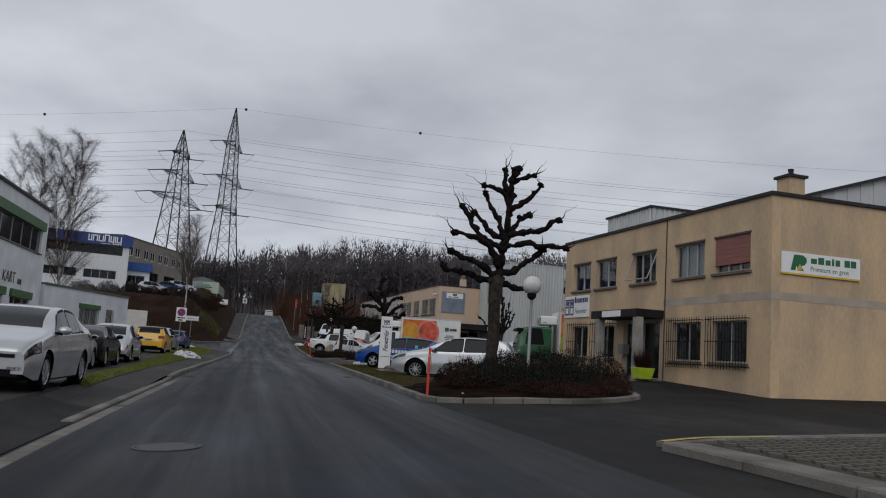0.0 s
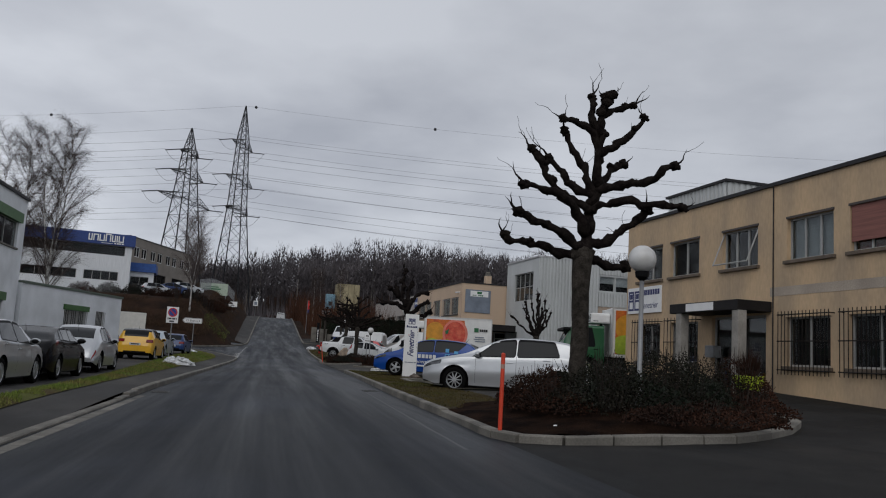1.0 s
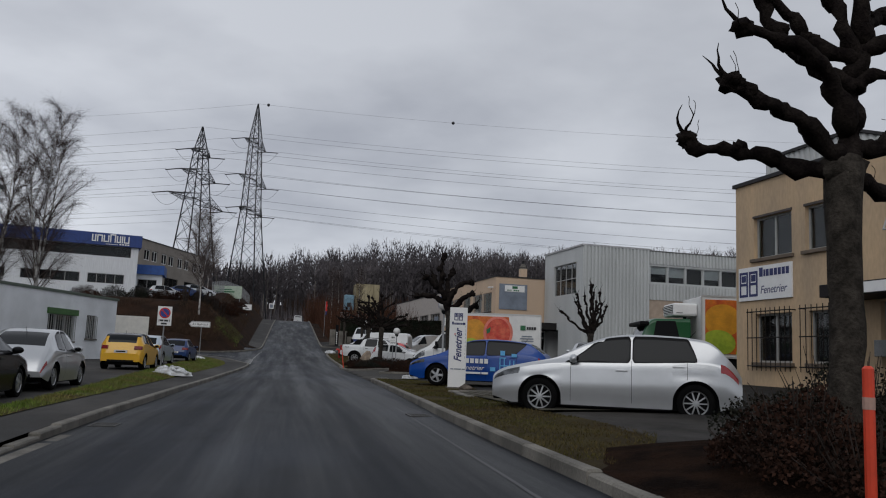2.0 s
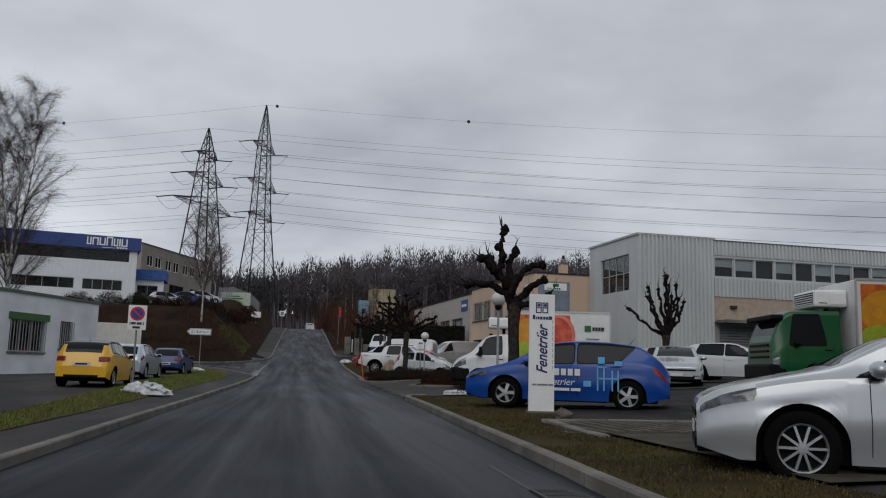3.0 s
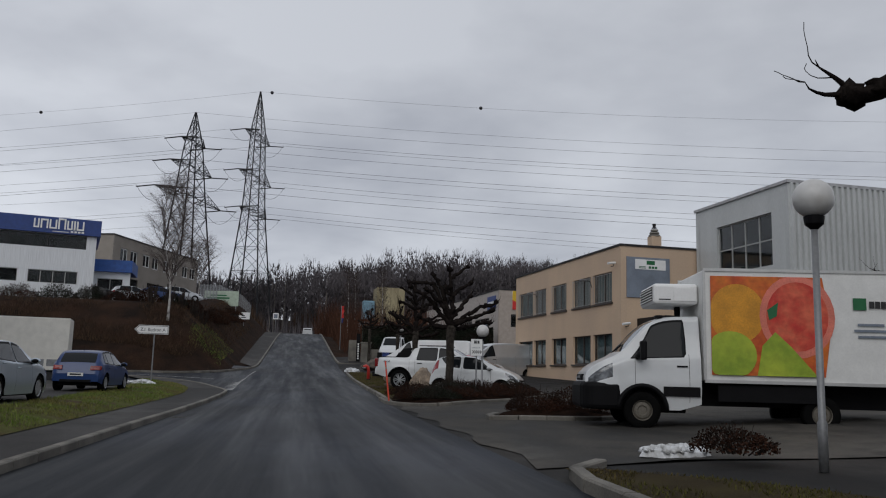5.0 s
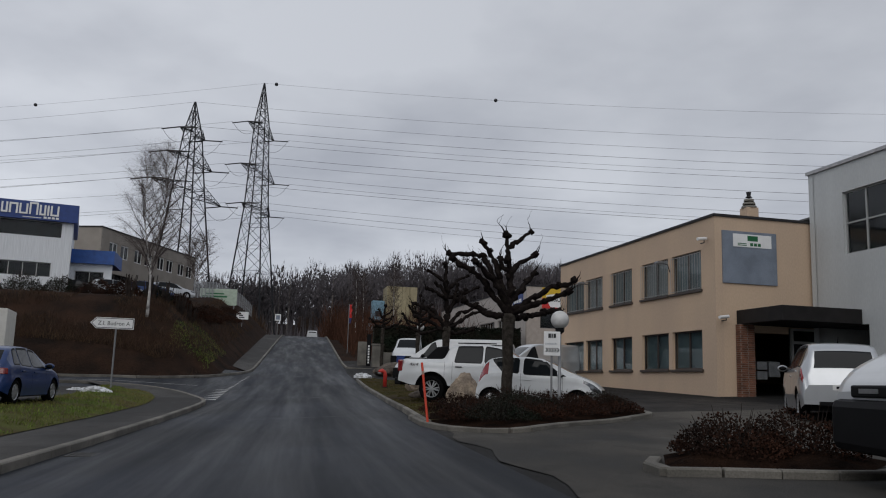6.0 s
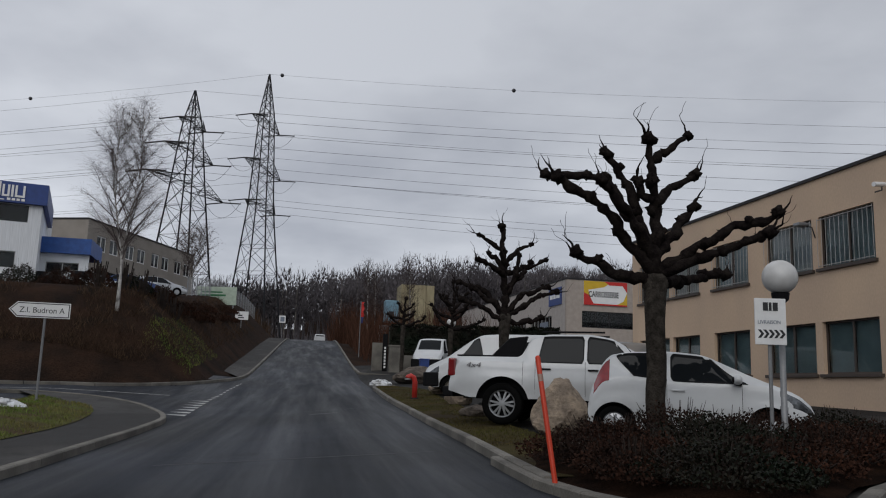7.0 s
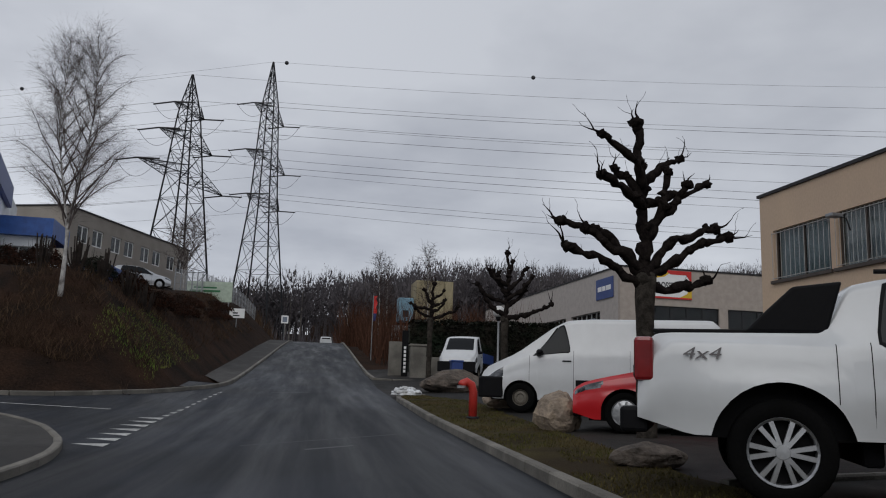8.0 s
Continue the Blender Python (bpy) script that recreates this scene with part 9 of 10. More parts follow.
pollard(7.97, 69.7, gz(7.97, 69.7), 3.3, (0.05, 0.9, -0.12, 2.2), 52, (
    (0.0, -0.60, 0.15, -1.15, 0.42), (0.1, -0.75, 0.95, -1.52, 1.48), (0.2, -0.60, 1.65, -1.48, 1.72), (0.25, -0.50, 1.0, -1.03, 1.38), (0.3, -0.25, 1.2, -0.65, 2.0), (1.25, -0.15, 1.35, -0.2, 1.55), (1.85, 0.33, 2.05, 0.58, 2.35),
    (1.2, 0.40, 1.52, 0.75, 1.73), (0.35, 0.48, 0.95, 0.75, 1.26), (0.15, 0.80, 0.68, 1.48, 0.96), (0.1, 0.85, 0.48, 1.33, 0.67), (0.02, 0.85, 0.18, 1.75, 0.38)), 0.142, 0.082)
pollard(8.2, 80.4, gz(8.2, 80.4), 3.62, (0.0, 1.2, -0.12, 2.55), 61, (
    (-0.1, -0.60, 0.22, -1.25, 0.50), (0.0, -0.50, 0.78, -1.22, 0.98), (0.15, -0.55, 0.58, -0.88, 0.80), (1.15, -0.45, 1.35, -0.92, 1.48), (1.2, -0.25, 1.55, -0.48, 1.78), (1.45, -0.30, 1.90, -0.82, 2.18),
    (-0.1, 0.60, -0.08, 1.08, 0.03), (0.0, 0.80, 0.52, 1.55, 0.80), (0.1, 0.60, 0.72, 1.28, 0.93), (0.3, 0.22, 1.10, 0.35, 1.72), (0.8, 0.40, 1.18, 0.70, 1.53), (1.2, 0.50, 1.38, 1.25, 1.72), (1.4, 0.35, 1.88, 0.88, 2.18)), 0.138, 0.078)
pollard(8.9, 93.4, gz(8.9, 93.4), 4.1, (0.1, 1.0, 0.05, 2.1), 77, whorl(77, 11, 1.15, 2.1), 0.11, 0.075)
pollard(8.0, 104.0, gz(8.0, 104.0), 4.9, (0.05, 0.8, 0.1, 1.6), 83, whorl(83, 9, 1.1, 1.6), 0.11, 0.07)


BIRCHFINE = mat("birch_spray", (0.062, 0.045, 0.040), 0.9, var=0.2, bump=0, spec=0.05)


def birch(x, y, ground, top, seed, spread, stems, droop=1.0, twigs=3200, label="bare birch with white bark and fine drooping twigs", twig_w=0.011):
    rng = random.Random(seed)
    t = thing("birch_tree", label, "tree", pose(x, y, ground), "birches")
    h = top - ground
    trunk, tw = Mesh(), Mesh()
    tips = []
    for s in range(stems):
        az = s * 2.6 + rng.uniform(0, 1)
        off = (0.0 if stems == 1 else spread * 0.26)
        split = h * rng.uniform(0.22, 0.34) if stems > 1 else 0
        pts, rad = [], []
        for i in range(15):
            u = i / 14
            o = 0 if h * u < split else off * min(1, (h * u - split) / (h * 0.4))
            pts.append(Vector((math.cos(az) * o + 0.07 * math.sin(5 * u + s), math.sin(az) * o + 0.06 * math.cos(4 * u), h * u * (1 - 0.06 * s))))
            rad.append(max(0.012, 0.016 * h * 0.55 * (1 - u) ** 1.1 * (1 if stems == 1 else 0.85)))
        trunk.tube(pts, rad, 10)
        n = int(46 / stems ** 0.5)
        for k in range(n):
            u = 0.26 + 0.70 * (k + rng.random()) / n
            i = min(13, int(u * 14))
            p = pts[i].lerp(pts[i + 1], u * 14 - i)
            a = k * 2.399 + rng.uniform(-0.5, 0.5)
            ln = spread * (1.0 - 0.72 * u) * rng.uniform(0.75, 1.15) + 0.35
            path, rr = [p.copy()], [0.035 * (1.1 - u) + 0.008]
            d = Vector((math.cos(a), math.sin(a), rng.uniform(1.0, 1.9))).normalized()
            q = p.copy()
            for j in range(6):
                d = (d + Vector((rng.uniform(-0.2, 0.2), rng.uniform(-0.2, 0.2), -0.13 * droop if j > 3 else 0.03))).normalized()
                q = q + d * ln / 4.5
                path.append(q.copy())
                rr.append(rr[0] * (1 - (j + 1) / 7.5))
                if j > 0:
                    tips.append((path[-2], q.copy(), d.copy(), 0.65 + 0.09 * ln))
            part("branch", Mesh().tube(path, rr, 5, False), BIRCHTWIG, t)
    per = max(1, twigs // len(tips))
    for p0, p, d, size in tips:
        for k in range(per):
            q = p0.lerp(p, rng.random()) + Vector((rng.uniform(-0.1, 0.1), rng.uniform(-0.1, 0.1), rng.uniform(-0.1, 0.1)))
            dd = (d * 0.55 + Vector((rng.uniform(-0.9, 0.9), rng.uniform(-0.9, 0.9), rng.uniform(-0.4, 0.7)))).normalized()
            a = q
            seg = rng.uniform(0.2, 0.58) * size
            for j in range(3):
                b = a + dd * seg
                sliver(tw, a, b, twig_w * (1 - 0.25 * j), rng)
                a = a + dd * seg * 0.9
                dd = (dd + Vector((rng.uniform(-0.3, 0.3), rng.uniform(-0.3, 0.3), -0.34 * droop))).normalized()
    part("trunk", trunk, BIRCHBARK, t, "white bark with dark scars", smooth=True)
    part("crown", tw, BIRCHTWIG if stems == 2 else BIRCHFINE, t, "fine drooping twigs")


birch(-6.6, 101.5, bank_z(-6.6, 101.5) - 0.1, 15.2, 5, 2.5, 2, 0.6, 9000, twig_w=0.005)
birch(-14.4, 74.4, 0.4, 17.6, 6, 3.6, 3, 0.9, 15000, twig_w=0.007)
birch(-17.8, 76.5, 0.4, 17.8, 7, 3.2, 3, 0.9, 12000, twig_w=0.007)
birch(-11.0, 158.0, bank_z(-11.0, 158), 19.0, 8, 3.2, 2, 0.9, 2200, twig_w=0.02, label="bare birch beyond the parked cars")


def island(name, pts, label, edge, z):
    """A planted bed: raised soil within a kerb."""
    mb = Mesh()
    c = Vector((sum(p[0] for p in pts) / len(pts), sum(p[1] for p in pts) / len(pts)))
    ring = []
    for i, p in enumerate(pts):
        q = pts[(i + 1) % len(pts)]
        for k in range(3):
            ring.append(Vector(p).lerp(Vector(q), k / 3))
    rows = 6
    n = len(ring)
    for r in range(rows):
        f = 1 - r / rows
        for p in ring:
            w = c + (p - c) * f * 1.03
            mb.v.append((w.x, w.y, z(w.x, w.y) + 0.085 + 0.16 * (1 - f * f) + 0.05 * noise.noise(Vector((w.x * 1.7, w.y * 1.7, 0)))))
    mb.v.append((c.x, c.y, z(c.x, c.y) + 0.26))
    for r in range(rows - 1):
        mb.f += [(r * n + i, r * n + (i + 1) % n, (r + 1) * n + (i + 1) % n, (r + 1) * n + i) for i in range(n)]
    mb.f += [((rows - 1) * n + i, (rows - 1) * n + (i + 1) % n, rows * n) for i in range(n)]
    setting(name, mb, SOIL, label, "planting bed", smooth=True)
    kerb(name + "_kerb", edge, z, "rounded concrete kerb of a planting bed", 0.16, 0.10, 0.55)


bed1 = [(4.42, 19.3), (4.6, 18.75), (5.2, 18.35), (6.0, 18.25), (6.8, 18.35), (7.6, 18.9), (8.6, 19.8), (9.7, 21.1), (10.2, 22.3), (10.0, 23.6), (8.6, 24.4), (6.9, 24.3), (5.2, 24.0), (4.55, 22.5)]
island("planting_bed_1", bed1, "dark soil and leaf litter of the planting bed", [(4.43, 22.5), (4.38, 20.6), (4.33, 19.3), (4.42, 18.75), (4.7, 18.4), (5.2, 18.22), (6.0, 18.12), (6.9, 18.22), (7.7, 18.76), (8.72, 19.66), (9.84, 21.0), (10.36, 22.3), (10.1, 24.3)], lot_z)
bed2 = [(6.72, 57.35), (7.3, 57.0), (8.6, 56.8), (9.6, 57.6), (9.4, 59.0), (8.2, 59.3), (7.2, 58.5)]
island("planting_bed_2", bed2, "dark soil bed beside the delivery truck", [(6.95, 58.25), (6.7, 57.85), (6.57, 57.45), (6.62, 57.15), (6.85, 56.98), (7.3, 56.87), (8.0, 56.72), (8.7, 56.65), (9.75, 57.4)], lot_z)
bed3 = [(5.5, 66.6), (5.7, 65.4), (6.2, 64.3), (6.7, 63.8), (7.9, 65.2), (9.6, 66.6), (10.9, 67.9), (11.0, 69.0), (9.5, 69.9), (7.4, 69.9), (5.8, 69.0)]
island("planting_bed_3", bed3, "dark soil bed under the pollarded tree", [(5.42, 68.8), (5.38, 66.5), (5.56, 65.3), (6.1, 64.1), (6.7, 63.55), (8.0, 65.0), (9.7, 66.4), (11.05, 67.75), (11.2, 69.1)], lot_z)


def shrub(x, y, ground, rx, ry, h, seed, leaf, count, label, size=0.034, stems=40, name="shrub"):
    """A low shrub: stems and many small leaves in uneven lobes."""
    rng = random.Random(seed)
    t = thing(name, label, "shrub", pose(x, y, ground), "shrubs")
    lf, st = Mesh(), Mesh()
    for i in range(int(count * 1.7)):
        a, u, v = rng.uniform(0, 6.283), rng.random() ** 0.45, rng.random()
        k = 1 + 0.30 * noise.noise(Vector((math.cos(a) * 1.6, math.sin(a) * 1.6, seed)))
        zz = h * (1 - (u * 0.92) ** 2.4) * (0.75 + 0.35 * noise.noise(Vector((u * math.cos(a) * rx * 2.1, u * math.sin(a) * ry * 2.1, seed * 0.3))))
        z = zz * (1 - 0.85 * v ** 2.2)
        p = Vector((rx * u * k * math.cos(a), ry * u * k * math.sin(a), max(0.02, z + rng.uniform(-0.03, 0.05))))
        d = Vector((rng.uniform(-1, 1), rng.uniform(-1, 1), rng.uniform(-0.2, 1.2))).normalized()
        s = d.cross(Vector((rng.uniform(-1, 1), rng.uniform(-1, 1), rng.uniform(-1, 1)))).normalized()
        L, W = size * rng.uniform(0.7, 1.4), size * 0.42
        lf.add((p, p + d * L * 0.5 + s * W, p + d * L, p + d * L * 0.5 - s * W), [(0, 1, 2, 3)])
    for i in range(stems):
        a, u = rng.uniform(0, 6.283), rng.random() ** 0.6
        b = Vector((rx * u * math.cos(a), ry * u * math.sin(a), h * (1.06 - 0.7 * u * u) * rng.uniform(0.85, 1.12)))
        st.tube([(b.x * 0.5, b.y * 0.5, 0), (b.x * 0.8, b.y * 0.8, b.z * 0.6), b], [0.010, 0.006, 0.003], 4, False)
    part("foliage", lf, leaf, t)
    part("wood", st, TWIG, t)


def bz(x, y):
    return lot_z(x, y) + 0.16


for k, (x, y, rx, ry, h, lf, n) in enumerate(((5.65, 21.5, 0.6, 0.9, 0.68, LEAFBROWN, 3000), (6.4, 20.4, 1.0, 1.2, 0.85, LEAFDARK, 5200), (7.7, 21.3, 1.1, 1.35, 0.98, LEAFDARK, 5200), (8.9, 22.6, 0.9, 1.2, 0.95, LEAFDARK, 3800), (7.2, 23.0, 1.3, 0.9, 0.9, LEAFDARK, 3800),
                                              (9.55, 22.3, 0.6, 0.9, 1.0, LEAFBROWN, 2400), (5.6, 20.6, 0.5, 1.0, 0.45, LEAFBROWN, 1600), (6.9, 18.7, 1.1, 0.7, 0.30, LEAFBROWN, 2000), (8.6, 20.6, 0.9, 0.7, 0.35, LEAFBROWN, 1700), (8.6, 23.6, 0.9, 0.6, 0.8, LEAFBROWN, 2200))):
    shrub(x, y, bz(x, y), rx, ry, h, 100 + k, lf, n, "dense dark evergreen shrub in the planting bed" if lf is LEAFDARK else "withered reddish-brown shrub in the planting bed", stems=50)
for k, (x, y, rx, ry, h, n) in enumerate(((7.75, 57.9, 0.75, 0.7, 0.55, 2600), (8.7, 58.0, 0.8, 0.8, 0.6, 2400), (7.35, 48.5, 0.5, 0.45, 0.34, 900), (6.0, 62.0, 0.1, 0.1, 0.05, 20))):
    if n > 50:
        shrub(x, y, bz(x, y) - 0.05, rx, ry, h, 140 + k, LEAFBROWN, n, "low withered brown shrub at the bed's edge")
for k, (x, y, rx, ry, h, lf, n) in enumerate(((6.4, 67.2, 0.85, 1.6, 0.50, LEAFBROWN, 4000), (7.6, 67.0, 1.0, 1.3, 0.52, LEAFDARK, 3800), (8.9, 68.0, 1.1, 1.1, 0.52, LEAFBROWN, 3800), (10.1, 68.6, 0.8, 0.8, 0.48, LEAFDARK, 2600), (6.7, 65.3, 0.8, 0.9, 0.42, LEAFDARK, 2400), (8.0, 69.0, 1.3, 0.7, 0.55, LEAFBROWN, 2800), (7.5, 65.7, 0.8, 0.6, 0.40, LEAFBROWN, 2200), (8.7, 66.7, 0.9, 0.6, 0.42, LEAFBROWN, 2400), (9.9, 67.6, 0.8, 0.55, 0.42, LEAFBROWN, 2000), (6.1, 65.9, 0.45, 0.8, 0.36, LEAFBROWN, 1500))):
    shrub(x, y, bz(x, y) - 0.02, rx, ry, h, 160 + k, lf, n, "low trimmed dark shrub under the pollarded tree" if lf is LEAFDARK else "low reddish-brown shrub under the pollarded tree", stems=60)
tagged(part("litter_scrap", Mesh().blob((0, 0, 0), 0.05, 2, 0.4, (1.2, 1, 0.6), 3.0), WHITE, m=pose(5.15, 19.2, 0.68)), "crumpled white scrap of litter on the soil", "litter")

pp = thing("flower_pot", "lime green square flower pot with a brown shrub", "flower pot", M_OCHRE @ pose(5.2, 0.95, 1.0))
part("pot", Mesh().add([(-0.22, -0.22, 0.1), (0.22, -0.22, 0.1), (0.22, 0.22, 0.1), (-0.22, 0.22, 0.1), (-0.3, -0.3, 0.48), (0.3, -0.3, 0.48), (0.3, 0.3, 0.48), (-0.3, 0.3, 0.48)], [(3, 2, 1, 0), (4, 5, 6, 7), (0, 1, 5, 4), (1, 2, 6, 5), (2, 3, 7, 6), (3, 0, 4, 7)]), LIME, pp, bevel=0.02)
rng = random.Random(77)
pl = Mesh()
for i in range(900):
    a, u = rng.uniform(0, 6.283), rng.random() ** 0.6
    sliver(pl, (0.15 * math.cos(a) * u, 0.15 * math.sin(a) * u, 0.46), (0.45 * u * math.cos(a), 0.45 * u * math.sin(a), 0.55 + rng.uniform(0.1, 0.85) * (1 - 0.4 * u)), 0.008, rng)
part("plant", pl, LEAFBROWN, pp)


def hedge(x0, x1, y, depth, h, seed, base):
    rng = random.Random(seed)
    t = thing("hedge", "tall dark clipped evergreen hedge behind the gate", "hedge")
    lf = Mesh()
    for i in range(9000):
        x = rng.uniform(x0, x1)
        f = rng.random()
        if f < 0.6:
            p = Vector((x, y + rng.uniform(-0.05, 0.12), base(x) + rng.uniform(0, h)))
        else:
            p = Vector((x, y + rng.uniform(0, depth), base(x) + h + rng.uniform(-0.12, 0.12) + 0.12 * noise.noise(Vector((x * 0.8, 0, 2)))))
        d = Vector((rng.uniform(-1, 1), rng.uniform(-1, 0.4), rng.uniform(-0.2, 1))).normalized()
        s = d.cross(Vector((rng.uniform(-1, 1), rng.uniform(-1, 1), 1))).normalized()
        lf.add((p, p + d * 0.08 + s * 0.05, p + d * 0.16, p + d * 0.08 - s * 0.05), [(0, 1, 2, 3)])
    part("foliage", lf, LEAFDARK, t)
    core = Mesh()
    n = 12
    for i in range(n):
        a, b = x0 + (x1 - x0) * i / n, x0 + (x1 - x0) * (i + 1) / n
        core.box((a, y + 0.1, base(a) - 0.3), (b, y + depth, base(a) + h - 0.08))
    part("core", core, LEAFDARK, t)


hedge(8.4, 20.5, 115.5, 1.2, 2.9, 31, lambda x: lot_z(x, 115.5) - 0.1)


def scatter(name, n, seed, where, mt, label, category, hmin, hmax, w, lean=0.5, curl=0.3):
    """Upright dead stems and grass over a stretch of ground, in one mesh."""
    rng = random.Random(seed)
    mb = Mesh()
    made = 0
    while made < n:
        p = where(rng)
        if p is None:
            continue
        made += 1
        h = rng.uniform(hmin, hmax)
        d = Vector((rng.uniform(-lean, lean), rng.uniform(-lean, lean), 1)).normalized()
        a = Vector(p)
        b = a + d * h * 0.6
        c = b + (d + Vector((rng.uniform(-curl, curl), rng.uniform(-curl, curl), 0))).normalized() * h * 0.4
        s = Vector((rng.uniform(-1, 1), rng.uniform(-1, 1), 0)).normalized() * w
        mb.add((a - s, a + s, b + s * 0.7, b - s * 0.7, c), [(0, 1, 2, 3), (3, 2, 4)])
    return setting(name, mb, mt, label, category, kind="stuff")


def on_bank(rng):
    x, y = rng.uniform(-30, -3.0), 97.5 + 55 * rng.random() ** 1.6
    if bank_z(x, y) < road_z(x_left(y), y) + 0.05 or noise.noise(Vector((x * 0.35, y * 0.35, 5))) < -0.12:
        return None
    if bank_z(x, y) > bank_top(y) - 0.25:
        return None
    return (x, y, bank_z(x, y) - 0.02)


scatter("bank_brush", 15000, 41, on_bank, BRUSH, "tangle of brown dead stems on the bank", "brush", 0.15, 0.75, 0.012, 0.9, 0.8)


def leaf_litter(rng):
    x, y = rng.uniform(-30, -2.8), 97.2 + 20 * rng.random() ** 1.4
    return (x, y, bank_z(x, y) - 0.01)


scatter("bank_litter", 9000, 42, leaf_litter, LEAFBROWN, "fallen leaves on the bank", "leaf litter", 0.03, 0.12, 0.03, 2.5, 1.5)


def bank_foot(rng):
    x, y = rng.uniform(-5.0, -2.4), rng.uniform(99.5, 112)
    return None if x > -2.6 - 0.0 * y else (x, y, bank_z(x, y))


scatter("bank_grass", 3500, 43, bank_foot, BLADE, "yellowed grass at the foot of the bank", "grass", 0.06, 0.2, 0.01)
for k, (x, y, rx, h, lf) in enumerate(((-13.5, 108.5, 1.3, 1.5, LEAFDARK), (-11.0, 107.5, 1.3, 1.3, LEAFBROWN), (-9.0, 106.5, 1.2, 1.4, LEAFBROWN), (-7.4, 108.8, 1.1, 1.3, LEAFDARK), (-6.0, 110.5, 1.0, 1.4, LEAFBROWN), (-5.2, 113.5, 1.1, 1.3, LEAFBROWN), (-4.8, 118, 1.3, 1.1, LEAFBROWN), (-5.4, 123, 1.4, 1.0, LEAFBROWN), (-16, 109, 1.5, 1.6, LEAFDARK), (-19, 109.5, 1.6, 1.4, LEAFBROWN), (-4.6, 130, 1.6, 0.9, LEAFBROWN), (-5.2, 137, 1.6, 0.9, LEAFBROWN))):
    shrub(x, y, bank_z(x, y) - 0.1, rx, rx * 0.9, h, 300 + k, lf, 1500, "bare brown bush on the bank" if lf is LEAFBROWN else "dark evergreen bush on the bank", size=0.09, stems=70, name="bush")
for k, (x, y) in enumerate(((-8.3, 104.5), (-7.2, 105.6), (-6.4, 106.8), (-5.6, 108.2), (-5.0, 109.6))):
    rngp = random.Random(500 + k)
    t = thing("cut_shrub", "hard-pruned bush with upright dark stubs", "shrub", pose(x, y, bank_z(x, y) - 0.1), "pruned bushes")
    mb = Mesh()
    for i in range(16):
        a, r = rngp.uniform(0, 6.283), rngp.uniform(0.05, 0.55)
        q = Vector((r * math.cos(a), r * math.sin(a), rngp.uniform(0.9, 1.6)))
        mb.tube([(q.x * 0.3, q.y * 0.3, 0), (q.x * 0.8, q.y * 0.8, q.z * 0.5), q], [0.045, 0.035, 0.028], 5)
    part("wood", mb, TWIG, t)


def turf(name, n, seed, x0, x1, ya, yb, z, hmax=0.07, blade=BLADE):
    def spot(rng):
        y = rng.uniform(ya, yb)
        a, b = x0(y), x1(y)
        if b - a < 0.05:
            return None
        x = a + (b - a) * rng.random()
        if noise.noise(Vector((x * 1.1, y * 1.1, seed))) < -0.28:
            return None
        return (x, y, z(x, y) - 0.005)
    scatter(name, n, seed, spot, blade, "short tufted winter grass", "grass", 0.02, hmax, 0.006, 0.8, 0.8)


turf("turf_1", 16000, 51, lambda y: x_right(y) + 0.14, lawn_x1, 23.0, 48.0, lawn_z, 0.055, LAWNBLADE)
turf("turf_2", 30000, 52, verge_x0, verge_x1, 20.6, 86.2, verge_z, 0.12)
turf("turf_3", 12000, 53, lambda y: x_right(y) + 0.14, lambda y: lerp(y, (66, 70, 76, 84, 92, 96.5), (5.6, 6.9, 6.9, 7.3, 7.8, 6.6)), 70.0, 96.3, lawn_z, 0.055, LAWNBLADE)


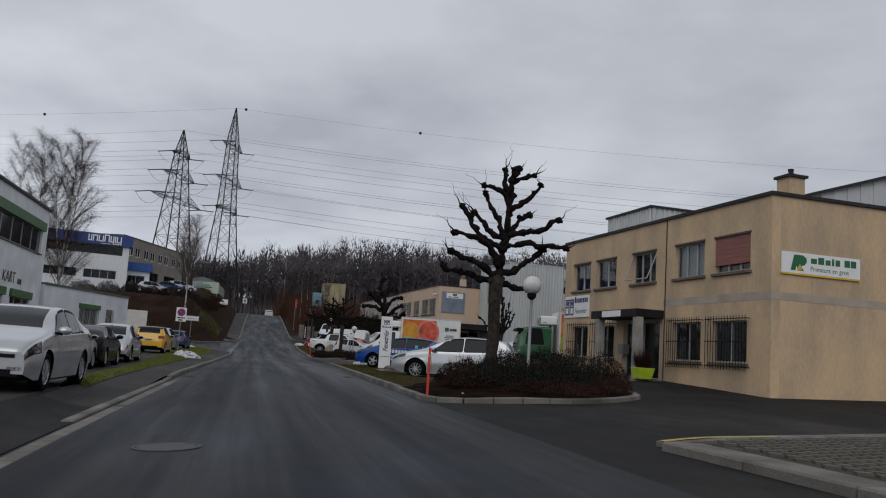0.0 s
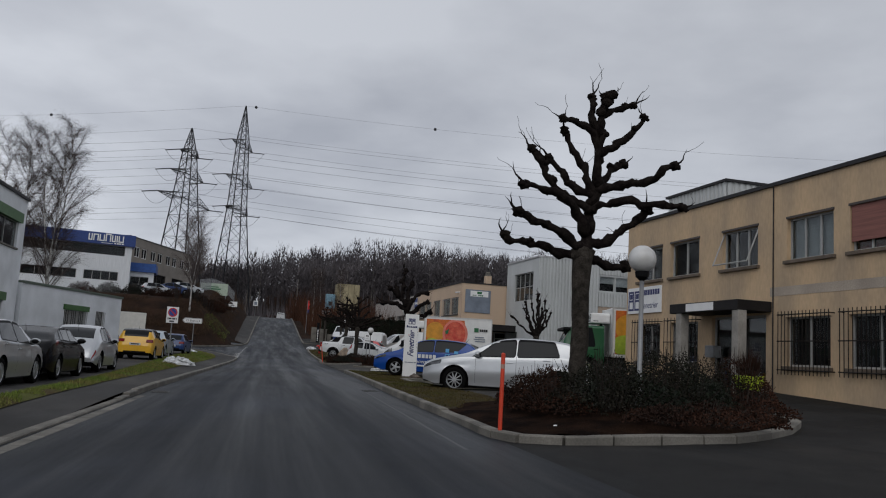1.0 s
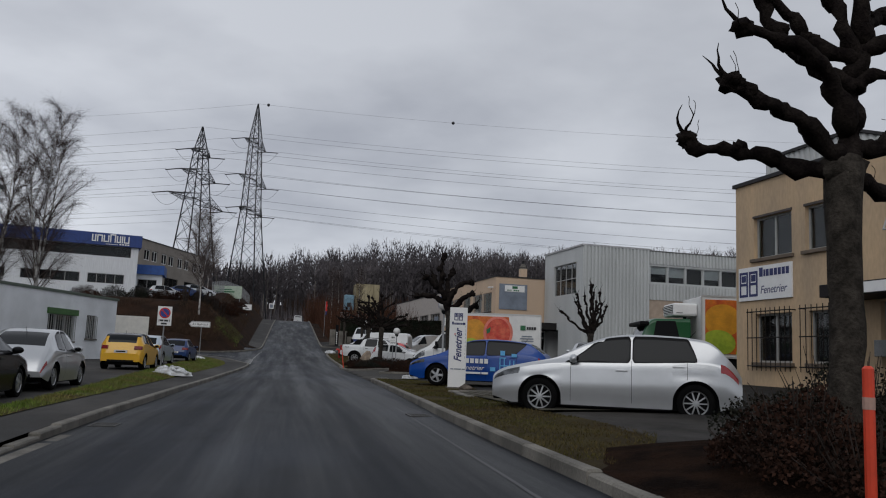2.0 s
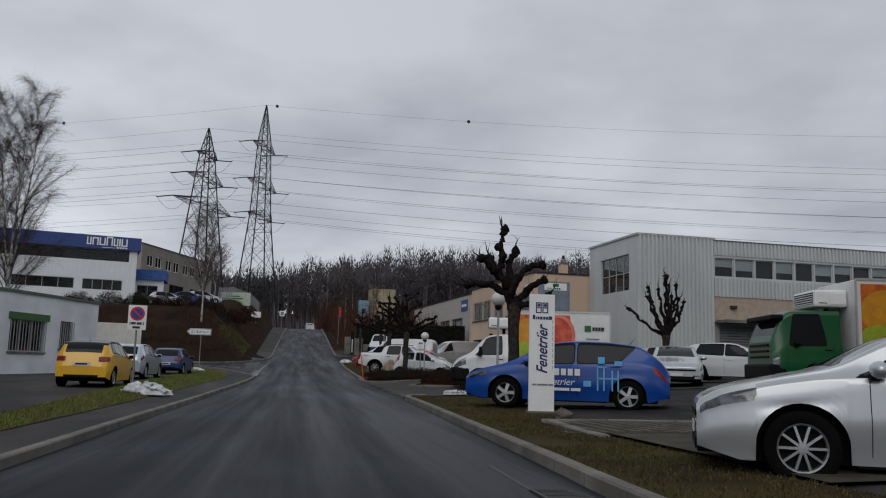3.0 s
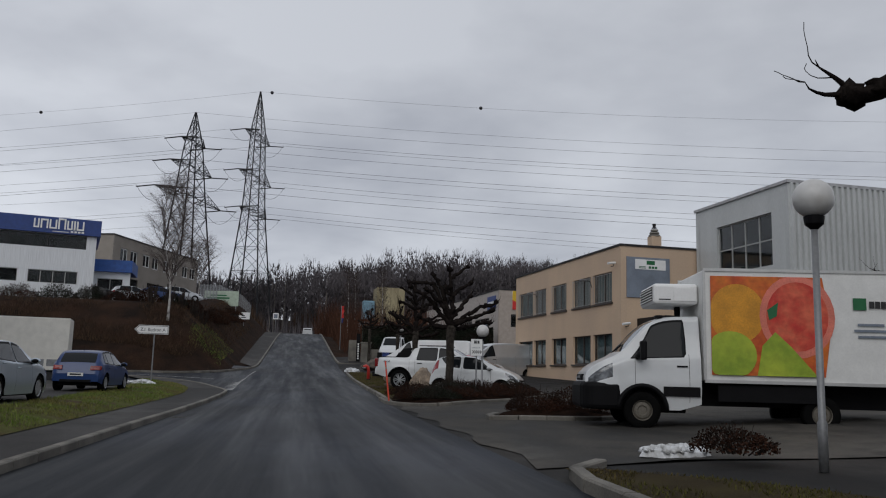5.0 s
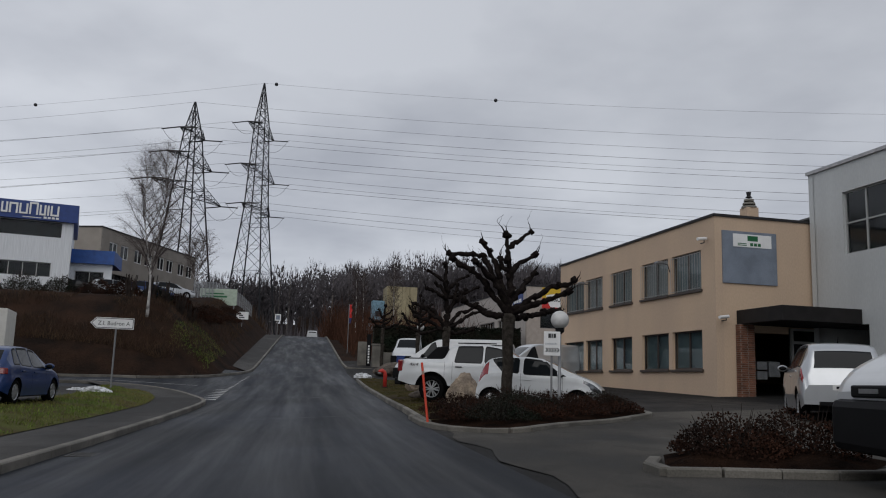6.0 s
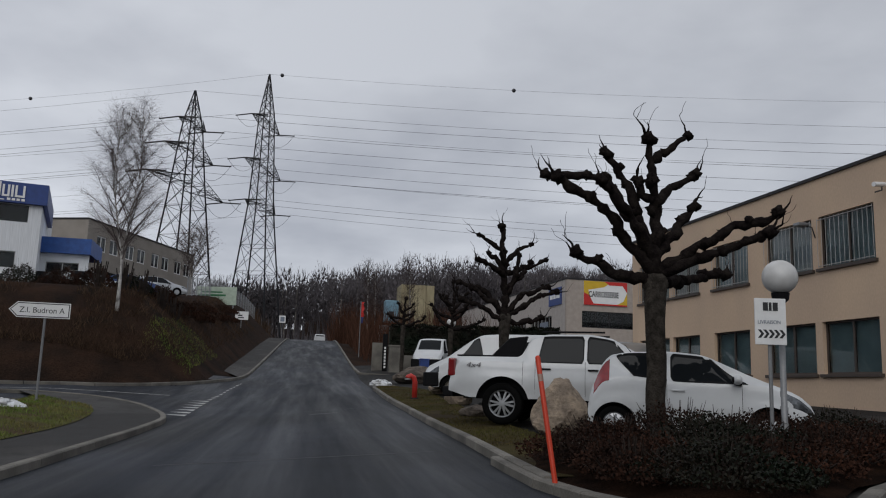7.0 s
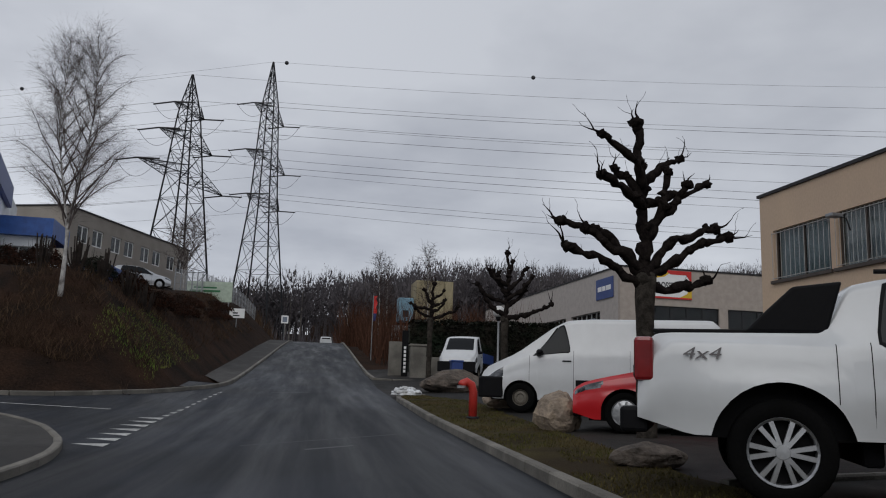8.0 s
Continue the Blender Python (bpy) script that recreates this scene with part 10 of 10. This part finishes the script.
def forest():
    """Bare wood on the hill: trunks and fine crowns, all in one mesh each."""
    rng = random.Random(91)
    tr, cr, pale = Mesh(), Mesh(), Mesh()
    for i in range(1800):
        row = rng.random() ** 1.3
        y = 292 + 110 * row
        x = rng.uniform(-170, 260) * (0.8 + 0.4 * row)
        if y < 250 and -2 < x < 8.5 and y < 236:
            continue
        g = land_z(x, y) - 0.3
        h = rng.uniform(20.5, 23.5) * (0.86 if x < -6 else 1.0) * (1 + 0.2 * noise.noise(Vector((x * 0.03, y * 0.03, 1))))
        near = y < 306
        (pale if near and rng.random() < 0.35 else tr).tube([(x, y, g), (x + rng.uniform(-0.4, 0.4), y, g + h * 0.55), (x + rng.uniform(-0.6, 0.6), y, g + h * 0.95)], [0.20, 0.13, 0.03], 4, False)
        rc, hc = h * rng.uniform(0.15, 0.22), h * 0.36
        for k in range(86):
            a, v, u = rng.uniform(0, 6.283), rng.uniform(-1, 1), rng.random() ** 0.4
            w = math.sqrt(1 - v * v)
            o = Vector((rc * u * w * math.cos(a), rc * u * w * math.sin(a), hc * u * v))
            p = Vector((x, y, g + h * 0.62)) + o
            d = Vector((o.x, o.y, abs(o.z) * 0.5 + rc * 0.55)).normalized()
            ln = rng.uniform(0.9, 2.0)
            wide = 0.34 if u < 0.82 else 0.07
            sliver(cr, p - d * ln * 0.4, p + d * ln * 0.6, wide, rng)
            for m2 in range(3):
                d2 = (d + Vector((rng.uniform(-0.9, 0.9), rng.uniform(-0.9, 0.9), rng.uniform(-0.2, 0.8)))).normalized()
                b0 = p + d * ln * rng.uniform(-0.2, 0.5)
                sliver(cr, b0, b0 + d2 * ln * rng.uniform(0.4, 0.8), 0.045, rng)
    for i in range(5200):
        y = rng.uniform(222, 330)
        x = rng.uniform(-140, 220)
        if -1.5 < x < 8 and y < 236:
            continue
        g = land_z(x, y)
        sliver(cr, (x, y, g - 0.2), (x + rng.uniform(-1, 1), y + rng.uniform(-1, 1), g + rng.uniform(2.0, 5.5)), 0.16, rng)
    setting("far_woods", tr, WOOD, "bare dark trunks of the wood on the hill", "woods", kind="stuff")
    setting("far_crowns", cr, WOOD, "fine bare crowns of the wood on the hill", "woods", kind="stuff")
    setting("far_pale_trunks", pale, WOODPALE, "pale trunks at the edge of the wood", "woods", kind="stuff")


forest()


def thicket(name, n, seed, xa, xb, ya, yb, hmin, hmax, mt, label):
    def spot(rng):
        x, y = rng.uniform(xa, xb), rng.uniform(ya, yb)
        return (x, y, land_z(x, y) - 0.1)
    scatter(name, n, seed, spot, mt, label, "thicket", hmin, hmax, 0.035, 0.35, 0.5)


thicket("thicket_1", 5200, 61, 7.5, 30, 128, 175, 1.5, 6.0, REDBRUSH, "russet bare thicket beside the street")
thicket("thicket_2", 3000, 62, 6.6, 16, 172, 215, 2.0, 8.0, REDBRUSH, "tall russet saplings near the crest")
thicket("thicket_3", 2600, 63, -30, -3.5, 178, 222, 1.0, 3.5, BRUSH, "brown brush under the pylons")
thicket("thicket_4", 2500, 64, 20, 60, 150, 220, 2.0, 6.0, WOOD, "dark scrub behind the body shop")
for k, (x, y) in enumerate(((9.0, 150), (10.8, 163), (12.5, 140))):
    birch(x, y, land_z(x, y), land_z(x, y) + 9.5, 700 + k, 1.3, 1, 0.5, 700, label="slim bare birch in the thicket", twig_w=0.02)
